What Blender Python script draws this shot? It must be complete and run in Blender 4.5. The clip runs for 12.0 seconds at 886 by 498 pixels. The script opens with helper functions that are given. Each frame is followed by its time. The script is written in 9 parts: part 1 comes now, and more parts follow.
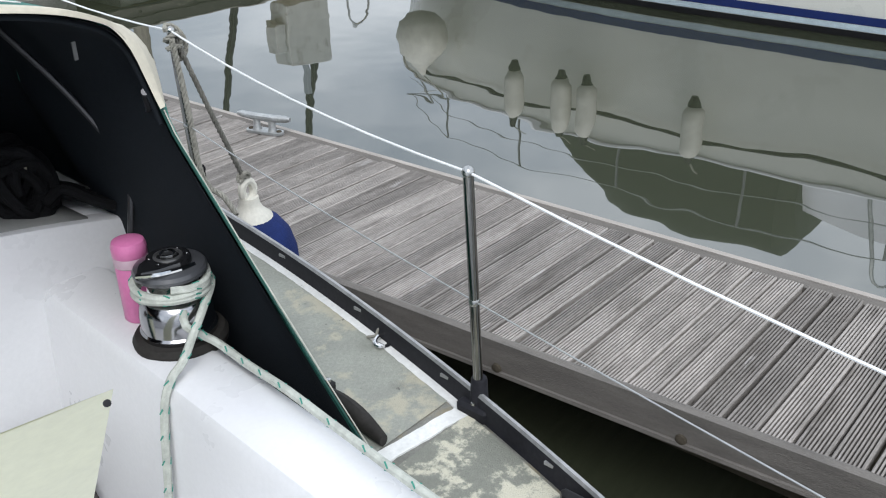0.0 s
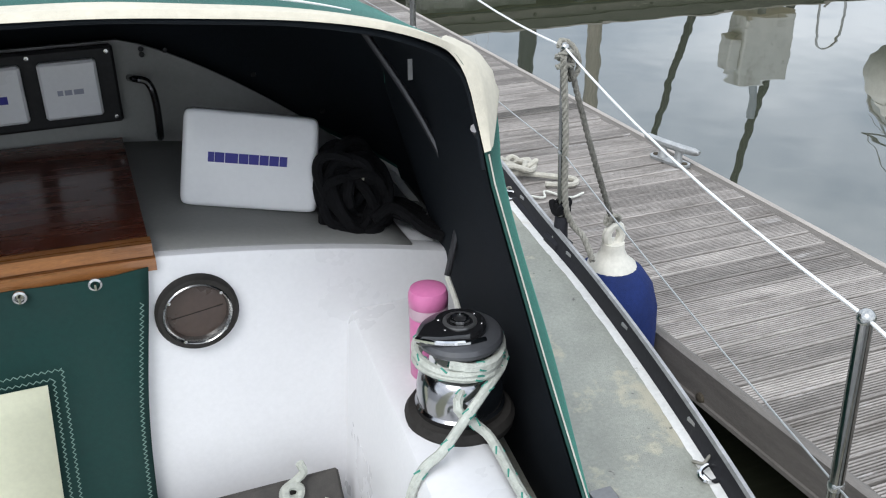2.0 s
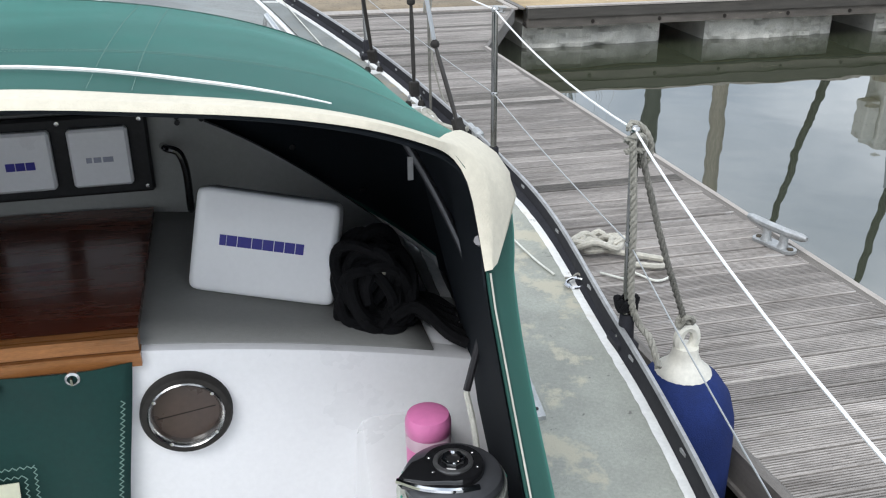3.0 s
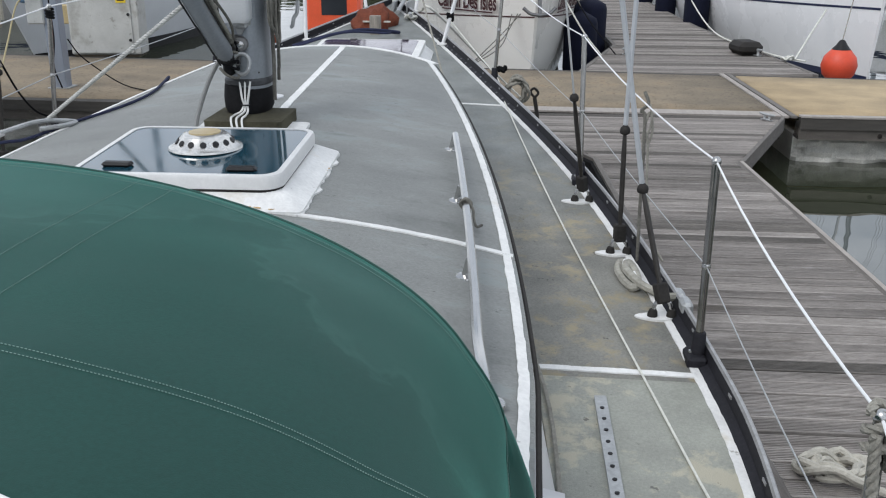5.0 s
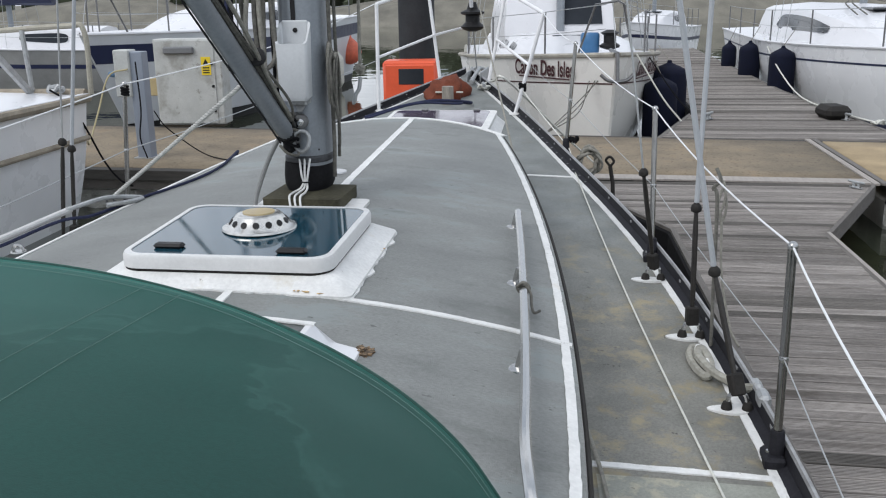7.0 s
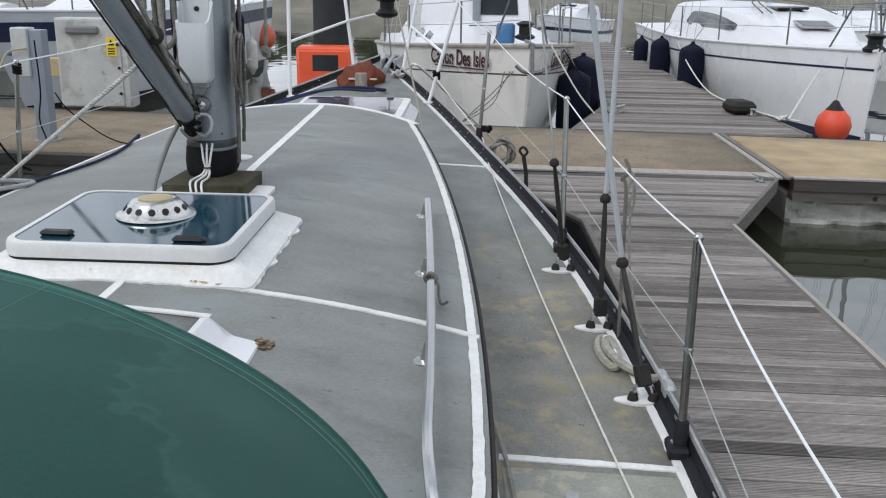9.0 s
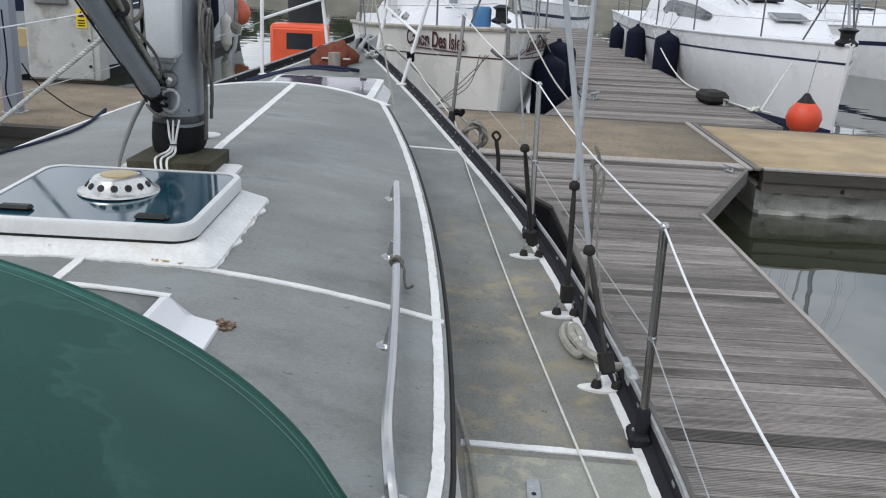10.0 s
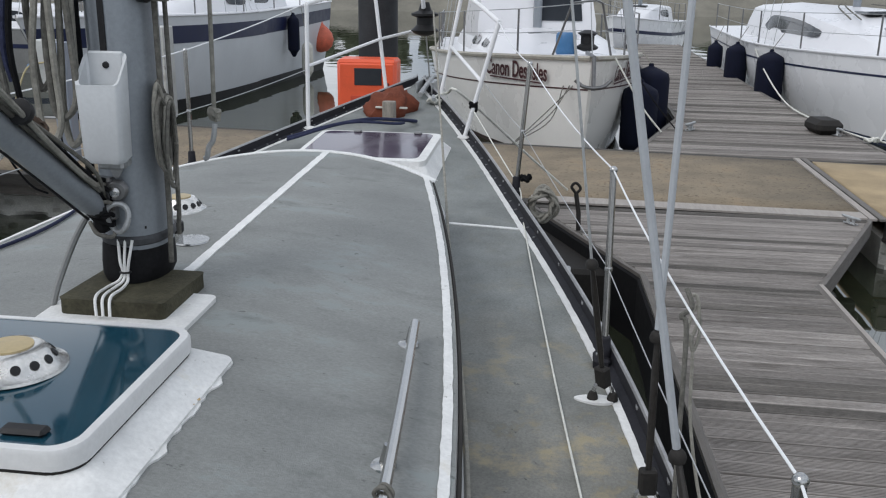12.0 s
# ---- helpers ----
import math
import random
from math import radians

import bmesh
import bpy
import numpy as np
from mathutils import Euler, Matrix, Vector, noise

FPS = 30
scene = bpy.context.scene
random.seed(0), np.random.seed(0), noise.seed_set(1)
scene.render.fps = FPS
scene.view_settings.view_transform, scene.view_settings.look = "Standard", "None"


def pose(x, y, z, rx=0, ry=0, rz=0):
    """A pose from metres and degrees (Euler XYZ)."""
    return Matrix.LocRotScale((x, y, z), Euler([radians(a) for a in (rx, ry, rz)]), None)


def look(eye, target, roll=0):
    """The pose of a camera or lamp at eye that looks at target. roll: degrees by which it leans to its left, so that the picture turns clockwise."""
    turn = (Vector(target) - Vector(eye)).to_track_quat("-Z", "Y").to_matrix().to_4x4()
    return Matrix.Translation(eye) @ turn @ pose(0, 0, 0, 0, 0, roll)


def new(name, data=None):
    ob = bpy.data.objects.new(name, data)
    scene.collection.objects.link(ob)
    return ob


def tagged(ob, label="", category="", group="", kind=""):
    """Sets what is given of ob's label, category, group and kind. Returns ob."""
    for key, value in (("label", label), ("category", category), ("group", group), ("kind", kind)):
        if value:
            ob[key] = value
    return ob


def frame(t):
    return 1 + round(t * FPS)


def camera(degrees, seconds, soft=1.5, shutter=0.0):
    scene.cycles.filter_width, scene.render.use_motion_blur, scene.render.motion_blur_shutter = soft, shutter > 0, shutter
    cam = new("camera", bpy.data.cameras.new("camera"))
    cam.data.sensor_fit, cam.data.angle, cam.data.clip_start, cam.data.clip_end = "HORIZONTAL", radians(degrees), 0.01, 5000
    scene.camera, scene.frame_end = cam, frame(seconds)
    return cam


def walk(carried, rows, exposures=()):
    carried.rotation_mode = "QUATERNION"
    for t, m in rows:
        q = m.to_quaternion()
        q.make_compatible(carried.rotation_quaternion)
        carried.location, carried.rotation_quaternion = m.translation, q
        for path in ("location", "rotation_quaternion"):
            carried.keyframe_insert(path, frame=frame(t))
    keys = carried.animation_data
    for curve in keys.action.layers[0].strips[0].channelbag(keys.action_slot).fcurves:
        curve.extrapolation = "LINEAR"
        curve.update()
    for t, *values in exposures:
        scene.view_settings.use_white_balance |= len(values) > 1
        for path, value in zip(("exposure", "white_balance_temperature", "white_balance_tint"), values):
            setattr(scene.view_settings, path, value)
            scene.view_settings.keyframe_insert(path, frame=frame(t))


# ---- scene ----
cam = camera(51.7, 12.0, soft=1.15)
PATH = [
    (0, (0.034, -0.143, 2.029), (1.396, 1.004, 1.117), -1.1),
    (0.3, (0.061, -0.101, 2.031), (1.395, 1.134, 1.197), -1.2),
    (0.5, (0.086, -0.078, 2.034), (1.342, 1.25, 1.225), -1.6),
    (0.8, (0.165, -0.028, 2.008), (1.198, 1.497, 1.228), -1.9),
    (1, (0.26, 0.014, 2.002), (1.122, 1.609, 1.158), -2.7),
    (1.2, (0.328, 0.038, 1.996), (1.123, 1.646, 1.095), -3.1),
    (1.5, (0.348, 0.060, 2.002), (1.12, 1.661, 1.089), -2.1),
    (2, (0.413, 0.108, 1.996), (1.071, 1.768, 1.096), -0.4),
    (2.5, (0.595, 0.177, 2.006), (1.056, 1.915, 1.136), -0.9),
    (3, (0.665, 0.279, 2.006), (1.089, 2.058, 1.198), -0.4),
    (3.5, (0.7, 0.523, 2.045), (1.045, 2.33, 1.263), 0.2),
    (3.7, (0.707, 0.591, 2.066), (0.987, 2.412, 1.29), -0.1),
    (5.3, (1.079, 1.026, 2.055), (0.934, 2.915, 1.413), 0.2),
    (5.5, (1.095, 1.041, 2.051), (0.947, 2.931, 1.415), 0.0),
    (6, (1.102, 1.067, 2.058), (0.883, 2.966, 1.47), -0.7),
    (6.5, (1.081, 1.084, 2.077), (0.792, 2.99, 1.542), -0.9),
    (6.7, (1.086, 1.106, 2.082), (0.79, 3.014, 1.561), -1.0),
    (8.3, (1.075, 1.142, 2.085), (0.773, 3.033, 1.505), -0.9),
    (8.5, (1.084, 1.165, 2.078), (0.848, 3.067, 1.505), -0.4),
    (9, (1.105, 1.186, 2.066), (0.99, 3.106, 1.517), 0.8),
    (9.5, (1.123, 1.18, 2.052), (1.033, 3.101, 1.503), 1.2),
    (10, (1.12, 1.203, 2.065), (1.067, 3.115, 1.482), 2.6),
    (10.2, (1.112, 1.223, 2.073), (1.033, 3.129, 1.473), 2.6),
    (10.5, (1.076, 1.319, 2.098), (0.943, 3.217, 1.48), 2.3),
    (10.8, (1.06, 1.483, 2.13), (0.886, 3.373, 1.502), 1.4),
    (11, (1.07, 1.57, 2.144), (0.896, 3.46, 1.513), 1.0),
    (11.2, (1.094, 1.641, 2.155), (0.914, 3.535, 1.538), 0.8),
    (11.5, (1.153, 1.776, 2.165), (0.948, 3.679, 1.584), 0.5),
    (11.8, (1.212, 1.992, 2.189), (0.985, 3.9, 1.64), 0.5),
    (12, (1.23, 2.12, 2.197), (0.973, 4.023, 1.638), 0.8),
]
KELVIN = 6150
walk(cam, [(t, look(eye, target, roll)) for t, eye, target, roll in PATH],
     exposures=[(0, 0.48, KELVIN, 10), (0.5, 0.51, KELVIN, 10), (1.0, 0.62, KELVIN, 10), (1.5, 0.68, KELVIN, 10), (3.0, 0.69, KELVIN, 10), (3.7, 0.66, KELVIN, 10), (5.3, 0.06, KELVIN + 40, 11.5), (6.7, 0.06, KELVIN + 40, 11.5), (8.5, 0.03, KELVIN + 40, 11.5), (10.2, 0.03, KELVIN + 40, 11.5), (11.2, -0.12, KELVIN + 40, 11.5), (12.0, -0.12, KELVIN + 40, 11.5)])

# ---- daylight: a bright overcast sky with broken cloud, a wide weak sun ----
world = bpy.data.worlds.new("overcast_sky")
scene.world = world
world.use_nodes = True
wn, wl = world.node_tree.nodes, world.node_tree.links
bg = wn["Background"]
sky = wn.new("ShaderNodeTexSky")
sky.sky_type = "NISHITA"
sky.sun_disc = False
sky.sun_elevation, sky.sun_rotation = radians(49), radians(225)
sky.dust_density = 4.0
cloud_co = wn.new("ShaderNodeTexCoord")
cloud_map = wn.new("ShaderNodeMapping")
cloud_map.inputs["Scale"].default_value = (2.2, 2.2, 5.0)
cloud = wn.new("ShaderNodeTexNoise")
cloud.inputs["Scale"].default_value, cloud.inputs["Detail"].default_value = 1.3, 6.0
cloud_ramp = wn.new("ShaderNodeValToRGB")
cloud_ramp.color_ramp.elements[0].position, cloud_ramp.color_ramp.elements[0].color = 0.33, (4.9, 5.6, 6.5, 1)
cloud_ramp.color_ramp.elements[1].position, cloud_ramp.color_ramp.elements[1].color = 0.62, (12.6, 12.9, 13.1, 1)
cloud_mix = wn.new("ShaderNodeMixRGB")
cloud_mix.inputs["Fac"].default_value = 0.85
wl.new(cloud_co.outputs["Generated"], cloud_map.inputs["Vector"])
wl.new(cloud_map.outputs["Vector"], cloud.inputs["Vector"])
wl.new(cloud.outputs["Fac"], cloud_ramp.inputs["Fac"])
wl.new(sky.outputs["Color"], cloud_mix.inputs["Color1"])
wl.new(cloud_ramp.outputs["Color"], cloud_mix.inputs["Color2"])
wl.new(cloud_mix.outputs["Color"], bg.inputs["Color"])
bg.inputs["Strength"].default_value = 0.10

sun_lamp = bpy.data.lights.new("sun", "SUN")
sun_lamp.energy, sun_lamp.angle, sun_lamp.color = 1.2, radians(30), (1.0, 0.97, 0.92)
sun = new("sun", sun_lamp)
sun.matrix_world = look((-7.5, -7.5, 12.2), (0, 0, 0))


# ---- materials ----
def surface(name, colour, rough=0.5, metal=0.0, vary=0.12, scale=6.0, fine=90.0, bump=0.0, bump_scale=120.0, wear=None, wear_scale=7.0,
            wear_at=0.62, stretch=(1, 1, 1), per_piece=0.0, coat=0.0, grime=None, grime_at=0.64, grime_scale=2.5, specks=None, onward=None):
    """A painted, wooden, stone or metal surface: two scales of tone, optional worn patches, grime and fine relief."""
    m = bpy.data.materials.new(name)
    m.use_nodes = True
    nodes, links = m.node_tree.nodes, m.node_tree.links
    shader = nodes["Principled BSDF"]
    co = nodes.new("ShaderNodeTexCoord")
    mp = nodes.new("ShaderNodeMapping")
    mp.inputs["Scale"].default_value = stretch
    links.new(co.outputs["Object"], mp.inputs["Vector"])
    vec = mp.outputs["Vector"]
    if per_piece:
        info = nodes.new("ShaderNodeObjectInfo")
        shift = nodes.new("ShaderNodeVectorMath")
        shift.operation = "MULTIPLY_ADD"
        shift.inputs[1].default_value = (37, 53, 71)
        links.new(info.outputs["Random"], shift.inputs[0])
        links.new(vec, shift.inputs[2])
        vec = shift.outputs["Vector"]

    def tex(s, detail=5.0, rough_=0.6):
        n = nodes.new("ShaderNodeTexNoise")
        n.inputs["Scale"].default_value, n.inputs["Detail"].default_value, n.inputs["Roughness"].default_value = s, detail, rough_
        links.new(vec, n.inputs["Vector"])
        return n.outputs["Fac"]

    def ramp(fac, a, b, lo, hi):
        r = nodes.new("ShaderNodeMapRange")
        links.new(fac, r.inputs["Value"])
        r.inputs["From Min"].default_value, r.inputs["From Max"].default_value = a, b
        r.inputs["To Min"].default_value, r.inputs["To Max"].default_value = lo, hi
        return r.outputs["Result"]

    def mix(fac, a, b, mode="MIX"):
        n = nodes.new("ShaderNodeMixRGB")
        n.blend_type = mode
        for slot, v in zip(("Fac", "Color1", "Color2"), (fac, a, b)):
            if isinstance(v, (int, float)):
                n.inputs[slot].default_value = v
            elif isinstance(v, tuple):
                n.inputs[slot].default_value = (*v[:3], 1)
            else:
                links.new(v, n.inputs[slot])
        return n.outputs["Color"]

    broad, grain = tex(scale), tex(fine, 3.0)
    tone = nodes.new("ShaderNodeMath")
    tone.operation = "MULTIPLY"
    links.new(ramp(broad, 0.3, 0.7, 1 - vary, 1 + vary), tone.inputs[0])
    links.new(ramp(grain, 0.3, 0.7, 1 - vary * 0.7, 1 + vary * 0.7), tone.inputs[1])
    value = tone.outputs["Value"]
    if per_piece:
        t2 = nodes.new("ShaderNodeMath")
        t2.operation = "MULTIPLY"
        links.new(value, t2.inputs[0])
        links.new(ramp(info.outputs["Random"], 0, 1, 1 - per_piece, 1 + per_piece), t2.inputs[1])
        value = t2.outputs["Value"]
    col = mix(1.0, tuple(colour), value, "MULTIPLY")
    if wear:
        col = mix(ramp(tex(wear_scale, 8.0, 0.7), wear_at, wear_at + 0.06, 0, 0.85), col, tuple(wear))
    if grime:
        col = mix(ramp(tex(grime_scale, 7.0, 0.65), grime_at, grime_at + 0.14, 0, 0.7), col, tuple(grime))
    if specks:
        col = mix(ramp(tex(specks[1], 3.0, 0.6), specks[2], specks[2] + 0.03, 0, 0.8), col, tuple(specks[0]))
    if onward:
        # the paint is fresher past a stretch of the length, with an uneven limit
        apart_ = nodes.new("ShaderNodeSeparateXYZ")
        links.new(co.outputs["Object"], apart_.inputs["Vector"])
        jitter = nodes.new("ShaderNodeMath")
        jitter.operation = "MULTIPLY_ADD"
        links.new(tex(2.2), jitter.inputs[0])
        jitter.inputs[1].default_value = 2.4
        links.new(apart_.outputs["Y"], jitter.inputs[2])
        col = mix(ramp(jitter.outputs["Value"], onward[0] + 1.2, onward[1] + 1.2, 0, 0.9), col, mix(1.0, tuple(onward[2]), value, "MULTIPLY"))
    links.new(col, shader.inputs["Base Color"])
    links.new(ramp(broad, 0.3, 0.7, max(rough - 0.07, 0.02), min(rough + 0.07, 1)), shader.inputs["Roughness"])
    shader.inputs["Metallic"].default_value = metal
    if coat:
        shader.inputs["Coat Weight"].default_value, shader.inputs["Coat Roughness"].default_value = coat, 0.08
    if bump:
        b = nodes.new("ShaderNodeBump")
        b.inputs["Strength"].default_value, b.inputs["Distance"].default_value = bump, 0.004
        links.new(tex(bump_scale, 4.0), b.inputs["Height"])
        links.new(b.outputs["Normal"], shader.inputs["Normal"])
    return m


WHITE = surface("white_gelcoat", (0.74, 0.74, 0.755), 0.32, vary=0.03, scale=3, coat=0.2)
WHITE_PAINT = surface("white_deck_paint", (0.72, 0.72, 0.70), 0.5, vary=0.10, scale=12, bump=0.2, wear=(0.30, 0.29, 0.25), wear_at=0.64, wear_scale=22, grime=(0.50, 0.45, 0.34), grime_at=0.62, grime_scale=6)
ROOF_GREY = surface("grey_nonslip_roof_paint", (0.220, 0.228, 0.218), 0.6, vary=0.22, scale=3.2, fine=140, bump=0.6, bump_scale=420,
                    wear=(0.255, 0.28, 0.275), wear_at=0.56, wear_scale=3.2, stretch=(0.7, 1.3, 1), grime=(0.125, 0.135, 0.125), grime_scale=5, grime_at=0.57, specks=((0.095, 0.10, 0.095), 34, 0.68))
DECK_GREY = surface("worn_grey_deck_paint", (0.198, 0.196, 0.174), 0.7, vary=0.24, scale=5, fine=130, bump=0.7, bump_scale=380,
                    wear=(0.115, 0.118, 0.106), wear_at=0.545, wear_scale=4.5, grime=(0.38, 0.32, 0.195), grime_scale=9, grime_at=0.515, specks=((0.06, 0.06, 0.052), 22, 0.69), onward=(4.5, 5.6, (0.200, 0.214, 0.207)))
# worn deck paint with the sky's grazing sheen mixed into a lighter base colour
PALE_DECK = surface("sheen_paled_deck_paint", (0.300, 0.308, 0.268), 0.6, vary=0.16, scale=6, fine=130, bump=0.7, bump_scale=380,
                    wear=(0.46, 0.43, 0.33), wear_at=0.54, wear_scale=5, grime=(0.20, 0.205, 0.17), grime_scale=4, grime_at=0.55, specks=((0.10, 0.10, 0.088), 26, 0.69))
AFT_GREY = surface("flaking_pale_deck_paint", (0.22, 0.225, 0.19), 0.75, vary=0.12, scale=9, fine=130, bump=0.8, bump_scale=300,
                   wear=(0.62, 0.59, 0.47), wear_at=0.505, wear_scale=9)
BLACK_RAIL = surface("black_rubber_and_alloy_rail", (0.018, 0.018, 0.022), 0.62, vary=0.3, scale=8, grime=(0.07, 0.065, 0.06), grime_scale=12)
RAIL_EDGE = surface("bare_rail_edge", (0.36, 0.36, 0.36), 0.45, 0.5, vary=0.2, scale=14)
HULL_NAVY = surface("dark_hull_paint", (0.03, 0.033, 0.035), 0.3, vary=0.2)
STEEL = surface("polished_stainless", (0.46, 0.46, 0.45), 0.22, 1.0, vary=0.08, scale=20)
POST_STEEL = surface("dark_reflecting_stainless", (0.27, 0.265, 0.25), 0.16, 1.0, vary=0.1, scale=20)
DULL_STEEL = surface("dull_grey_steel", (0.20, 0.20, 0.20), 0.4, 0.8, vary=0.15, scale=20)
CHROME = surface("chrome", (0.72, 0.72, 0.72), 0.08, 1.0, vary=0.03, scale=20)
GALV = surface("galvanised_steel", (0.42, 0.43, 0.43), 0.55, 0.7, vary=0.18, scale=20)
ALLOY = surface("grey_anodised_spar", (0.28, 0.305, 0.33), 0.42, 0.45, vary=0.1, scale=5, grime=(0.22, 0.23, 0.23))
BLACK = surface("black_plastic", (0.02, 0.02, 0.021), 0.45, vary=0.2, scale=20)
RUBBER = surface("black_rubber", (0.028, 0.026, 0.024), 0.7, vary=0.25, scale=14)
ROPE_WHITE = surface("white_braided_rope", (0.66, 0.66, 0.60), 0.85, vary=0.12, scale=30, bump=0.8, bump_scale=260)
ROPE_GREY = surface("weathered_grey_rope", (0.28, 0.27, 0.235), 0.9, vary=0.2, scale=30, bump=1.0, bump_scale=200)
ROPE_OLD = surface("dirty_old_rope", (0.15, 0.145, 0.128), 0.9, vary=0.3, scale=30, bump=1.0, bump_scale=200)
BOOT_BLACK = surface("black_rubber_sleeve", (0.009, 0.009, 0.010), 0.75, vary=0.4, scale=20)
BRIGHT_RAIL = surface("bright_stainless_tube", (0.54, 0.54, 0.53), 0.2, 1.0, vary=0.03, scale=4, fine=12)
ROPE_DARK = surface("dark_blue_rope", (0.03, 0.035, 0.07), 0.85, vary=0.25, scale=40, bump=0.8, bump_scale=200)
ROPE_BLACK = surface("black_rope", (0.007, 0.007, 0.008), 0.9, vary=0.3, scale=40, bump=0.8, bump_scale=260)
def tide_marks(m, colour, edge, scale, at, seed):
    """Dried water stains on cloth: patches a little paler than the weave, with a paler ragged rim."""
    nodes, links = m.node_tree.nodes, m.node_tree.links
    shader = nodes["Principled BSDF"]
    base = shader.inputs["Base Color"].links[0].from_socket
    co = nodes.new("ShaderNodeTexCoord")
    mp = nodes.new("ShaderNodeMapping")
    mp.inputs["Location"].default_value = seed
    links.new(co.outputs["Object"], mp.inputs["Vector"])
    n = nodes.new("ShaderNodeTexNoise")
    n.inputs["Scale"].default_value, n.inputs["Detail"].default_value, n.inputs["Roughness"].default_value = scale, 9.0, 0.58
    n.inputs["Distortion"].default_value = 0.35
    links.new(mp.outputs["Vector"], n.inputs["Vector"])
    for stops, paint in ((((at, 0.0), (at + 0.004, 0.26), (at + 0.10, 0.10)), colour), (((at - 0.004, 0.0), (at + 0.004, 0.22), (at + 0.020, 0.0)), edge)):
        r = nodes.new("ShaderNodeValToRGB")
        while len(r.color_ramp.elements) < 3:
            r.color_ramp.elements.new(0.5)
        for e, (where, v) in zip(r.color_ramp.elements, stops):
            e.position, e.color = where, (v, v, v, 1)
        links.new(n.outputs["Fac"], r.inputs["Fac"])
        x = nodes.new("ShaderNodeMixRGB")
        links.new(r.outputs["Color"], x.inputs["Fac"])
        links.new(base, x.inputs["Color1"])
        x.inputs["Color2"].default_value = (*paint, 1)
        base = x.outputs["Color"]
    links.new(base, shader.inputs["Base Color"])


GREEN = surface("green_acrylic_canvas", (0.0110, 0.050, 0.040), 0.6, vary=0.16, scale=2.2, fine=200, bump=0.12, bump_scale=700, grime=(0.015, 0.055, 0.046), grime_at=0.50, grime_scale=4)
tide_marks(GREEN, (0.028, 0.084, 0.070), (0.050, 0.122, 0.104), 1.5, 0.515, (0.55, 0.72, 0.3))
shader_g = GREEN.node_tree.nodes["Principled BSDF"]
shader_g.inputs["Sheen Weight"].default_value, shader_g.inputs["Sheen Roughness"].default_value = 0.30, 0.3
shader_g.inputs["Specular IOR Level"].default_value = 0.25
shader_g.inputs["Sheen Tint"].default_value = (0.22, 0.95, 0.76, 1)
# near-black colour carries the shade inside the hood
LINING = surface("shade_darkened_canvas", (0.010, 0.013, 0.017), 0.8, vary=0.2, scale=3, bump=0.3, bump_scale=500)
CREAM_TRIM = surface("cream_canvas_binding", (0.56, 0.52, 0.42), 0.7, vary=0.08, scale=8, bump=0.3, bump_scale=300)
SIDE_TRIM = surface("greyed_canvas_binding", (0.40, 0.39, 0.34), 0.8, vary=0.15, scale=20)
CREAM = surface("cream_vinyl", (0.76, 0.76, 0.57), 0.45, vary=0.05, scale=7)
VARNISH = surface("varnished_mahogany", (0.088, 0.022, 0.011), 0.26, vary=0.3, scale=4, stretch=(1, 9, 9), coat=0.25)
TEAK = surface("light_worn_teak", (0.26, 0.105, 0.032), 0.3, vary=0.35, scale=6, stretch=(1, 14, 14), coat=0.4, grime=(0.12, 0.04, 0.012), grime_scale=5)
BROWN_BOARD = surface("dark_weathered_board", (0.05, 0.046, 0.042), 0.7, vary=0.25, scale=10, stretch=(6, 1, 6))
GREY_MOULD = surface("grey_moulded_deck", (0.235, 0.235, 0.225), 0.6, vary=0.06, scale=4, bump=0.25, bump_scale=400)
PINK = surface("pink_enamel", (0.58, 0.17, 0.36), 0.35, vary=0.06, scale=18)
FENDER_BLUE = surface("blue_fender_cloth", (0.013, 0.025, 0.105), 0.8, vary=0.15, scale=14, bump=0.6, bump_scale=300)
FENDER_NAVY = surface("navy_fender_cloth", (0.006, 0.008, 0.021), 0.8, vary=0.2, scale=14, bump=0.6, bump_scale=300)
FENDER_WHITE = surface("old_white_vinyl", (0.62, 0.60, 0.53), 0.5, vary=0.1, scale=10, grime=(0.35, 0.31, 0.22))
PLANK = surface("weathered_grey_plank", (0.290, 0.268, 0.248), 0.85, vary=0.27, scale=5, fine=70, stretch=(0.5, 3, 3), per_piece=0.26, bump=0.7, bump_scale=60,
                wear=(0.40, 0.38, 0.365), wear_at=0.60, wear_scale=6, grime=(0.10, 0.088, 0.076), grime_scale=3.5, grime_at=0.55)
LOW_TIMBER = surface("stained_fascia_timber", (0.10, 0.090, 0.078), 0.85, vary=0.35, scale=3, stretch=(1, 5, 5), bump=0.6, bump_scale=60, wear=(0.24, 0.21, 0.17), wear_at=0.6, wear_scale=5, grime=(0.05, 0.045, 0.038))
DARK_PLANK = surface("dark_wet_plank", (0.150, 0.138, 0.124), 0.85, vary=0.36, scale=5, fine=70, stretch=(0.5, 3, 3), per_piece=0.3, bump=0.7, bump_scale=60)
QUAY_EDGE = surface("dark_quay_timber", (0.060, 0.055, 0.048), 0.85, vary=0.3, scale=4, stretch=(1, 7, 7), bump=0.6, bump_scale=60, grime=(0.05, 0.047, 0.04))
# near-black colour that deepens the shade in the board grooves
GROOVE = surface("shaded_groove", (0.022, 0.019, 0.017), 0.95, vary=0.3, scale=9)
PALE_WOOD = surface("pale_edge_timber", (0.34, 0.31, 0.28), 0.8, vary=0.15, scale=5, stretch=(7, 1, 7))
FASCIA = surface("weathered_grey_fascia", (0.15, 0.138, 0.125), 0.85, vary=0.22, scale=4, stretch=(7, 1, 7), bump=0.6, bump_scale=60, grime=(0.09, 0.085, 0.065))
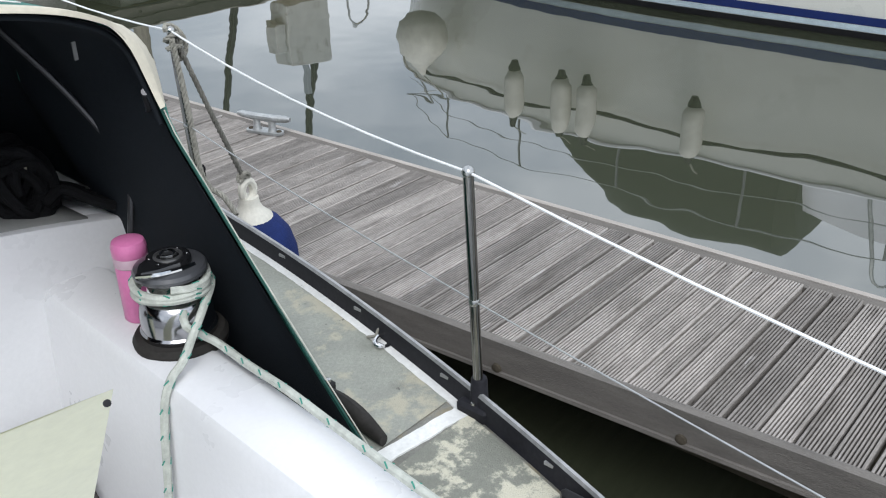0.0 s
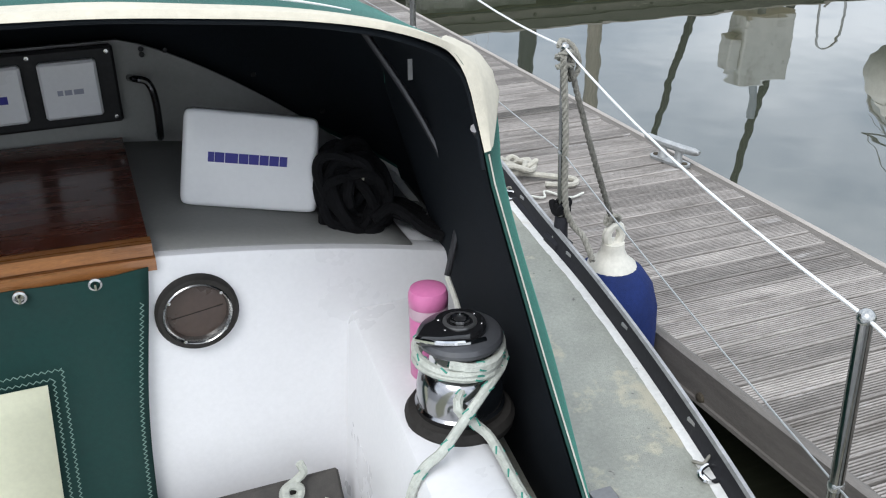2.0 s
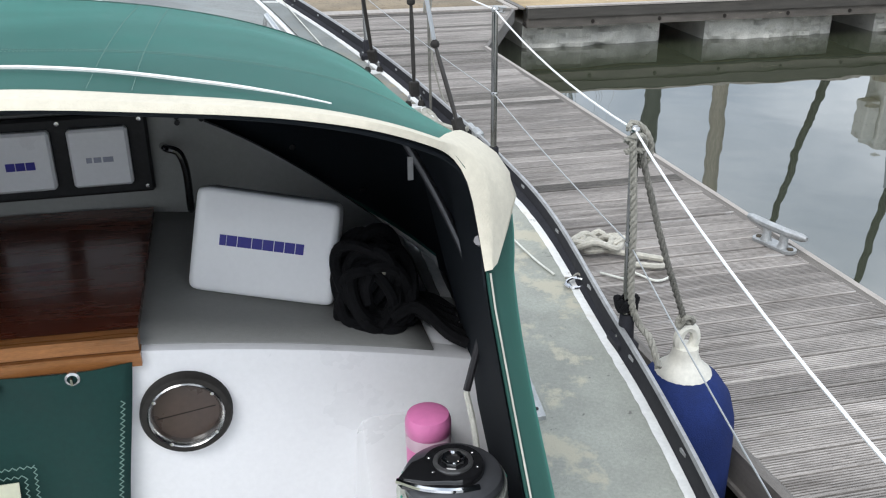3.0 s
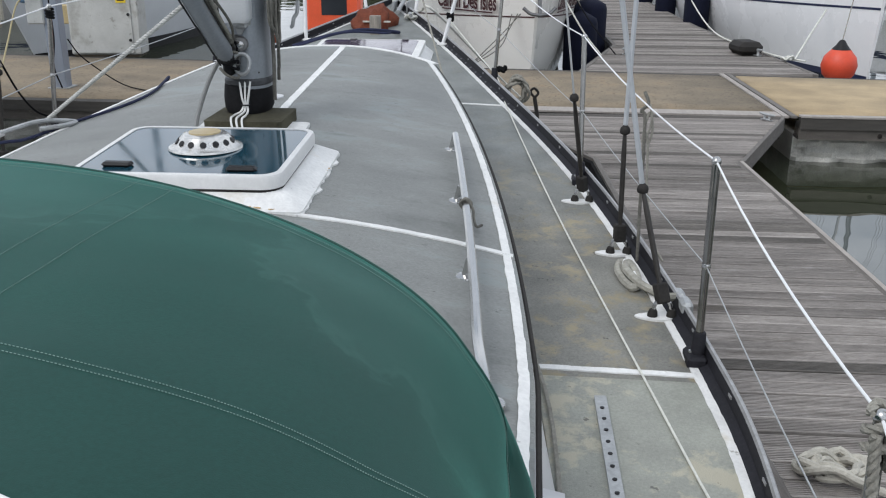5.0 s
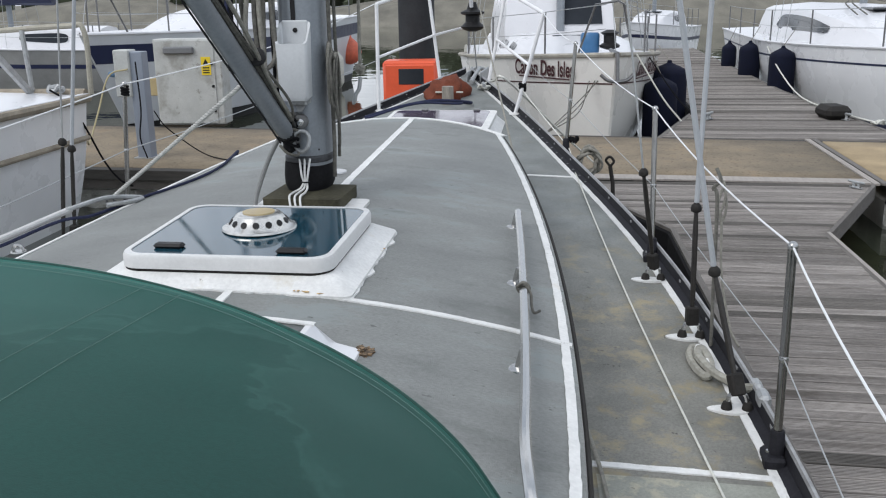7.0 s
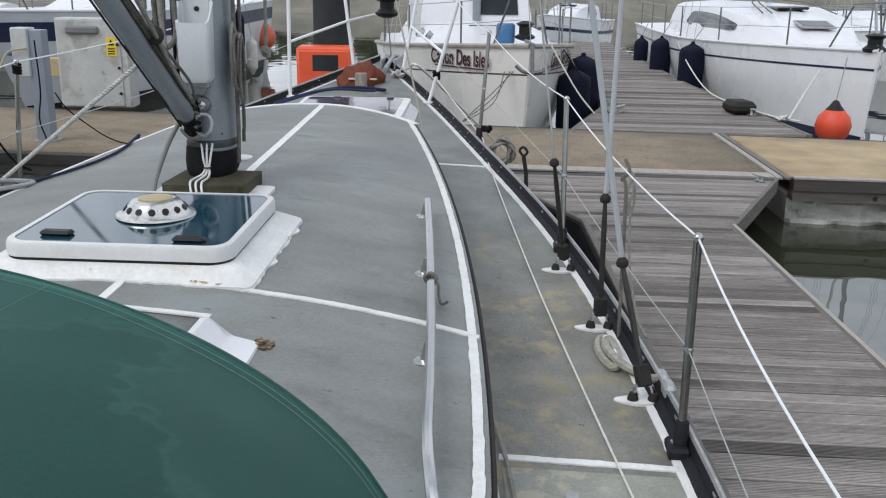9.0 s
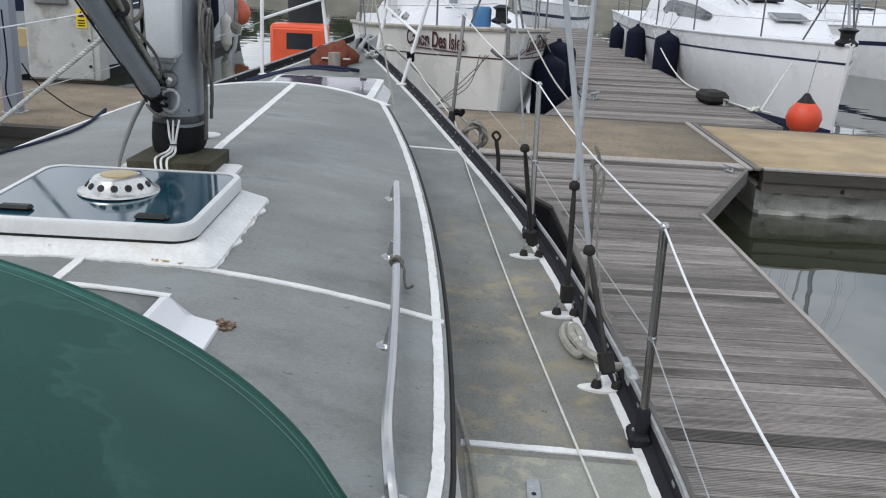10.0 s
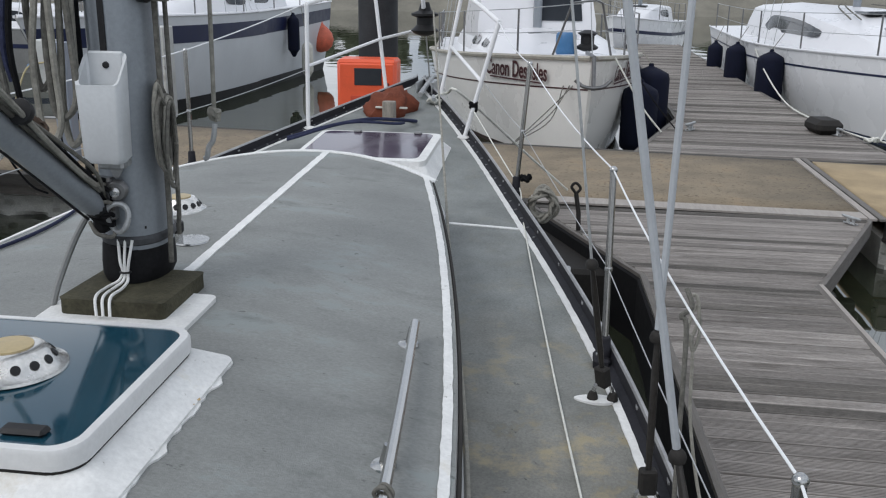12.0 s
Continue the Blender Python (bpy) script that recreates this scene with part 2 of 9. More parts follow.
TAN_TOP = surface("tan_gritted_concrete", (0.222, 0.180, 0.124), 0.9, vary=0.24, scale=2.5, fine=120, bump=0.7, bump_scale=120, grime=(0.24, 0.17, 0.10), grime_at=0.58, specks=((0.11, 0.085, 0.06), 26, 0.60))
PALE_TOP = surface("pale_sandy_concrete", (0.38, 0.295, 0.18), 0.9, vary=0.2, scale=2.5, fine=120, bump=0.5, bump_scale=120)
CONCRETE = surface("pale_float_concrete", (0.56, 0.55, 0.50), 0.85, vary=0.25, scale=3, bump=1.0, bump_scale=14, grime=(0.12, 0.12, 0.09), grime_at=0.57, grime_scale=3.5)
OLD_TIMBER = surface("dark_wet_timber", (0.075, 0.064, 0.048), 0.8, vary=0.3, scale=5, stretch=(1, 8, 8), bump=0.5)
CABINET = surface("grey_cabinet_paint", (0.47, 0.48, 0.46), 0.55, vary=0.10, scale=4, wear=(0.27, 0.265, 0.24), wear_at=0.60, wear_scale=9, grime=(0.26, 0.25, 0.22), grime_at=0.53, grime_scale=3.2)
ORANGE = surface("orange_fibreglass", (0.72, 0.10, 0.035), 0.4, vary=0.08, scale=6)
RUST_COVER = surface("rust_brown_canvas", (0.15, 0.045, 0.025), 0.8, vary=0.25, scale=9, bump=0.7, bump_scale=120)
WOOD_POST = surface("grey_post_wood", (0.26, 0.235, 0.20), 0.8, vary=0.25, scale=6, stretch=(8, 8, 1))
CHOCK = surface("mossy_mast_step", (0.062, 0.058, 0.038), 0.85, vary=0.3, scale=12, bump=0.8, bump_scale=120)
BUOY_RED = surface("orange_red_buoy", (0.68, 0.075, 0.03), 0.5, vary=0.1, scale=8)
HULL_CREAM = surface("cream_hull", (0.80, 0.785, 0.74), 0.3, vary=0.04, scale=1.5, coat=0.2, grime=(0.55, 0.5, 0.4), grime_at=0.66)
HULL_WHITE = surface("white_hull", (0.84, 0.845, 0.85), 0.28, vary=0.03, scale=1.5, coat=0.3)
GREYED_CAP = surface("greyed_timber_cap", (0.36, 0.34, 0.29), 0.7, vary=0.25, scale=5)
NAVY = surface("navy_paint", (0.012, 0.018, 0.06), 0.35, vary=0.1)
RED_PAINT = surface("dark_red_paint", (0.16, 0.012, 0.012), 0.4, vary=0.1)
INK_BLUE = surface("blue_print", (0.018, 0.016, 0.23), 0.5, vary=0.03)
YELLOW = surface("yellow_sign", (0.75, 0.55, 0.02), 0.5, vary=0.03)
ANTIFOUL = surface("dark_antifouling", (0.04, 0.022, 0.02), 0.8, vary=0.3)
SMOKED = surface("smoked_acrylic", (0.012, 0.05, 0.075), 0.07, vary=0.1, scale=5, coat=0.6)
PURPLE = surface("sun_faded_purple_acrylic", (0.085, 0.065, 0.095), 0.12, vary=0.12, scale=5, coat=0.4)
DARK_GLASS = surface("dark_window", (0.03, 0.034, 0.04), 0.08, vary=0.1)
DARK_GLASS.node_tree.nodes["Principled BSDF"].inputs["Specular IOR Level"].default_value = 0.2
LENS_TAN = surface("yellowed_vent_disc", (0.42, 0.33, 0.17), 0.4, vary=0.1, scale=20)
PORT_BROWN = surface("brown_port_blind", (0.052, 0.034, 0.026), 0.3, vary=0.15, scale=12)
VENT_METAL = surface("worn_vent_metal", (0.66, 0.65, 0.62), 0.22, 0.8, vary=0.12, scale=16, grime=(0.36, 0.31, 0.24), grime_at=0.58, grime_scale=12)
PILE = surface("tarred_steel_pile", (0.035, 0.037, 0.04), 0.6, vary=0.3, scale=3)
MUD_BANK = surface("far_muddy_bank", (0.17, 0.16, 0.13), 0.9, vary=0.3, scale=0.6)
BLUE_DRUM = surface("blue_plastic", (0.05, 0.16, 0.33), 0.4, vary=0.1)
THREAD = surface("pale_thread", (0.17, 0.27, 0.235), 0.7, vary=0.05)

for dull in (BLACK, RUBBER, BLACK_RAIL, LINING, DARK_GLASS, OLD_TIMBER, PILE, ROPE_BLACK, BOOT_BLACK, ROPE_OLD, ROPE_DARK, ROPE_GREY, FENDER_NAVY, FENDER_BLUE, GROOVE, CHOCK, PLANK, RUST_COVER):
    dull.node_tree.nodes["Principled BSDF"].inputs["Specular IOR Level"].default_value = 0.18


def water_material():
    m = bpy.data.materials.new("murky_harbour_water")
    m.use_nodes = True
    nodes, links = m.node_tree.nodes, m.node_tree.links
    s = nodes["Principled BSDF"]
    s.inputs["Base Color"].default_value = (0.036, 0.041, 0.025, 1)
    s.inputs["Roughness"].default_value, s.inputs["IOR"].default_value = 0.012, 2.5
    co = nodes.new("ShaderNodeTexCoord")
    n = nodes.new("ShaderNodeTexNoise")
    n.inputs["Scale"].default_value, n.inputs["Detail"].default_value = 1.1, 2.0
    b = nodes.new("ShaderNodeBump")
    b.inputs["Strength"].default_value, b.inputs["Distance"].default_value = 0.12, 0.05
    links.new(co.outputs["Object"], n.inputs["Vector"])
    links.new(n.outputs["Fac"], b.inputs["Height"])
    links.new(b.outputs["Normal"], s.inputs["Normal"])
    return m


WATER = water_material()


# ---- mesh tools ----
class Shape:
    """Vertices and faces of one part, gathered piece by piece in world metres."""

    def __init__(self):
        self.v, self.f = [], []

    def add(self, verts, faces, m=None):
        k = len(self.v)
        self.v += [tuple(m @ Vector(p)) if m else tuple(p) for p in verts]
        self.f += [[k + i for i in face] for face in faces]
        return self

    def box(self, lo, hi, m=None, bevel=0.0):
        (a, b, c), (d, e, g) = lo, hi
        if bevel:
            s = min(bevel, (d - a) / 2.01, (e - b) / 2.01, (g - c) / 2.01)
            ring = lambda i, z: [(a + i, b + s, z), (a + s, b + i, z), (d - s, b + i, z), (d - i, b + s, z), (d - i, e - s, z), (d - s, e - i, z), (a + s, e - i, z), (a + i, e - s, z)]
            return self.loft([ring(s, c)[:], ring(0, c + s), ring(0, g - s), ring(s, g)], m=m)
        return self.add([(a, b, c), (d, b, c), (d, e, c), (a, e, c), (a, b, g), (d, b, g), (d, e, g), (a, e, g)],
                        [(0, 3, 2, 1), (4, 5, 6, 7), (0, 1, 5, 4), (1, 2, 6, 5), (2, 3, 7, 6), (3, 0, 4, 7)], m)

    def loft(self, rings, m=None, caps=True, closed=True):
        n = len(rings[0])
        faces = []
        for r in range(len(rings) - 1):
            for i in range(n if closed else n - 1):
                j = (i + 1) % n
                faces.append((r * n + i, r * n + j, (r + 1) * n + j, (r + 1) * n + i))
        if caps and closed:
            faces += [tuple(range(n - 1, -1, -1)), tuple((len(rings) - 1) * n + i for i in range(n))]
        return self.add([p for ring in rings for p in ring], faces, m)

    def tube(self, points, r, n=8, caps=True):
        pts = [Vector(p) for p in points]
        side = None
        rings = []
        for i, p in enumerate(pts):
            ahead = (pts[min(i + 1, len(pts) - 1)] - pts[max(i - 1, 0)])
            if ahead.length < 1e-9:
                ahead = Vector((0, 0, 1))
            ahead.normalize()
            if side is None:
                side = ahead.orthogonal().normalized()
            side = (side - ahead * side.dot(ahead)).normalized()
            up = ahead.cross(side)
            rr = r(i / (len(pts) - 1)) if callable(r) else r
            rings.append([p + (side * math.cos(a) + up * math.sin(a)) * rr for a in (2 * math.pi * k / n for k in range(n))])
        return self.loft(rings, caps=caps)

    def lathe(self, profile, m=None, n=24, caps=True):
        """Turns a profile of (radius, height) round z."""
        return self.loft([[(r * math.cos(2 * math.pi * k / n), r * math.sin(2 * math.pi * k / n), z) for k in range(n)] for r, z in profile], m, caps)

    def prism(self, outline, z0, z1, m=None):
        return self.loft([[(x, y, z0) for x, y in outline], [(x, y, z1) for x, y in outline]], m)

    def grid(self, rows, m=None):
        return self.loft(rows, m, caps=False, closed=False)

    def ball(self, centre, r, n=14, squash=1.0):
        prof = [(max(r * math.sin(math.pi * k / n), 1e-4), -r * squash * math.cos(math.pi * k / n)) for k in range(n + 1)]
        return self.lathe(prof, Matrix.Translation(centre), n * 2)


def part(name, shape, material, parent=None, label="", smooth=35, solid=0.0):
    data = bpy.data.meshes.new(name)
    data.from_pydata([tuple(p) for p in shape.v], [], shape.f)
    data.materials.append(material)
    bm = bmesh.new()
    bm.from_mesh(data)
    bmesh.ops.recalc_face_normals(bm, faces=bm.faces)
    bm.to_mesh(data)
    bm.free()
    if smooth:
        data.shade_smooth()
        data.set_sharp_from_angle(angle=radians(smooth))
    ob = new(name, data)
    if solid:
        s = ob.modifiers.new("thickness", "SOLIDIFY")
        s.thickness, s.offset = solid, -1
    if parent:
        ob.parent = parent
        if parent.type == "EMPTY":
            ob.matrix_parent_inverse = Matrix.Translation(-parent.location)
    if label:
        ob["label"] = label
    return ob


def thing(name, at, label, category, group="", kind=""):
    ob = new(name)
    ob.location = at
    ob.empty_display_size = 0.05
    return tagged(ob, label, category, group, kind)


def whole(name, shape, material, label, category, group="", kind="", **more):
    return tagged(part(name, shape, material, None, **more), label, category, group, kind)


def curve(points, per=8):
    """A smooth line through the given points."""
    p = [Vector(q) for q in points]
    p = [2 * p[0] - p[1]] + p + [2 * p[-1] - p[-2]]
    out = []
    for i in range(1, len(p) - 2):
        a, b, c, d = p[i - 1:i + 3]
        for k in range(per):
            t = k / per
            out.append(0.5 * ((2 * b) + (c - a) * t + (2 * a - 5 * b + 4 * c - d) * t * t + (3 * b - a - 3 * c + d) * t ** 3))
    return out + [p[-2]]


def coil(centre, radius, turns, r, height=0.02, seed=1, squash=0.7, tail=None):
    """The line of a loosely thrown coil of rope."""
    rnd = random.Random(seed)
    n = int(turns * 10)
    pts = []
    wob = [rnd.uniform(0.75, 1.15) for _ in range(n + 1)]
    for i in range(n + 1):
        a = 2 * math.pi * i / 10
        rr = radius * wob[i] * (0.75 + 0.25 * math.sin(i * 0.37 + seed))
        pts.append((centre[0] + rr * math.cos(a), centre[1] + squash * rr * math.sin(a), centre[2] + r + height * rnd.random() + height * 0.5 * (i % 10) / 10))
    if tail:
        pts += tail
    return curve(pts, 3)


def writing(text, size, m, material, parent, name="lettering", shear=0.0, stretch=1.0, bold=0.0):
    """Raised lettering in the built-in font, centred at m, along m's x and y."""
    data = bpy.data.curves.new(name, "FONT")
    data.body, data.size, data.extrude, data.shear, data.offset = text, size, 0.0012, shear, bold
    data.align_x, data.align_y = "CENTER", "CENTER"
    tmp = bpy.data.objects.new(name, data)
    scene.collection.objects.link(tmp)
    dg = bpy.context.evaluated_depsgraph_get()
    mesh = bpy.data.meshes.new_from_object(tmp.evaluated_get(dg))
    bpy.data.objects.remove(tmp)
    mesh.transform(m @ Matrix.Diagonal((stretch, 1, 1, 1)))
    mesh.materials.clear()
    mesh.materials.append(material)
    ob = new(name, mesh)
    ob.parent = parent
    if parent.type == "EMPTY":
        ob.matrix_parent_inverse = Matrix.Translation(-parent.location)
    return ob


# ---- the lie of the boat: centre line along y, bow ahead, water at z = 0 ----
XC = 0.08
BOW = 9.22


def sheer(y):
    d = y - 1.2
    return 0.735 + 0.055 * d + 0.0043 * d * d if y > -2 else 0.60


def half_beam(y):
    """Half the width of the deck, to the foot of the toe rail."""
    ease = lambda t: (lambda q: q * q * (3 - 2 * q))(min(max(t, 0.0), 1.0))
    full = 0.056 * ease((y - 2.2) / 1.0) * (1 - ease((y - 4.5) / 2.3))
    if y > 2.75:
        u = (y - 2.75) / (BOW - 2.75)
        return max(1.54 * (1 - min(u, 1) ** 1.668), 0.03) + full
    if y > 0.4:
        return 1.54 - 0.066 * (2.75 - y) ** 2 + full
    return 1.1755 - 0.31 * (0.4 - y) if y > -2 else 0.43


def deck_z(x, y):
    return sheer(y) + 0.02 * (1 - min(abs(x - XC) / max(half_beam(y), 0.05), 1) ** 2)


def roof_z(x, y):
    return 1.325 + 0.042 * (y - 3.39) - 0.125 * (x - XC) ** 2


def roof_half(y):
    d = y - 2.7
    return 1.03 - 0.03 * d - 0.034 * d * d if d > 0 else 1.03 + 0.03 * d


def roof_front(x):
    return 6.2 - 0.8 * (x - XC) ** 2


def lerp(a, b, t):
    return a + (b - a) * t


def spaced(a, b, n):
    return [a + (b - a) * i / (n - 1) for i in range(n)]


def drape(points, width, z, lift=0.004, ragged=0.22):
    """A thin hand-painted strip along a line, lying on the surface z(x, y), its edges uneven."""
    fine = []
    for a, b in zip(points, points[1:]):
        n = max(1, int(math.hypot(b[0] - a[0], b[1] - a[1]) / 0.014))
        fine += [(lerp(a[0], b[0], k / n), lerp(a[1], b[1], k / n)) for k in range(n)]
    fine.append(tuple(points[-1][:2]))
    s = Shape()
    rows = []
    for i, p in enumerate(fine):
        a, b = fine[max(i - 2, 0)], fine[min(i + 2, len(fine) - 1)]
        d = Vector((b[0] - a[0], b[1] - a[1])).normalized()
        n = Vector((-d.y, d.x)) * width / 2
        edge = lambda c: 1 + ragged * (noise.noise(Vector((p[0] * 28, p[1] * 28, c))) + 0.8 * noise.noise(Vector((p[0] * 75, p[1] * 75, c + 9))))
        l, r = edge(3), edge(17)
        rows.append([(p[0] + n.x * k, p[1] + n.y * k, z(p[0] + n.x * k, p[1] + n.y * k) + h)
                     for k, h in ((-l, 0), (-0.97 * l, lift), (0, lift), (0.97 * r, lift), (r, 0))])
    return s.grid(rows)


# ---- hull, deck and toe rail ----
def ragged(px, py, r, rnd, n=13):
    """The outline of a small irregular patch."""
    turn, flat = rnd.uniform(0, 3.1), rnd.uniform(0.45, 1.0)
    out = []
    for k in range(n):
        a, q = 2 * math.pi * k / n, r * rnd.uniform(0.55, 1.15)
        x, y = q * math.cos(a), q * flat * math.sin(a)
        out.append((px + x * math.cos(turn) - y * math.sin(turn), py + x * math.sin(turn) + y * math.cos(turn)))
    return out


def line_in(y):
    """How far the painted edge line lies inside the toe rail."""
    return lerp(0.024, 0.050, min(max((y - 2.0) / 1.2, 0), 1))


def build_hull():
    ys = spaced(-2.4, BOW, 60)
    rings = []
    for y in ys:
        b, z = half_beam(y) + 0.012, sheer(y) - 0.004
        rake = max(0.0, (y - 7.5) / (BOW - 7.5))
        side = []
        for k in range(9):
            t = k / 8
            w = b * (1 - (0.35 + 0.65 * rake) * t ** 2.2)
            side.append((w, y - 0.9 * rake * t, lerp(z, -0.25, t)))
        rings.append([(XC + x, yy, zz) for x, yy, zz in side] + [(XC - x, yy, zz) for x, yy, zz in reversed(side)])
    s = Shape().loft(rings, closed=False)
    return whole("hull", s, HULL_NAVY, "dark painted sailing yacht hull lying alongside the pontoon", "hull", kind="structure")


def build_deck():
    s = Shape()
    ys = spaced(-2.4, BOW - 0.02, 130)
    # fore and side decks; the cockpit well stays open
    us = spaced(-1, 1, 29)
    s.grid([[(XC + u * (half_beam(y) - 0.004), y, deck_z(XC + u * half_beam(y), y)) for u in us] for y in ys if y > 1.9])
    for side in (1, -1):
        s.grid([[(x, y, deck_z(x, y)) for x in spaced(XC + side * 0.93, XC + side * (half_beam(y) - 0.004), 14)] for y in spaced(-0.6, 1.98, 40)])
    deck = whole("deck", s, DECK_GREY, "worn grey non-slip side deck with bare yellowed patches", "deck", kind="structure", solid=0.03)
    for side in (1, -1):
        edge = [(XC + side * (half_beam(y) - line_in(y)), y) for y in spaced(0.94, BOW - 0.25, 150)]
        part("painted_edge_line", drape(edge, 0.026, deck_z), WHITE_PAINT, deck, "chipped white painted edge line")
    for y, x0, x1 in ((3.345, 1.13, 1.61), (6.17, 0.70, 1.06)):
        part("painted_cross_line", drape([(x, y - 0.02 * (x - 1.3)) for x in spaced(x0, x1, 12)], 0.024 if y < 4 else 0.018, deck_z), WHITE_PAINT, deck, "white painted line across the side deck")
        part("painted_cross_line", drape([(2 * XC - x, y - 0.02 * (x - 1.3)) for x in spaced(x0, x1, 12)], 0.024 if y < 4 else 0.018, deck_z), WHITE_PAINT, deck, "white painted line across the side deck")
    part("painted_cross_line", drape([(x, 0.957 - 0.10 * (x - 1.18)) for x in spaced(1.05, 1.375, 10)], 0.040, deck_z), WHITE_PAINT, deck, "white painted line across the side deck")
    return deck


def build_pale_deck(deck):
    # panel laid over the deck, lighter in colour to give the sky sheen
    rows = []
    for y in spaced(0.985, 3.30, 50):
        x1 = XC + half_beam(y) - line_in(y) - 0.010
        x0 = 1.06 if y < 1.9 else XC + roof_half(y) + 0.06
        rows.append([(x, y, deck_z(x, y) + 0.003) for x in spaced(x0, x1, 12)])
    part("pale_deck_panel", Shape().grid(rows), PALE_DECK, deck, "greenish worn deck panel, paled for the sheen of the sky")


def build_aft_patch(deck):
    s = Shape()
    rows = []
    for y in spaced(0.0, 0.920, 26):
        x1 = XC + half_beam(y) - 0.024
        rows.append([(x, y if x > 1.3 else y * 1.0, deck_z(x, y) + 0.003) for x in spaced(1.02, x1, 14)])
    s.grid(rows)
    part("flaking_deck_panel", s, AFT_GREY, deck, "pale flaking deck paint panel")


def build_toe_rail(side):
    rail = thing("toe_rail", (XC + side * 1.5, 3, sheer(3)), "black bolted toe rail with a worn bright top edge", "toe rail", "toe rails")
    body, lip = Shape(), Shape()
    rb, rl = [], []
    for y in spaced(-2.3, BOW - 0.01, 170):
        b, z = half_beam(y), sheer(y)
        sx = lambda o: XC + side * (b + o)
        f = line_in(y) - 0.010
        rb.append([(sx(-f), y, z + 0.002), (sx(-f * 0.85), y, z + 0.008), (sx(-0.011), y, z + 0.016), (sx(-0.008), y, z + 0.053), (sx(0.000), y, z + 0.060),
                   (sx(0.008), y, z + 0.055), (sx(0.012), y, z + 0.0), (sx(0.026), y, z - 0.02), (sx(0.026), y, z - 0.06), (sx(0.010), y, z - 0.08), (sx(-0.030), y, z - 0.05)])
        rl.append([(sx(-0.008), y, z + 0.0535), (sx(-0.004), y, z + 0.0615), (sx(0.004), y, z + 0.0615), (sx(0.008), y, z + 0.056), (sx(0.0), y, z + 0.053)])
    part("rail", body.loft(rb), BLACK_RAIL, rail)
    part("edge_strip", lip.loft(rl), RAIL_EDGE, rail, "bright worn top edge")
    bolts = Shape()
    slots = Shape()
    for i in range(88):
        y = -1.5 + i * 0.12
        if y > BOW - 0.3:
            break
        b, z = half_beam(y), sheer(y)
        if side < 0 or y > 6:
            bolts.lathe([(0.0075, 0), (0.007, 0.004), (0.003, 0.006)], Matrix.Translation((XC + side * (b - 0.024), y, z + 0.010)), 8)
        if i % 3 == 0:
            slots.box((XC + side * (b - 0.009) - 0.003, y - 0.013, z + 0.034), (XC + side * (b - 0.009) + 0.003, y + 0.013, z + 0.042))
    tagged(part("rail_bolt", bolts, DULL_STEEL, rail, "row of small bolt heads"), kind="stuff")
    tagged(part("rail_slot", slots, RAIL_EDGE, rail, "row of bright slots"), kind="stuff")
    return rail


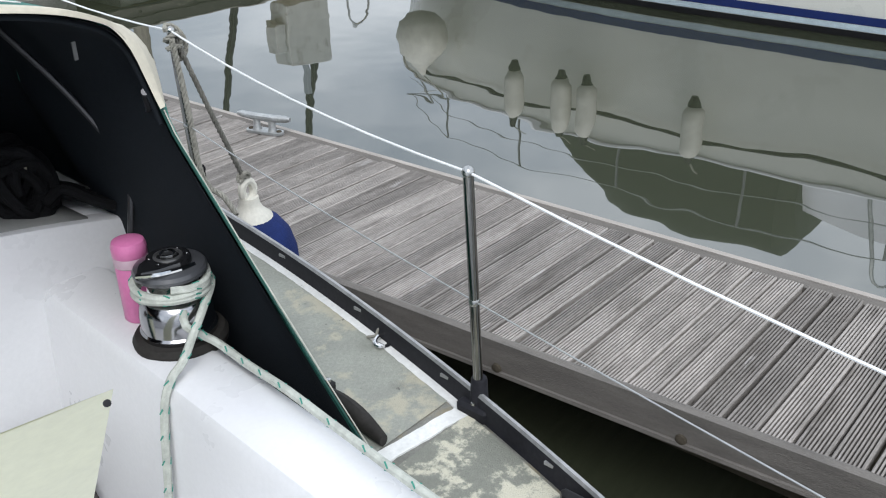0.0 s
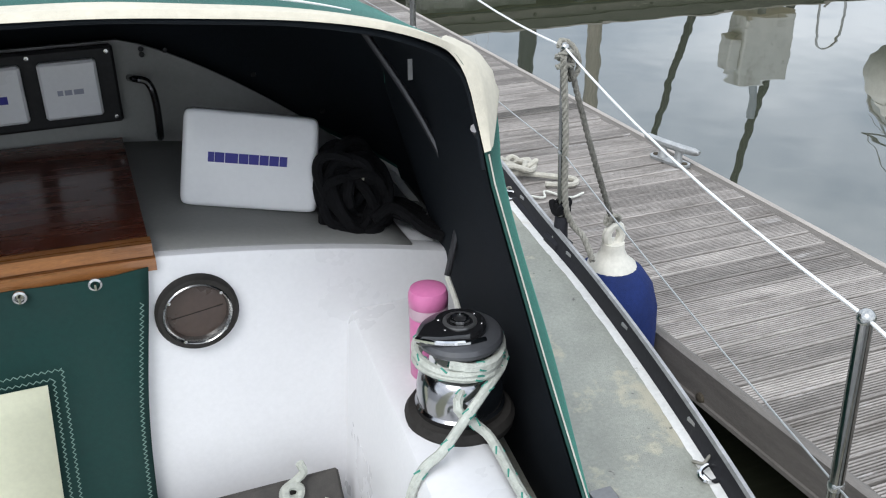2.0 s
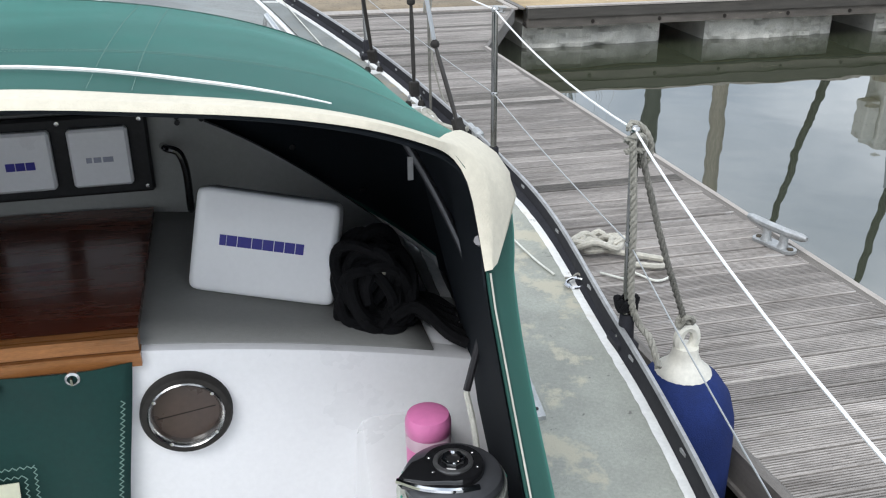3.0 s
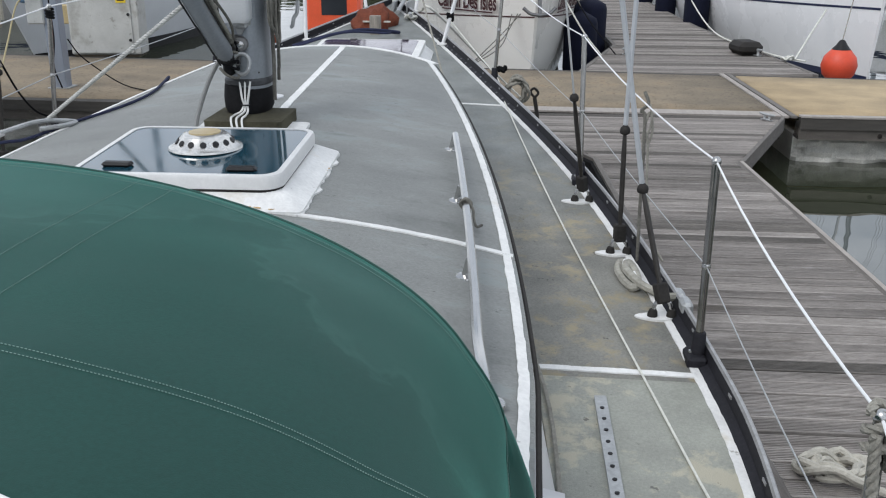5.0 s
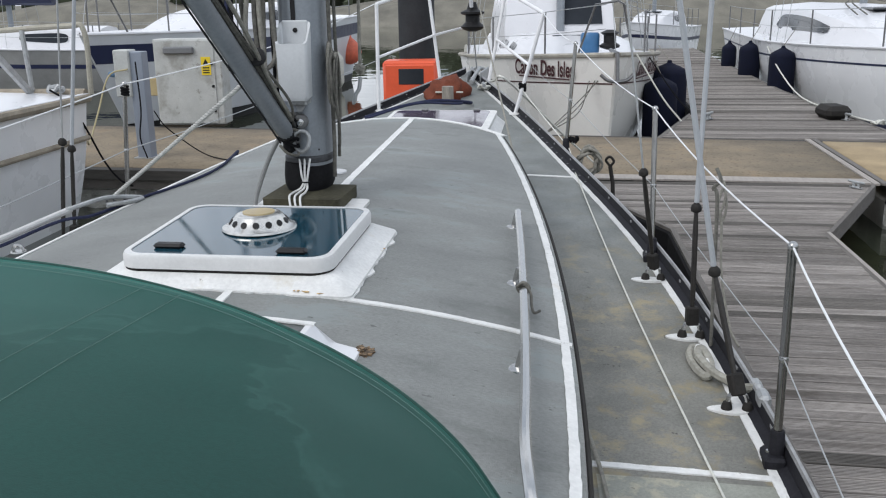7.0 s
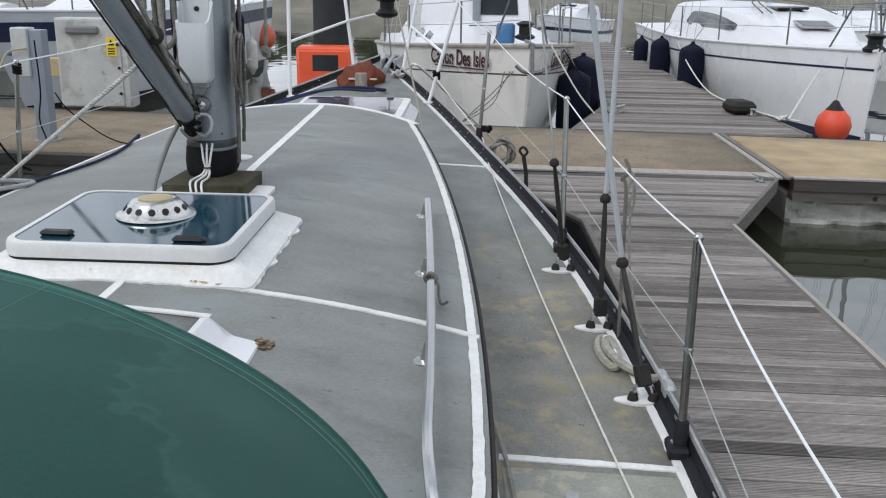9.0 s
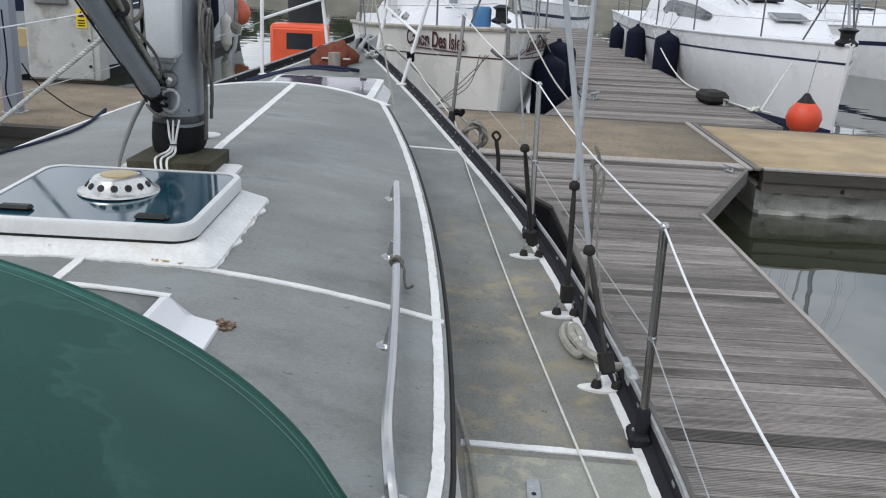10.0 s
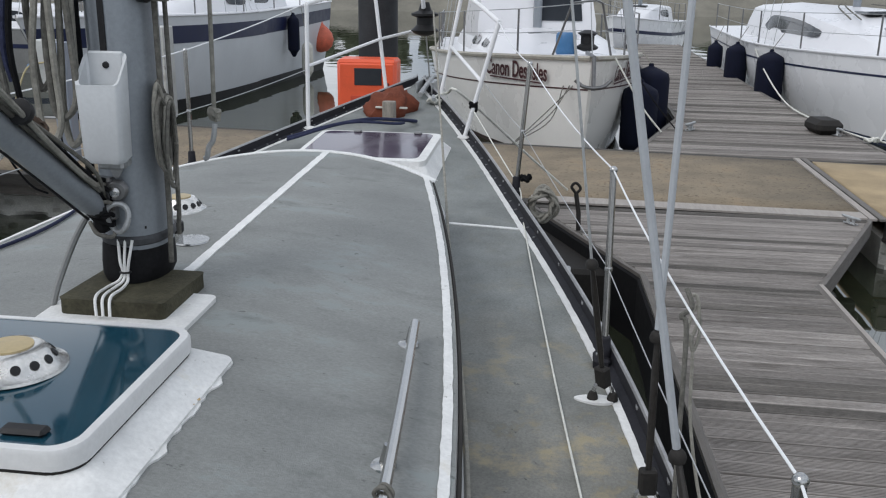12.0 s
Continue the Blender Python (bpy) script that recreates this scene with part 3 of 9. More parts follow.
# ---- coachroof ----
def build_roof():
    # the top, in strips from aft to the curved front, then the sloping sides and front
    us = spaced(-1, 1, 41)
    rows = []
    for k, v in enumerate(spaced(0, 1, 60)):
        row = []
        for u in us:
            y = lerp(2.46, 6.2 - 0.8 * (u * 0.60) ** 2, v)
            x = XC + u * roof_half(y)
            row.append((x, y, roof_z(x, y)))
        rows.append(row)
    top = Shape().grid(rows)
    roof = whole("coachroof", top, ROOF_GREY, "grey non-slip painted coachroof with white border lines", "coachroof", kind="structure", smooth=60)
    # side and front walls
    rim = [r[-1] for r in rows] + list(reversed(rows[-1]))[1:] + [r[0] for r in reversed(rows)][1:]
    foot = []
    for x, y, z in rim:
        out = (1 if x > XC else -1) * lerp(0.075, 0.022, min(max((y - 2.6) / 0.9, 0), 1))
        front = y > 5.85
        px, py = (x + (0 if front else out), y + (0.45 if front else 0.02))
        foot.append((px, py, deck_z(px, py) - 0.01))
    mid = [(lerp(a[0], b[0], 0.06), lerp(a[1], b[1], 0.06), a[2] - 0.03) for a, b in zip(rim, foot)]
    part("cabin_side", Shape().grid([rim, mid, foot]), WHITE, roof, "white painted cabin side")
    for side in (1, -1):
        line = [(XC + side * (roof_half(y) - 0.022), y) for y in spaced(1.93, 5.93, 100)]
        part("painted_edge_line", drape(line, 0.024, roof_z), WHITE_PAINT, roof, "white painted border line")
        part("rubbing_strip", Shape().tube([(XC + side * (roof_half(y) + 0.008), y, roof_z(XC + roof_half(y), y) - 0.012) for y in spaced(1.92, 5.9, 70)], 0.006, 6), RUBBER, roof, "black sealing strip along the roof edge")
    # the shoulders run on aft beside the hood
    for side in (1, -1):
        ys_ = spaced(1.90, 2.475, 10)
        inner, rim_, foot_ = [], [], []
        for y in ys_:
            xr = XC + side * roof_half(y)
            inner.append((XC + side * 0.955, y, roof_z(XC + 0.955, y)))
            rim_.append((xr, y, roof_z(xr, y)))
            foot_.append((xr + side * 0.075, y, deck_z(xr + side * 0.075, y) - 0.01))
        part("roof_shoulder", Shape().grid([inner, rim_]), ROOF_GREY, roof, "grey non-slip roof shoulder", solid=0.01)
        part("shoulder_side", Shape().grid([rim_, foot_]), WHITE, roof, "white painted cabin side")
    part("painted_front_line", drape([(x, roof_front(x) - 0.015) for x in spaced(XC - 0.60, XC + 0.60, 50)], 0.034, roof_z), WHITE_PAINT, roof, "white painted border line")
    part("painted_centre_line", drape([(lerp(0.150, 0.138, k), lerp(4.45, 6.19, k)) for k in spaced(0, 1, 20)], 0.032, roof_z), WHITE_PAINT, roof, "white painted line from mast to roof front")
    part("painted_cross_line", drape([(x, 3.392 - 0.012 * (x - 0.47)) for x in spaced(0.47, 1.07, 20)], 0.022, roof_z), WHITE_PAINT, roof, "white painted line across the roof")
    part("painted_cross_line", drape([(2 * XC - x, 3.392) for x in spaced(0.47, 1.07, 20)], 0.022, roof_z), WHITE_PAINT, roof, "white painted line across the roof")
    part("painted_short_line", drape([(0.142, y) for y in spaced(3.10, 3.385, 8)], 0.024, roof_z), WHITE_PAINT, roof, "short white painted line")
    return roof


def build_garage():
    """The low box over the sliding hatch, its sides flared."""
    g = thing("hatch_garage", (XC, 2.8, 1.3), "low sliding hatch garage with grey top and white flared sides", "hatch housing")
    x0, x1, y1 = 2 * XC - 0.470, 0.470, 3.075
    h = lambda y: lerp(0.075, 0.058, (y - 2.4) / 0.7)
    ys_ = spaced(2.47, y1, 10)
    part("lid", Shape().grid([[(x, y, roof_z(x, y) + h(y)) for x in spaced(x0, x1, 9)] for y in ys_]), ROOF_GREY, g, "grey non-slip top", solid=0.02)
    for side in (1, -1):
        e = lambda d: XC + side * (x1 - XC + d)
        rows_ = []
        for y in ys_:
            z0 = roof_z(e(0), y)
            rows_.append([(e(-0.016), y, z0 + h(y) + 0.003), (e(-0.002), y, z0 + h(y) + 0.003), (e(0.004), y, z0 + h(y) - 0.003), (e(0.036), y, z0 + 0.014), (e(0.046), y, z0 + 0.008), (e(0.106), y, roof_z(e(0.106), y) + 0.006), (e(0.109), y, roof_z(e(0.109), y) - 0.002)])
        rows_.append([(x, y + 0.028, z - (0.05 if k < 3 else 0.004)) for k, (x, y, z) in enumerate(rows_[-1])])
        part("flared_side", Shape().grid(rows_), WHITE, g, "white flared side")
    part("front_edge", drape([(x, y1 - 0.004) for x in spaced(x0, x1 + 0.004, 14)], 0.020, lambda x, y: roof_z(x, y) + h(y) + 0.001), WHITE_PAINT, g, "white front edge line")
    part("front_face", Shape().grid([[(x, y1 + 0.004, roof_z(x, y1) + h(y1) + 0.001) for x in spaced(x0, x1, 9)], [(x, y1 + 0.020, roof_z(x, y1) - 0.01) for x in spaced(x0, x1, 9)]]), WHITE, g)
    rust = Shape()
    rnd = random.Random(4)
    for i in range(22):
        a, r = rnd.uniform(0, 6.28), rnd.uniform(0, 0.055)
        px, py = 0.574 + r * 0.7 * math.cos(a), 3.095 + r * 0.5 * math.sin(a)
        z = roof_z(px, py)
        rust.prism(ragged(px, py, 0.030 - 0.006 * i if i < 3 else rnd.uniform(0.003, 0.009), rnd, 21), z - 0.001, z + (0.0014 + 0.0008 * i if i < 3 else rnd.uniform(0.002, 0.0065)))
    tagged(part("flaked_corner", rust, surface("rust_and_flaked_filler", (0.075, 0.056, 0.038), 0.9, vary=0.5, scale=40, wear=(0.30, 0.20, 0.11), wear_at=0.50, wear_scale=60), g, "rust-stained flaked filler"), kind="stuff")
    return g


build_hull()
deck_ob = build_deck()
build_aft_patch(deck_ob)
build_pale_deck(deck_ob)
build_toe_rail(1)
build_toe_rail(-1)
build_roof()
build_garage()


# ---- cockpit: coaming, bulkhead, shelf under the hood ----
def build_cockpit():
    ck = thing("cockpit_moulding", (XC, 1.0, 0.5), "white moulded cockpit with high coaming and forward bulkhead", "cockpit", kind="structure")
    SEAT = 0.50
    for side in (1, -1):
        rings = []
        for y in spaced(-1.6, 1.80, 30):
            xi = 0.848 + 0.078 * (y - 1.68) - XC
            xo = 0.90 + 0.10 * (y - 1.2)
            zt = 0.996 + 0.012 * (y - 1.2)
            zd = deck_z(XC + xo, y) - 0.02
            prof = [(xi - 0.05, SEAT - 0.02), (xi - 0.035, SEAT + 0.1), (xi - 0.012, zt - 0.03), (xi, zt - 0.008), (xi + 0.02, zt), (xo - 0.05, zt), (xo - 0.02, zt - 0.02), (xo + 0.05, zd)]
            rings.append([(XC + side * a, y, z) for a, z in prof])
        part("coaming", Shape().loft(rings), WHITE, ck)
    part("seat", Shape().box((XC - 0.9, -1.6, SEAT - 0.06), (XC + 0.9, 1.76, SEAT), bevel=0.02), WHITE, ck)
    # bulkhead with a rounded corner into the coaming
    s = Shape()
    outline = lambda x: 1.225 - 0.125 * (x - XC) ** 2
    xs = spaced(-1.0, 1.16, 40)
    s.grid([[(x, 1.748, 0.44) for x in xs], [(x, 1.748, outline(x) - 0.014) for x in xs], [(x, 1.752, outline(x) - 0.004) for x in xs], [(x, 1.762, outline(x)) for x in xs],
            [(x, 1.80, outline(x) - 0.001) for x in xs]])
    part("bulkhead", s, WHITE, ck, "white forward bulkhead")
    # the grey shelf under the hood
    sh = Shape().grid([[(x, y, outline(x) + 0.004) for x in spaced(-0.84, 1.0, 30)] for y in spaced(1.768, 2.44, 8)])
    part("shelf", sh, GREY_MOULD, ck, "grey shelf under the spray hood", solid=0.012)
    s2 = Shape().grid([[(x, y, outline(x) - 0.002) for x in spaced(-1.0, 1.16, 30)] for y in spaced(1.79, 2.44, 8)])
    part("shelf_border", s2, WHITE, ck, "white border of the shelf", solid=0.012)
    return ck


def build_breakwater():
    """The curved upstand behind the hood that carries the instruments."""
    s = Shape()
    low, high, back = [], [], []
    for k in range(41):
        u = -1 + 2 * k / 40
        a = abs(u)
        x = XC + u * 1.03
        y = 2.415 if a < 0.45 else 2.415 - 0.27 * ((a - 0.45) / 0.55) ** 2
        zt = 1.462 if a < 0.40 else 1.462 - 0.355 * ((a - 0.40) / 0.60) ** 1.25
        zb = 1.215 - 0.125 * (x - XC) ** 2 - 0.02
        low.append((x, y, zb))
        high.append((x, y + 0.012, max(zt, zb + 0.02)))
        back.append((x, y + 0.045, max(zt, zb + 0.02) - 0.004))
    s.grid([low, high, back, [(x, y + 0.05, z - 0.25) for x, y, z in back]])
    whole("hood_upstand", s, GREY_MOULD, "grey painted curved upstand with bolt heads under the hood", "upstand", kind="structure")


build_cockpit()
build_breakwater()


# ---- spray hood ----
HOOD_HOOP = [(0.0, (0.0, 1.405, 1.742)), (0.143, (0.36, 1.392, 1.735)), (0.264, (0.57, 1.378, 1.720)), (0.386, (0.73, 1.383, 1.692)), (0.493, (0.83, 1.398, 1.656)),
             (0.566, (0.876, 1.415, 1.624)), (0.605, (0.896, 1.406, 1.585)), (0.645, (0.904, 1.378, 1.515)), (0.70, (0.906, 1.332, 1.43))]


def along(stations, u):
    """A smooth line through the stations (u, place), at u."""
    for i in range(len(stations) - 1):
        (u0, p0), (u1, p1) = stations[i], stations[i + 1]
        if u <= u1 or i == len(stations) - 2:
            break
    p0, p1 = Vector(p0), Vector(p1)
    ua, pa = stations[max(i - 1, 0)]
    ub, pb = stations[min(i + 2, len(stations) - 1)]
    d0 = (p1 - Vector(pa)) * ((u1 - u0) / (u1 - ua))
    d1 = (Vector(pb) - p0) * ((u1 - u0) / (ub - u0))
    t = (u - u0) / (u1 - u0)
    return p0 * (2 * t ** 3 - 3 * t * t + 1) + d0 * (t ** 3 - 2 * t * t + t) + p1 * (3 * t * t - 2 * t ** 3) + d1 * (t ** 3 - t * t)


def hood_aft(u):
    """The aft edge on the starboard half: over the hoop, then down the hanging side."""
    if u < 0.70:
        return along(HOOD_HOOP, u)
    k = (u - 0.70) / 0.30
    z = 0.43 - 0.68 * k
    return Vector((0.92 - 0.076 * z + 0.103 * z * z, 0.973 + 0.784 * z + 0.12 * z * z, 1.0 + z))


def hood_bow(u):
    """The forward hoop, which leans and comes aft at its feet."""
    if u < 0.70:
        a = u / 0.70 * math.pi / 2
        x = 0.942 * math.sin(a) ** 0.85
        return Vector((x, 2.28 - 0.27 * x ** 2, 1.40 + 0.338 * max(math.cos(a), 0) ** 0.68))
    k = (u - 0.70) / 0.30
    return Vector((lerp(0.942, 1.03, k), lerp(2.04, 1.60, k), lerp(1.40, 0.76, k)))


def hood_front(u):
    """The hem on the coachroof and down the cabin side."""
    if u < 0.70:
        k = u / 0.70
        x = 1.005 * k ** 0.92
        y = 2.66 - 0.26 * k ** 2 - 0.30 * k ** 6
        return Vector((x, y, roof_z(XC + x, y) + 0.012))
    k = (u - 0.70) / 0.30
    return Vector((lerp(1.005, 1.04, k), lerp(2.10, 1.80, k), lerp(roof_z(XC + 1.005, 2.10) + 0.012, 0.785, k)))


BEND = 0.74


def hood_skin(u, v):
    a, b, c = hood_aft(u), hood_bow(u), hood_front(u)
    ease = lambda a, b, t: (lambda q: q * q * (3 - 2 * q))(min(max((t - a) / (b - a), 0.0), 1.0))
    belly = 0.052 * ease(0.56, 0.70, u) * (1 - 0.55 * ease(0.80, 0.98, u))
    if v < BEND:
        k = v / BEND
        p = a.lerp(b, k)
        top = 1 - (u / 0.72) ** 3 if u < 0.72 else 0
        p.z += 0.0135 * math.sin(math.pi * k) * top
        p.x += belly * min(max(k, 0.0) / 0.16, 1.0) * (1 - 0.6 * max(0.0, (k - 0.16) / 0.84))
        # the shoulder stands out just behind the bound edge
        p.x += 0.045 * math.exp(-((u - 0.61) / 0.07) ** 2) * min(k / 0.14, 1.0) * (1 - ease(0.2, 0.62, k))
        p.z += 0.004 * noise.noise(Vector((p.x * 5, p.y * 7, 2)))
    else:
        k = (v - BEND) / (1 - BEND)
        p = b.lerp(c, k)
        out = math.sin(math.pi * k) * 0.05
        p.y += out * max(0, 1 - (u / 0.8) ** 2)
        p.x += out * 0.6 * min(u / 0.6, 1) + belly * 0.4 * (1 - k)
    return p


def hood_point(u, v, side, lift=0.0):
    """A point of the canvas, raised by lift along the outward normal."""
    p = hood_skin(u, v)
    if lift:
        e = 0.004
        u0, u1 = max(u - e, 0.0), min(u + e, 1.0)
        v0, v1 = max(v - e, 0.0), min(v + e, 1.0)
        n = (hood_skin(u1, v) - hood_skin(u0, v)).cross(hood_skin(u, v1) - hood_skin(u, v0))
        if n.length > 1e-9:
            n.normalize()
            if n.dot(p - Vector((0, 1.85, 1.1))) < 0:
                n = -n
            p = p + n * lift
    return Vector((XC + side * p.x, p.y, p.z))


def stitches(name, line, parent):
    """A row of short thread stitches along a line."""
    s = Shape()
    for a, b in zip(line[::2], line[1::2]):
        s.tube([a, b], 0.0005, 3)
    tagged(part(name, s, THREAD, parent, "pale stitching", smooth=0), kind="stuff")


def build_hood():
    hood = thing("spray_hood", (XC, 2.3, 1.25), "green canvas spray hood with a cream bound edge over the companionway", "spray hood")
    us = [k / 60 for k in range(61)]
    vs = [k / 30 * BEND for k in range(31)] + [BEND + (1 - BEND) * k / 8 for k in range(1, 9)]
    line = lambda v, l=0.0: [hood_point(u, v, -1, l) for u in reversed(us[1:])] + [hood_point(u, v, 1, l) for u in us]
    part("canopy", Shape().grid([line(v) for v in vs]), GREEN, hood, "green canvas canopy", smooth=75, solid=0.004)
    # inner layer, darker than the canopy cloth to paint in the hood's shade
    part("lining", Shape().grid([line(v, -0.008) for v in spaced(0.004, 0.985, 31)]), LINING, hood, "inner face of the canvas, coloured near-black for the shade under the hood", smooth=75)
    # bound edge, wider over the shoulder
    rows = []
    bound = [u for u in us if u < 0.675]
    for k in range(10):
        row = []
        for side, rng in ((-1, list(reversed(bound[1:]))), (1, bound)):
            for u in rng:
                w = 0.058 - 0.036 * min(u / 0.42, 1) ** 1.3 + 0.23 * min(max((u - 0.52) / 0.065, 0), 1) * min(max((0.668 - u) / 0.075, 0), 1)
                w = max(w, 0.006)
                row.append(hood_point(u, -0.006 + w * k / 9, side, (0.006 + 0.006 * math.exp(-((u - 0.61) / 0.05) ** 2)) if 0 < k < 9 else -0.004))
        rows.append(row)
    part("edge_binding", Shape().grid(rows), CREAM_TRIM, hood, "cream canvas edge binding", smooth=75)
    for side in (1, -1):
        part("side_binding", Shape().tube([hood_point(u, 0.0, side, 0.003) for u in spaced(0.67, 0.995, 24)], 0.0014, 6), SIDE_TRIM, hood, "thin greyed bound side edge")
        part("white_piping", Shape().tube([hood_point(u, 0.138 - 0.086 * (max(u - 0.13, 0) / 0.24), side, 0.006) for u in spaced(0.0, 0.37, 30)], lambda t: 0.003 * (1 - 0.6 * max(0, t - 0.7) / 0.3), 6), WHITE_PAINT, hood, "white piping")
        for v0 in (BEND - 0.030, BEND - 0.016):
            stitches("hem_stitching", [hood_point(u, v0, side, 0.0012) for u in spaced(0.0, 0.9, 900)], hood)
        part("bow_piping", Shape().tube([hood_point(u, BEND, side, 0.0) for u in spaced(0.0, 0.95, 50)], 0.0026, 6), GREEN, hood, "green piping along the forward hoop")
        part("hem", Shape().tube([hood_point(u, 1.0, side, 0.0) for u in spaced(0.0, 0.98, 50)], 0.008, 6), WHITE_PAINT, hood, "white bolt-rope hem")
        for u0 in (0.17, 0.20):
            stitches("seam_stitching", [hood_point(u0 + 0.02 * v, v, side, 0.0012) for v in spaced(0.06, 0.72, 420)], hood)
        part("hoop_tube", Shape().tube([hood_point(u, 0.03, side, -0.016) for u in spaced(0.0, 0.69, 50)], 0.006, 8), LINING, hood, "covered hoop tube")
    for v0 in (0.236, 0.246):
        stitches("seam_stitching", [hood_point(abs(u), v0, 1 if u > 0 else -1, 0.0008) for u in spaced(-0.69, 0.69, 1200)], hood)
    part("hoop_strut", Shape().tube(curve([(1.036, 1.655, 1.095), (1.078, 1.663, 1.258), (1.064, 1.54, 1.40), (0.986, 1.41, 1.50)], 6), 0.0075, 8), surface("blackened_strut", (0.07, 0.07, 0.075), 0.35, 0.6, vary=0.15, scale=20), hood, "dark steel strut")
    part("second_strut", Shape().tube(curve([(0.93, 1.88, 1.585), (1.012, 1.78, 1.43), (1.074, 1.668, 1.262)], 6), 0.0075, 8), surface("blackened_strut", (0.07, 0.07, 0.075), 0.35, 0.6, vary=0.15, scale=20), hood, "dark steel strut")
    part("strut_joint", Shape().ball((1.076, 1.664, 1.262), 0.013), BLACK, hood)
    part("zip_tab", Shape().box((0.905, 1.50, 1.565), (0.913, 1.503, 1.60)), DULL_STEEL, hood, "grey pull tab")
    return hood


build_hood()


# ---- water, walkway and finger pontoon ----
def build_water():
    s = Shape().add([(-900, -900, 0), (900, -900, 0), (900, 900, 0), (-900, 900, 0)], [(0, 1, 2, 3)])
    whole("water", s, WATER, "still murky olive harbour water with soft reflections", "water", kind="structure")


def quay_near(x):
    return 9.63 - 0.045 * x


def quay_far(x):
    return 12.55 - 0.115 * x


def build_quay():
    q = thing("walkway_pontoon", (0, 11, 0.45), "tan gritted floating walkway with timber edges and concrete floats", "walkway", kind="structure")
    x0, xj, x1 = -16.0, 3.66, 24.0
    top = Shape().grid([[(x, lerp(quay_near(x) + 0.16, quay_far(x) - 0.12, v), 0.452) for v in spaced(0, 1, 6)] for x in spaced(x0, xj - 0.05, 20)])
    part("deck_panel", top, TAN_TOP, q, "tan gritted deck", solid=0.05)
    top = Shape().grid([[(x, lerp(quay_near(x) + 0.08, quay_far(x) - 0.12, v), 0.456) for v in spaced(0, 1, 6)] for x in spaced(xj + 0.12, x1, 20)])
    part("deck_panel", top, PALE_TOP, q, "paler sandy deck", solid=0.05)
    beam = lambda f, o0, o1, z0, z1: lambda x: [(x, f(x) + o0, z0), (x, f(x) + o1, z0), (x, f(x) + o1, z1), (x, f(x) + o0, z1)]
    for a, b in ((x0, xj - 0.05), (xj + 0.12, x1)):
        for name, mat, lab, ring in (("edge_timber", QUAY_EDGE, "dark weathered edge timber", beam(quay_near, 0.012, 0.16, 0.345, 0.446)),
                                     ("lower_timber", LOW_TIMBER, "stained lower fascia timber", beam(quay_near, 0.035, 0.16, 0.245, 0.343)),
                                     ("edge_timber", QUAY_EDGE, "dark weathered edge timber", beam(quay_far, -0.12, 0.0, 0.24, 0.448))):
            part(name, Shape().loft([ring(a), ring(b)]), mat, q, lab)
    x = -3.0
    while x < 12:
        part("coach_bolt", Shape().lathe([(0.022, 0), (0.020, 0.008), (0.006, 0.012)], Matrix.Translation((x, quay_near(x) + 0.034, 0.292)) @ pose(0, 0, 0, 90, 0, 0), 8), GROOVE, q, "dark bolt head")
        x += 0.75
    ring = lambda x: [(x, quay_near(x) + 0.005, 0.446), (x, quay_far(x), 0.446), (x, quay_far(x), 0.464), (x, quay_near(x) + 0.005, 0.464)]
    part("joint_board", Shape().loft([ring(xj - 0.045), ring(xj + 0.010)]), PALE_WOOD, q, "weathered joint board")
    part("joint_board", Shape().loft([ring(xj + 0.030), ring(xj + 0.085)]), FASCIA, q, "pale joint board")
    cap = lambda x: [(x, quay_near(x) + 0.006, 0.450), (x, quay_near(x) + 0.215, 0.450), (x, quay_near(x) + 0.215, 0.466), (x, quay_near(x) + 0.006, 0.466)]
    part("edge_board", Shape().loft([cap(0.95), cap(xj - 0.06)]), PALE_WOOD, q, "pale weathered edge board")
    cap = lambda x: [(x, quay_near(x) + 0.006, 0.450), (x, quay_near(x) + 0.10, 0.450), (x, quay_near(x) + 0.10, 0.466), (x, quay_near(x) + 0.006, 0.466)]
    part("edge_board", Shape().loft([cap(xj + 0.12), cap(x1)]), PALE_WOOD, q, "pale weathered edge board")
    x = -13.0
    while x < 20:
        w = 1.6
        s = Shape()
        rows = []
        for i in range(41):
            xx = x + w * i / 40
            lump = lambda k: 0.12 * abs(noise.noise(Vector((xx * 3.2 + k * 0.25, k * 0.42, 1)))) + 0.10 * abs(noise.noise(Vector((xx * 6.5 - k * 0.5, k * 0.7, 4))))
            swell = 0.10 * math.sin(math.pi * i / 40) ** 0.4
            rows.append([(xx, quay_near(x) + 0.22 - swell * math.sin(math.pi * (0.15 + 0.7 * k / 11)) + lump(k), lerp(-0.3, 0.235, k / 11)) for k in range(12)])
        s.grid(rows)
        s.box((x, quay_near(x) + 0.25, -0.3), (x + w, quay_far(x) - 0.25, 0.25))
        part("float", s, CONCRETE, q, "rough concrete float")
        x += 2.1
    return q


def finger_edges(y):
    xi, xo = 2.07 - 0.06 * y if y < 2.2 else 1.938 - 0.0384 * (y - 2.2), 2.985 - 0.025 * (y - 0.9)
    if y > 7.68:
        xo = lerp(2.83, 3.62, min((y - 7.68) / 1.75, 1))
    if y > 7.70:
        xi = lerp(1.727, 0.92, (y - 7.70) / 1.84)
    return xi, xo


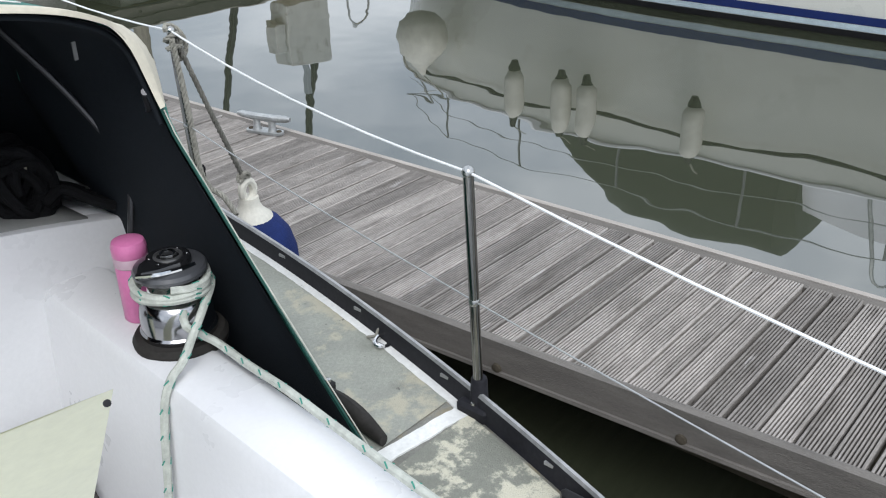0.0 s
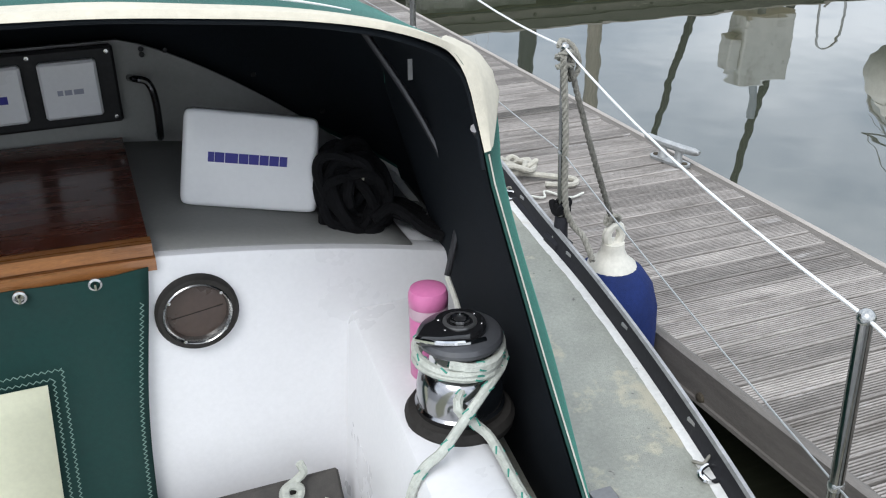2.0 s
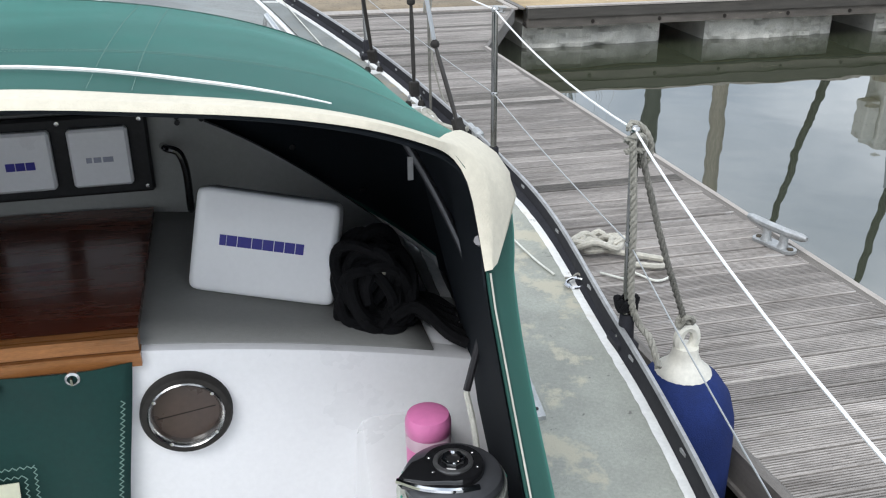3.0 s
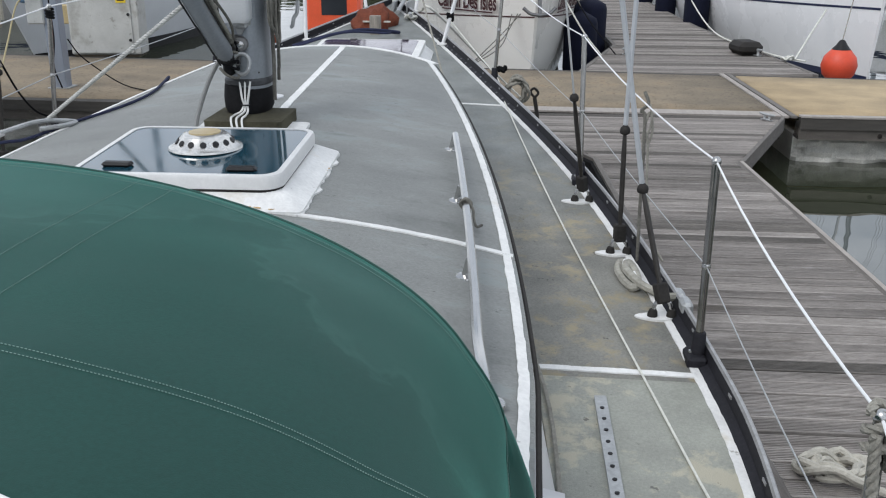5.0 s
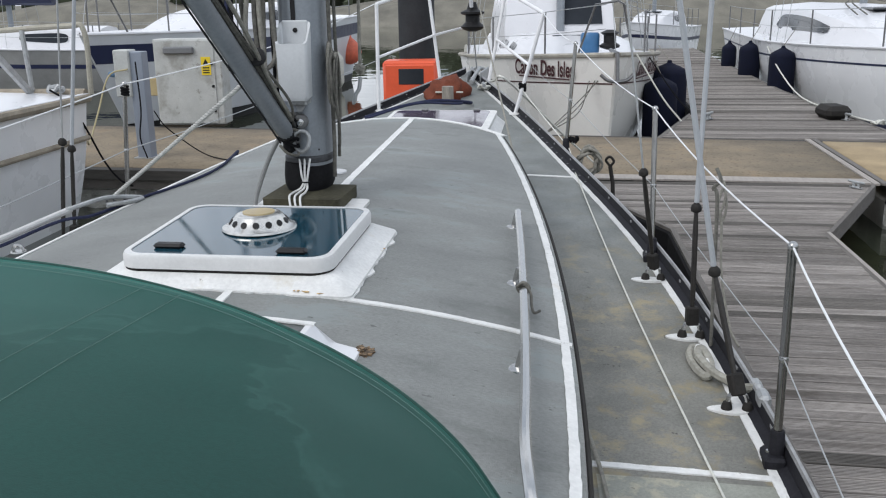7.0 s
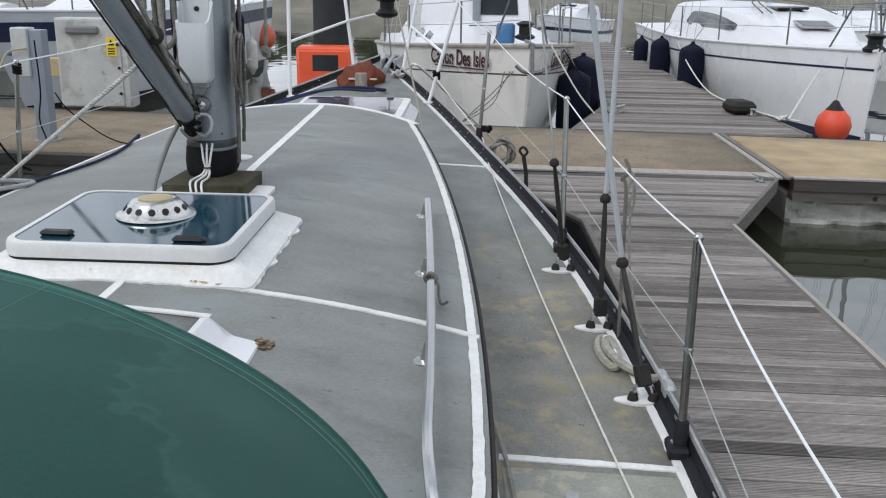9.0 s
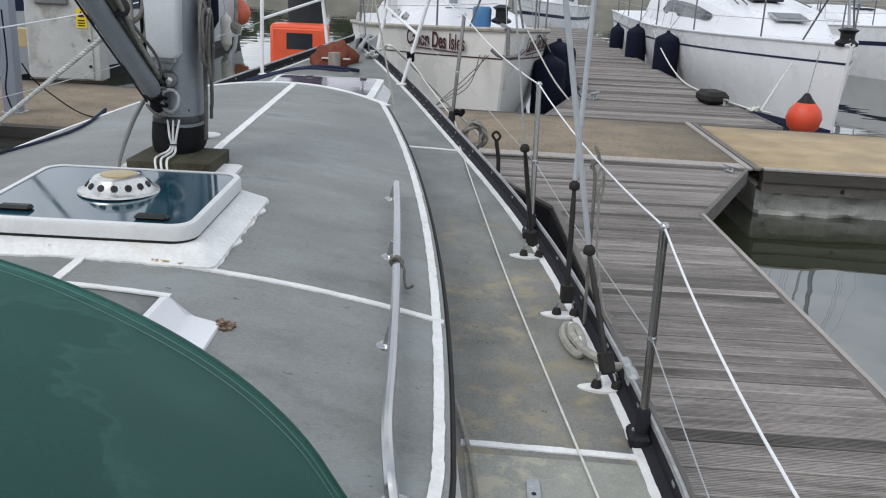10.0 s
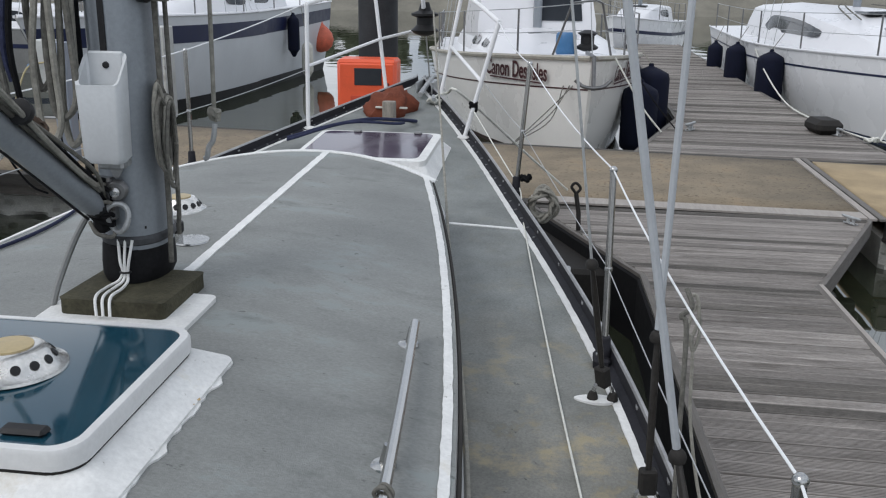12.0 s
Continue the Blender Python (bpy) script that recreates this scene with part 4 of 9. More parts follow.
def plank_mesh(width, thick, grooves, name, board=PLANK):
    """One grooved decking board a metre long."""
    prof = [(-width / 2, -thick), (width / 2, -thick), (width / 2, -0.003), (width / 2 - 0.003, 0)]
    pitch = (width - 0.012) / grooves
    for g in range(grooves):
        c = width / 2 - 0.006 - pitch * (g + 0.5)
        prof += [(c + pitch * 0.25, 0), (c + pitch * 0.21, -0.010), (c - pitch * 0.21, -0.010), (c - pitch * 0.25, 0)]
    prof += [(-width / 2 + 0.003, 0), (-width / 2, -0.003)]
    s = Shape().loft([[(x, y, z) for y, z in prof] for x in (-0.5, 0.5)])
    data = bpy.data.meshes.new(name)
    data.from_pydata(s.v, [], s.f)
    data.materials.append(board)
    data.materials.append(GROOVE)
    # groove bottoms get the dark material, shade set by colour
    low = [max(s.v[i][2] for i in f) < -0.006 and min(s.v[i][2] for i in f) > -0.02 for f in s.f]
    data.polygons.foreach_set("material_index", [1 if k else 0 for k in low])
    return data


def build_finger():
    f = thing("finger_pontoon", (2.5, 4, 0.45), "weathered grooved timber finger pontoon beside the yacht", "pontoon", kind="structure")
    lo = -2.4
    for which in (0, 1):
        sgn = -1 if which == 0 else 1
        ys = [lo] + [0, 2, 4, 5.5, 7] + [7.68, 7.70, 8.6, 9.43, 9.55]
        ring = lambda y: [(finger_edges(y)[which] - 0.0, y, 0.33), (finger_edges(y)[which] - sgn * 0.05, y, 0.33), (finger_edges(y)[which] - sgn * 0.05, y, 0.445), (finger_edges(y)[which] - sgn * 0.02, y, 0.462), (finger_edges(y)[which] + sgn * 0.002, y, 0.458)]
        part("fascia_board", Shape().loft([ring(y) for y in ys]), FASCIA, f, "weathered fascia board")
        if which == 1:
            ring2 = lambda y: [(finger_edges(y)[1] - 0.022, y, 0.455), (finger_edges(y)[1] + 0.004, y, 0.455), (finger_edges(y)[1] + 0.004, y, 0.464), (finger_edges(y)[1] - 0.022, y, 0.464)]
            part("edge_strip", Shape().loft([ring2(y) for y in ys if y < 7.69]), PALE_WOOD, f, "pale timber edge strip")
    # continuous dark sheet added below the boards, in place of shade in the gaps
    part("under_deck", Shape().loft([[(finger_edges(y)[0] + 0.06, y, 0.395), (finger_edges(y)[1] - 0.06, y, 0.395), (finger_edges(y)[1] - 0.06, y, 0.408), (finger_edges(y)[0] + 0.06, y, 0.408)] for y in (lo, 0, 2.2, 5, 7.68, 7.7, 9.43)]), OLD_TIMBER, f, "dark sheet added under the boards to keep the gaps dark")
    # black rubber skirt hanging along the inner side; past y = 7.7 it blackens the slanting fascia
    skirt = lambda y: [(finger_edges(y)[0] - 0.018, y, -0.15), (finger_edges(y)[0] + 0.01, y, -0.15), (finger_edges(y)[0] + 0.01, y, 0.435), (finger_edges(y)[0] - 0.006, y, 0.435), (finger_edges(y)[0] - 0.018, y, 0.42)]
    part("rubber_skirt", Shape().loft([skirt(y) for y in (4.3, 5.0, 6.0, 7.0, 7.68, 7.70, 8.6, 9.4)]), BOOT_BLACK, f, "black rubber skirt")
    for i in range(14):
        y = 0.05 + i * 0.62 if i < 14 else 0
        xi = finger_edges(y)[0]
        part("coach_bolt", Shape().lathe([(0.018, 0), (0.016, 0.008), (0.006, 0.012)], Matrix.Translation((xi - 0.001, y, 0.36)) @ pose(0, 0, 0, 0, -90, 0), 10), OLD_TIMBER, f, "dark recessed bolt")
    batten = lambda y: [(finger_edges(y)[0] - 0.012, y, 0.340), (finger_edges(y)[0] + 0.01, y, 0.340), (finger_edges(y)[0] + 0.01, y, 0.352), (finger_edges(y)[0] - 0.010, y, 0.352)]
    part("edge_batten", Shape().loft([batten(y) for y in (lo, 0, 2.2, 4.2)]), FASCIA, f, "weathered batten along the foot of the fascia")
    part("under_frame", Shape().box((2.22, lo, 0.16), (2.7, 9.3, 0.33)), OLD_TIMBER, f, "dark frame under the boards")
    for y0 in (5.0, 8.1):
        part("float", Shape().box((finger_edges(y0 + 2.4)[0] + 0.06, y0, -0.2), (2.75, y0 + (2.6 if y0 < 8 else 1.2), 0.34), bevel=0.03), RUBBER, f, "black plastic float")
    return f


def lay_planks(f):
    fine = plank_mesh(0.0845, 0.034, 7, "plank")
    dark = plank_mesh(0.0845, 0.034, 7, "plank", DARK_PLANK)
    y = -2.3
    while y < 9.46:
        xi, xo = finger_edges(y)
        rnd = random.Random(int(y * 1000))
        ob = new("plank", dark if rnd.random() < (0.0 if y < 4.2 else 0.11) else fine)
        ob.parent = f
        ob.matrix_parent_inverse = Matrix.Translation(-f.location)
        ob.location = ((xi + xo) / 2, y, 0.452 + rnd.uniform(-0.003, 0.003))
        ob.scale = (xo - xi - 0.07, 1, 1)
        ob.rotation_euler = (rnd.uniform(-0.008, 0.008), 0, rnd.uniform(-0.003, 0.003) - 0.01)
        y += 0.0925 + (0.008 if rnd.random() < 0.2 else 0.0)


def far_edges(y):
    xi = 2.68 + 0.012 * (y - 15.0) if y > 15.0 else lerp(1.95, 2.68, (y - 12.2) / 2.8)
    xo = 4.52 if y > 18 else lerp(4.80, 4.52, (y - 12.2) / 5.8)
    return xi, xo


def build_far_finger():
    f = thing("far_finger_pontoon", (3.8, 15, 0.45), "weathered timber finger pontoon beyond the walkway", "pontoon", kind="structure")
    ys = [12.2, 13.0, 15.0, 18, 22, 32.0]
    for which, sgn in ((0, -1), (1, 1)):
        ring = lambda y: [(far_edges(y)[which], y, 0.25), (far_edges(y)[which] - sgn * 0.05, y, 0.25), (far_edges(y)[which] - sgn * 0.05, y, 0.455), (far_edges(y)[which], y, 0.455)]
        part("fascia_board", Shape().loft([ring(y) for y in ys]), FASCIA, f, "weathered fascia board")
    # same added dark sheet, so no bright water shows between the boards
    part("under_deck", Shape().loft([[(far_edges(y)[0] + 0.06, y, 0.395), (far_edges(y)[1] - 0.06, y, 0.395), (far_edges(y)[1] - 0.06, y, 0.408), (far_edges(y)[0] + 0.06, y, 0.408)] for y in ys]), OLD_TIMBER, f, "dark sheet added under the boards to keep the gaps dark")
    # black pontoon side, made to stand in for the shadow in the gap too
    skirt = lambda y: [(far_edges(y)[0] - 0.03, y, -0.2), (far_edges(y)[0] - 0.005, y, -0.2), (far_edges(y)[0] - 0.005, y, 0.44), (far_edges(y)[0] - 0.03, y, 0.44)]
    part("rubber_skirt", Shape().loft([skirt(y) for y in (12.4, 13.0, 15.0, 18, 22, 32.0)]), BOOT_BLACK, f, "black rubber skirt")
    return f


def lay_far_planks(f):
    board = plank_mesh(0.083, 0.034, 3, "plank")
    dark = plank_mesh(0.083, 0.034, 3, "plank", DARK_PLANK)
    run = 0
    y = 12.3
    while y < 31.9:
        xi, xo = far_edges(y)
        rnd = random.Random(int(y * 1000))
        run = run + 1 if run < 6 else -1
        ob = new("plank", dark if run < 1 + (rnd.random() < 0.3) else board)
        ob.parent = f
        ob.matrix_parent_inverse = Matrix.Translation(-f.location)
        ob.location = ((xi + xo) / 2, y, 0.452 + rnd.uniform(-0.004, 0.004))
        ob.scale = (xo - xi - 0.1, 1, 1)
        ob.rotation_euler = (rnd.uniform(-0.03, 0.03), 0, -0.02)
        y += 0.096 + (0.05 if rnd.random() < 0.2 else 0.0)


build_water()
build_quay()
finger = build_finger()
far_finger = build_far_finger()


# ---- cockpit things ----
def rope(name, pts, r, material, label, category="rope", group="", n=7, per=6, flecks=None, smooth_line=True):
    """A rope laid along a line; flecks: a second colour woven in, as short raised tracers."""
    line = curve(pts, per) if smooth_line else pts
    if not flecks:
        return whole(name, Shape().tube(line, r, n), material, label, category, group)
    ob = thing(name, line[0], label, category, group)
    part("rope_body", Shape().tube(line, r, n), material, ob)
    s = Shape()
    run = 0.0
    for a, b in zip(line, line[1:]):
        run += (b - a).length
        if run > 0.056:
            run = 0
            d = (b - a).normalized()
            side = d.orthogonal().normalized()
            for ang in (0.6, 2.7, 4.6):
                o = Matrix.Rotation(ang, 3, d) @ side
                t = d.cross(o)
                c = (a + b) / 2 + o * r * 0.93
                s.tube([c - d * 0.007 - t * 0.003, c + d * 0.006 + t * 0.003], 0.0018, 5)
    tagged(part("tracer_fleck", s, flecks, ob, "green tracer flecks"), kind="stuff")
    return ob


def laid_rope(name, pts, r, material, label, pitch=0.055, group=""):
    """A three-strand rope along a line: three tubes twisted round one another."""
    line = [Vector(q) for q in pts]
    run = [0.0]
    for a, b in zip(line, line[1:]):
        run.append(run[-1] + (b - a).length)
    n = max(int(run[-1] / pitch * 7), 8)
    ob = thing(name, line[0], label, "rope", group)
    strands = [[], [], []]
    for i in range(n + 1):
        at = run[-1] * i / n
        k = min(max(bisect(run, at) - 1, 0), len(line) - 2)
        d = line[k + 1] - line[k]
        c = line[k] + d * ((at - run[k]) / max(run[k + 1] - run[k], 1e-6))
        e1 = d.cross(Vector((0.31, 0.87, 0.11))).normalized()
        e2 = d.normalized().cross(e1)
        for q, strand in enumerate(strands):
            w = 2 * math.pi * (at / pitch + q / 3)
            strand.append(c + (e1 * math.cos(w) + e2 * math.sin(w)) * r * 0.52)
    for strand in strands:
        part("strand", Shape().tube(strand, r * 0.56, 6), material, ob)
    return ob


def bisect(run, at):
    """How many of the rising numbers are at most the given one."""
    return sum(1 for v in run if v <= at)


TRACER = surface("green_tracer", (0.045, 0.25, 0.19), 0.8, vary=0.1)
ROPE_SHEET = surface("pale_sheet_rope", (0.50, 0.52, 0.47), 0.85, vary=0.14, scale=30, bump=0.9, bump_scale=240)


def build_winch():
    x, y, z = 0.930, 1.337, 0.999
    w = thing("sheet_winch", (x, y, z), "chromed self-tailing sheet winch with a grey crown on a black pad", "winch")
    at = Matrix.Translation((x, y, z))
    part("base_pad", Shape().lathe([(0.097, -0.01), (0.099, 0.004), (0.092, 0.016), (0.06, 0.020)], at, 36), RUBBER, w, "black rubber base pad")
    part("skirt", Shape().lathe([(0.079, 0.018), (0.080, 0.028), (0.076, 0.033), (0.077, 0.060), (0.074, 0.080), (0.066, 0.096), (0.058, 0.102)], at, 36), surface("dark_mirror_chrome", (0.36, 0.36, 0.37), 0.14, 1.0, vary=0.03), w, "mirror chrome skirt")
    part("drum", Shape().lathe([(0.058, 0.092), (0.055, 0.10), (0.053, 0.13), (0.056, 0.148)], at, 32), CHROME, w, "chrome drum")
    grey = surface("dark_winch_plastic", (0.060, 0.062, 0.068), 0.34, vary=0.12, coat=0.2)
    gloss = surface("gloss_black_cap", (0.012, 0.012, 0.013), 0.16, vary=0.05, coat=0.5)
    part("crown", Shape().lathe([(0.055, 0.146), (0.068, 0.149), (0.074, 0.155), (0.075, 0.162), (0.071, 0.169), (0.062, 0.173), (0.046, 0.174)], at, 40), grey, w, "dark grey plastic crown")
    # the feeder arm: a drop-shaped plate that points inboard, with a bright lip along its edge
    drop = [(0.046 * math.cos(a), 0.046 * math.sin(a)) for a in spaced(radians(-112), radians(150), 26)] + [(-0.062, 0.014), (-0.084, -0.012), (-0.080, -0.022), (-0.050, -0.036)]
    part("feeder_arm", Shape().loft([[at @ Vector((x * k, y * k, z)) for x, y in drop] for z, k in ((0.170, 1.0), (0.182, 1.0), (0.187, 0.95), (0.1875, 0.5))]), gloss, w, "glossy black feeder arm")
    part("arm_lip", Shape().tube(curve([at @ Vector(q) for q in ((-0.086, -0.014, 0.180), (-0.052, -0.040, 0.179), (-0.010, -0.052, 0.177), (0.026, -0.050, 0.175))], 5), 0.0045, 7), CHROME, w, "chrome lip of the feeder arm")
    part("socket_ring", Shape().lathe([(0.030, 0.186), (0.029, 0.190), (0.024, 0.191), (0.022, 0.186)], at, 30), DULL_STEEL, w, "engraved ring")
    part("socket", Shape().lathe([(0.018, 0.186), (0.0175, 0.195), (0.015, 0.196), (0.011, 0.194), (0.010, 0.178)], at, 8), CHROME, w, "chrome handle socket")
    part("socket_well", Shape().lathe([(0.0105, 0.1925), (0.001, 0.1926)], at, 8), BLACK, w, "dark socket well")
    for a in (150, 205, 330, 25):
        part("crown_screw", Shape().lathe([(0.0032, 0.187), (0.002, 0.1885)], at @ Matrix.Translation((0.037 * math.cos(radians(a)), 0.037 * math.sin(radians(a)), 0)), 8), STEEL, w)
    return w


def build_sheet():
    x, y = 0.930, 1.337
    pts = []
    for k in range(30):
        a = -2.2 + 2 * math.pi * 2.4 * k / 29
        r = 0.074 + 0.003 * math.sin(3 * a)
        pts.append((x + r * math.cos(a), y + r * math.sin(a), 1.147 - 0.036 * k / 29 + 0.006 * math.sin(a * 1.3)))
    tail = [(0.895, 1.262, 1.080), (0.915, 1.243, 1.045), (0.938, 1.220, 1.020), (0.934, 1.12, 1.010), (0.926, 1.00, 1.009), (0.905, 0.84, 1.008), (0.876, 0.60, 1.006), (0.84, 0.2, 1.002), (0.78, -0.4, 0.995)]
    rope("jib_sheet", pts + tail, 0.0088, ROPE_SHEET, "pale braided jib sheet with green flecks wound round the winch", flecks=TRACER, per=4, group="cockpit sheets")
    start = [(x + 0.074, y + 0.01, 1.128), (x + 0.062, y - 0.045, 1.118), (x + 0.012, y - 0.083, 1.096), (0.890, 1.228, 1.062), (0.845, 1.208, 1.030), (0.812, 1.204, 1.010), (0.790, 1.206, 0.965), (0.777, 1.209, 0.88), (0.765, 1.215, 0.75), (0.748, 1.225, 0.62), (0.70, 1.25, 0.545), (0.62, 1.30, 0.511), (0.4, 1.3, 0.511)]
    rope("jib_sheet", start, 0.0088, ROPE_SHEET, "pale braided jib sheet tail hanging into the cockpit", flecks=TRACER, per=6, group="cockpit sheets")
    rope("hood_lanyard", [(1.034, 1.652, 1.092), (1.034, 1.60, 1.055), (1.028, 1.54, 1.012), (1.018, 1.47, 1.006)], 0.006, ROPE_WHITE, "white lanyard at the foot of the hood strut")


def build_flask():
    f = thing("drinks_flask", (0.922, 1.468, 1.0), "pink enamelled drinks flask standing on the coaming", "flask")
    at = Matrix.Translation((0.922, 1.468, 1.0)) @ Matrix.Diagonal((1.04, 1.04, 1.16, 1))
    part("body", Shape().lathe([(0.031, 0), (0.034, 0.004), (0.034, 0.108), (0.032, 0.114)], at, 28), PINK, f)
    part("collar", Shape().lathe([(0.0335, 0.112), (0.0352, 0.114), (0.0352, 0.130), (0.034, 0.132)], at, 28), surface("grey_pink_collar", (0.46, 0.33, 0.39), 0.35, vary=0.05), f, "greyish pink collar")
    part("lid", Shape().lathe([(0.034, 0.131), (0.0355, 0.133), (0.0355, 0.150), (0.032, 0.159), (0.022, 0.163), (0.005, 0.164)], at, 28), PINK, f, "domed pink lid")


def build_porthole():
    p = thing("round_porthole", (0.536, 1.745, 1.07), "round porthole with black and chrome rings and a brown blind", "porthole")
    at = Matrix.Translation((0.536, 1.746, 1.073)) @ pose(0, 0, 0, 90, 0, 0)
    part("rubber_ring", Shape().lathe([(0.0815, -0.002), (0.0815, 0.010), (0.077, 0.018), (0.068, 0.019), (0.064, 0.002)], at, 40), RUBBER, p, "black rubber ring")
    part("chrome_ring", Shape().lathe([(0.068, 0.0), (0.068, 0.018), (0.065, 0.021), (0.060, 0.016), (0.057, 0.0)], at, 40), STEEL, p, "chrome ring")
    part("blind", Shape().lathe([(0.0585, -0.002), (0.0585, 0.003), (0.03, 0.004), (0.001, 0.004)], at, 32), PORT_BROWN, p, "brown blind behind glass")
    part("crease", Shape().box((-0.052, -0.002, 0.0035), (0.052, -0.001, 0.0052), at @ pose(0, 0, 0, 0, 0, 8)), RUBBER, p, "dark split across the blind")
    for a in (40, 145, 240, 320):
        part("screw", Shape().lathe([(0.004, 0.013), (0.0035, 0.018), (0.001, 0.0185)], at @ Matrix.Translation((0.0635 * math.cos(radians(a)), 0.0635 * math.sin(radians(a)), 0.003)), 8), STEEL, p)


def build_hatch_board():
    h = thing("companionway_hatch", (0.08, 2.05, 1.22), "varnished mahogany sliding hatch with a worn teak edge", "hatch")
    z = lambda x: 1.236 - 0.05 * (x - XC) ** 2
    xs = spaced(-0.31, 0.468, 12)
    part("panel", Shape().loft([[(x, 1.775, z(x) - 0.03), (x, 2.40, z(x) - 0.03), (x, 2.40, z(x)), (x, 1.775, z(x))] for x in xs]), VARNISH, h, "glossy mahogany panel")
    part("edge_rail", Shape().loft([[(x, 1.742, z(x) - 0.018), (x, 1.778, z(x) - 0.018), (x, 1.778, z(x) + 0.006), (x, 1.745, z(x) + 0.006)] for x in spaced(-0.31, 0.472, 12)]), TEAK, h, "worn light teak rail")
    part("lower_rail", Shape().loft([[(x, 1.735, z(x) - 0.046), (x, 1.772, z(x) - 0.046), (x, 1.772, z(x) - 0.021), (x, 1.735, z(x) - 0.021)] for x in spaced(-0.31, 0.474, 12)]), TEAK, h, "worn light teak rail")


def zigzag(a, b, step, amp, normal_y):
    a, b = Vector(a), Vector(b)
    n = max(int((b - a).length / step), 1)
    d = (b - a).normalized()
    side = d.cross(Vector((0, 1, 0)))
    return [a.lerp(b, k / n) + side * (amp if k % 2 else -amp) for k in range(n + 1)]


def build_canvas():
    c = thing("companionway_canvas", (0.1, 1.73, 0.8), "dark green canvas companionway cover with eyelets and a clear panel", "canvas cover")
    edge = lambda z: 0.452 - 0.055 * (1 - max(z - 0.66, 0) / 0.53) - 0.02 * math.sin(z * 9) * 0.3
    rows = []
    for z in spaced(1.192, 0.45, 26):
        rows.append([(lerp(-0.30, edge(z), u), 1.728 - 0.006 * math.sin(u * 17 + z * 5) - 0.013 * math.sin(u * 9.5 + z * 2.0) * (1.19 - z) - 0.003 * math.sin(u * 31 + z * 4) * max(u - 0.7, 0) * 3, z) for u in spaced(0, 1, 40)])
    part("cloth", Shape().grid(rows), surface("deep_green_canvas", (0.0035, 0.034, 0.029), 0.85, vary=0.12, scale=5, bump=0.35, bump_scale=700), c, "dark green canvas", smooth=75, solid=0.003)
    pane = Shape().grid([[(x, 1.711, z) for x in (-0.22, 0.0, lerp(0.244, 0.222, (0.995 - z) / 0.30))] for z in spaced(0.995, 0.5, 8)])
    part("clear_panel", pane, CREAM, c, "cream clouded clear panel", solid=0.002)
    for off in (0.012, 0.03):
        s = Shape()
        s.tube(zigzag((-0.2, 1.712, 0.995 + off), (0.244 + off, 1.712, 0.992 + off), 0.006, 0.0028, 1), 0.0011, 4)
        s.tube(zigzag((0.244 + off, 1.712, 0.992 + off), (0.215 + off, 1.712, 0.55), 0.006, 0.0028, 1), 0.0011, 4)
        part("zigzag_stitching", s, THREAD, c, "pale zigzag stitching")
    part("edge_stitching", Shape().tube([Vector((edge(z) - 0.014 + (0.0035 if k % 2 else -0.0035), 1.714, z)) for k, z in enumerate(spaced(1.13, 0.5, 110))], 0.0012, 4), THREAD, c, "pale zigzag stitching")
    for gx in (0.361, 0.232, 0.10, -0.03):
        at = Matrix.Translation((gx, 1.722, 1.182)) @ pose(0, 0, 0, 90, 0, 0)
        part("eyelet", Shape().lathe([(0.013, 0.0), (0.0125, 0.004), (0.0085, 0.006), (0.0065, 0.002), (0.006, -0.002)], at, 20), STEEL, c, "steel turn-button eyelet")
        part("turn_button", Shape().box((gx - 0.0018, 1.706, 1.176), (gx + 0.0018, 1.716, 1.188)), STEEL, c, "steel turn button")


def build_plotter_cover():
    p = thing("plotter_cover", (0.70, 1.95, 1.18), "white plastic instrument sun cover with blue maker's mark", "instrument cover")
    bl, br, tl, tr = Vector((0.55, 1.981, 1.205)), Vector((0.828, 1.903, 1.168)), Vector((0.591, 2.032, 1.402)), Vector((0.861, 1.956, 1.363))
    n = ((br - bl).cross(tl - bl)).normalized()
    q = lambda u, v: bl.lerp(br, u).lerp(tl.lerp(tr, u), v)
    s = Shape()
    rings = []
    for inset, depth in ((0.0, -0.05), (0.0, 0.0), (0.012, 0.010), (0.045, 0.015)):
        ring = []
        for k in range(48):
            a = 2 * math.pi * k / 48
            c, sn = math.cos(a), math.sin(a)
            e = 0.13
            u = 0.5 + (0.5 - inset) * math.copysign(abs(c) ** e, c)
            v = 0.5 + (0.5 - inset) * math.copysign(abs(sn) ** e, sn)
            ring.append(q(u, v) + n * depth)
        rings.append(ring)
    part("shell", s.loft(rings), surface("bright_white_plastic", (0.86, 0.86, 0.87), 0.4, vary=0.02), p, "white moulded shell", smooth=50)
    ex = (br - bl).normalized()
    ez = (tl - bl).normalized()
    # the maker's mark as plain blue bars of the height and width of the word
    letters = ((-0.0875, 0.013), (-0.0735, 0.020), (-0.052, 0.027), (-0.0235, 0.020), (-0.0025, 0.021), (0.020, 0.019), (0.0405, 0.020), (0.062, 0.016))
    for x0, w in letters:
        s = Shape()
        c0 = q(0.5, 0.52) + ex * x0 + n * 0.015
        s.loft([[c0 + ez * (-0.0105) + n * d, c0 + ex * w + ez * (-0.0105) + n * d, c0 + ex * w + ez * 0.0105 + n * d, c0 + ez * 0.0105 + n * d] for d in (0, 0.0012)])
        part("mark_bar", s, INK_BLUE, p, "blue printed bar")


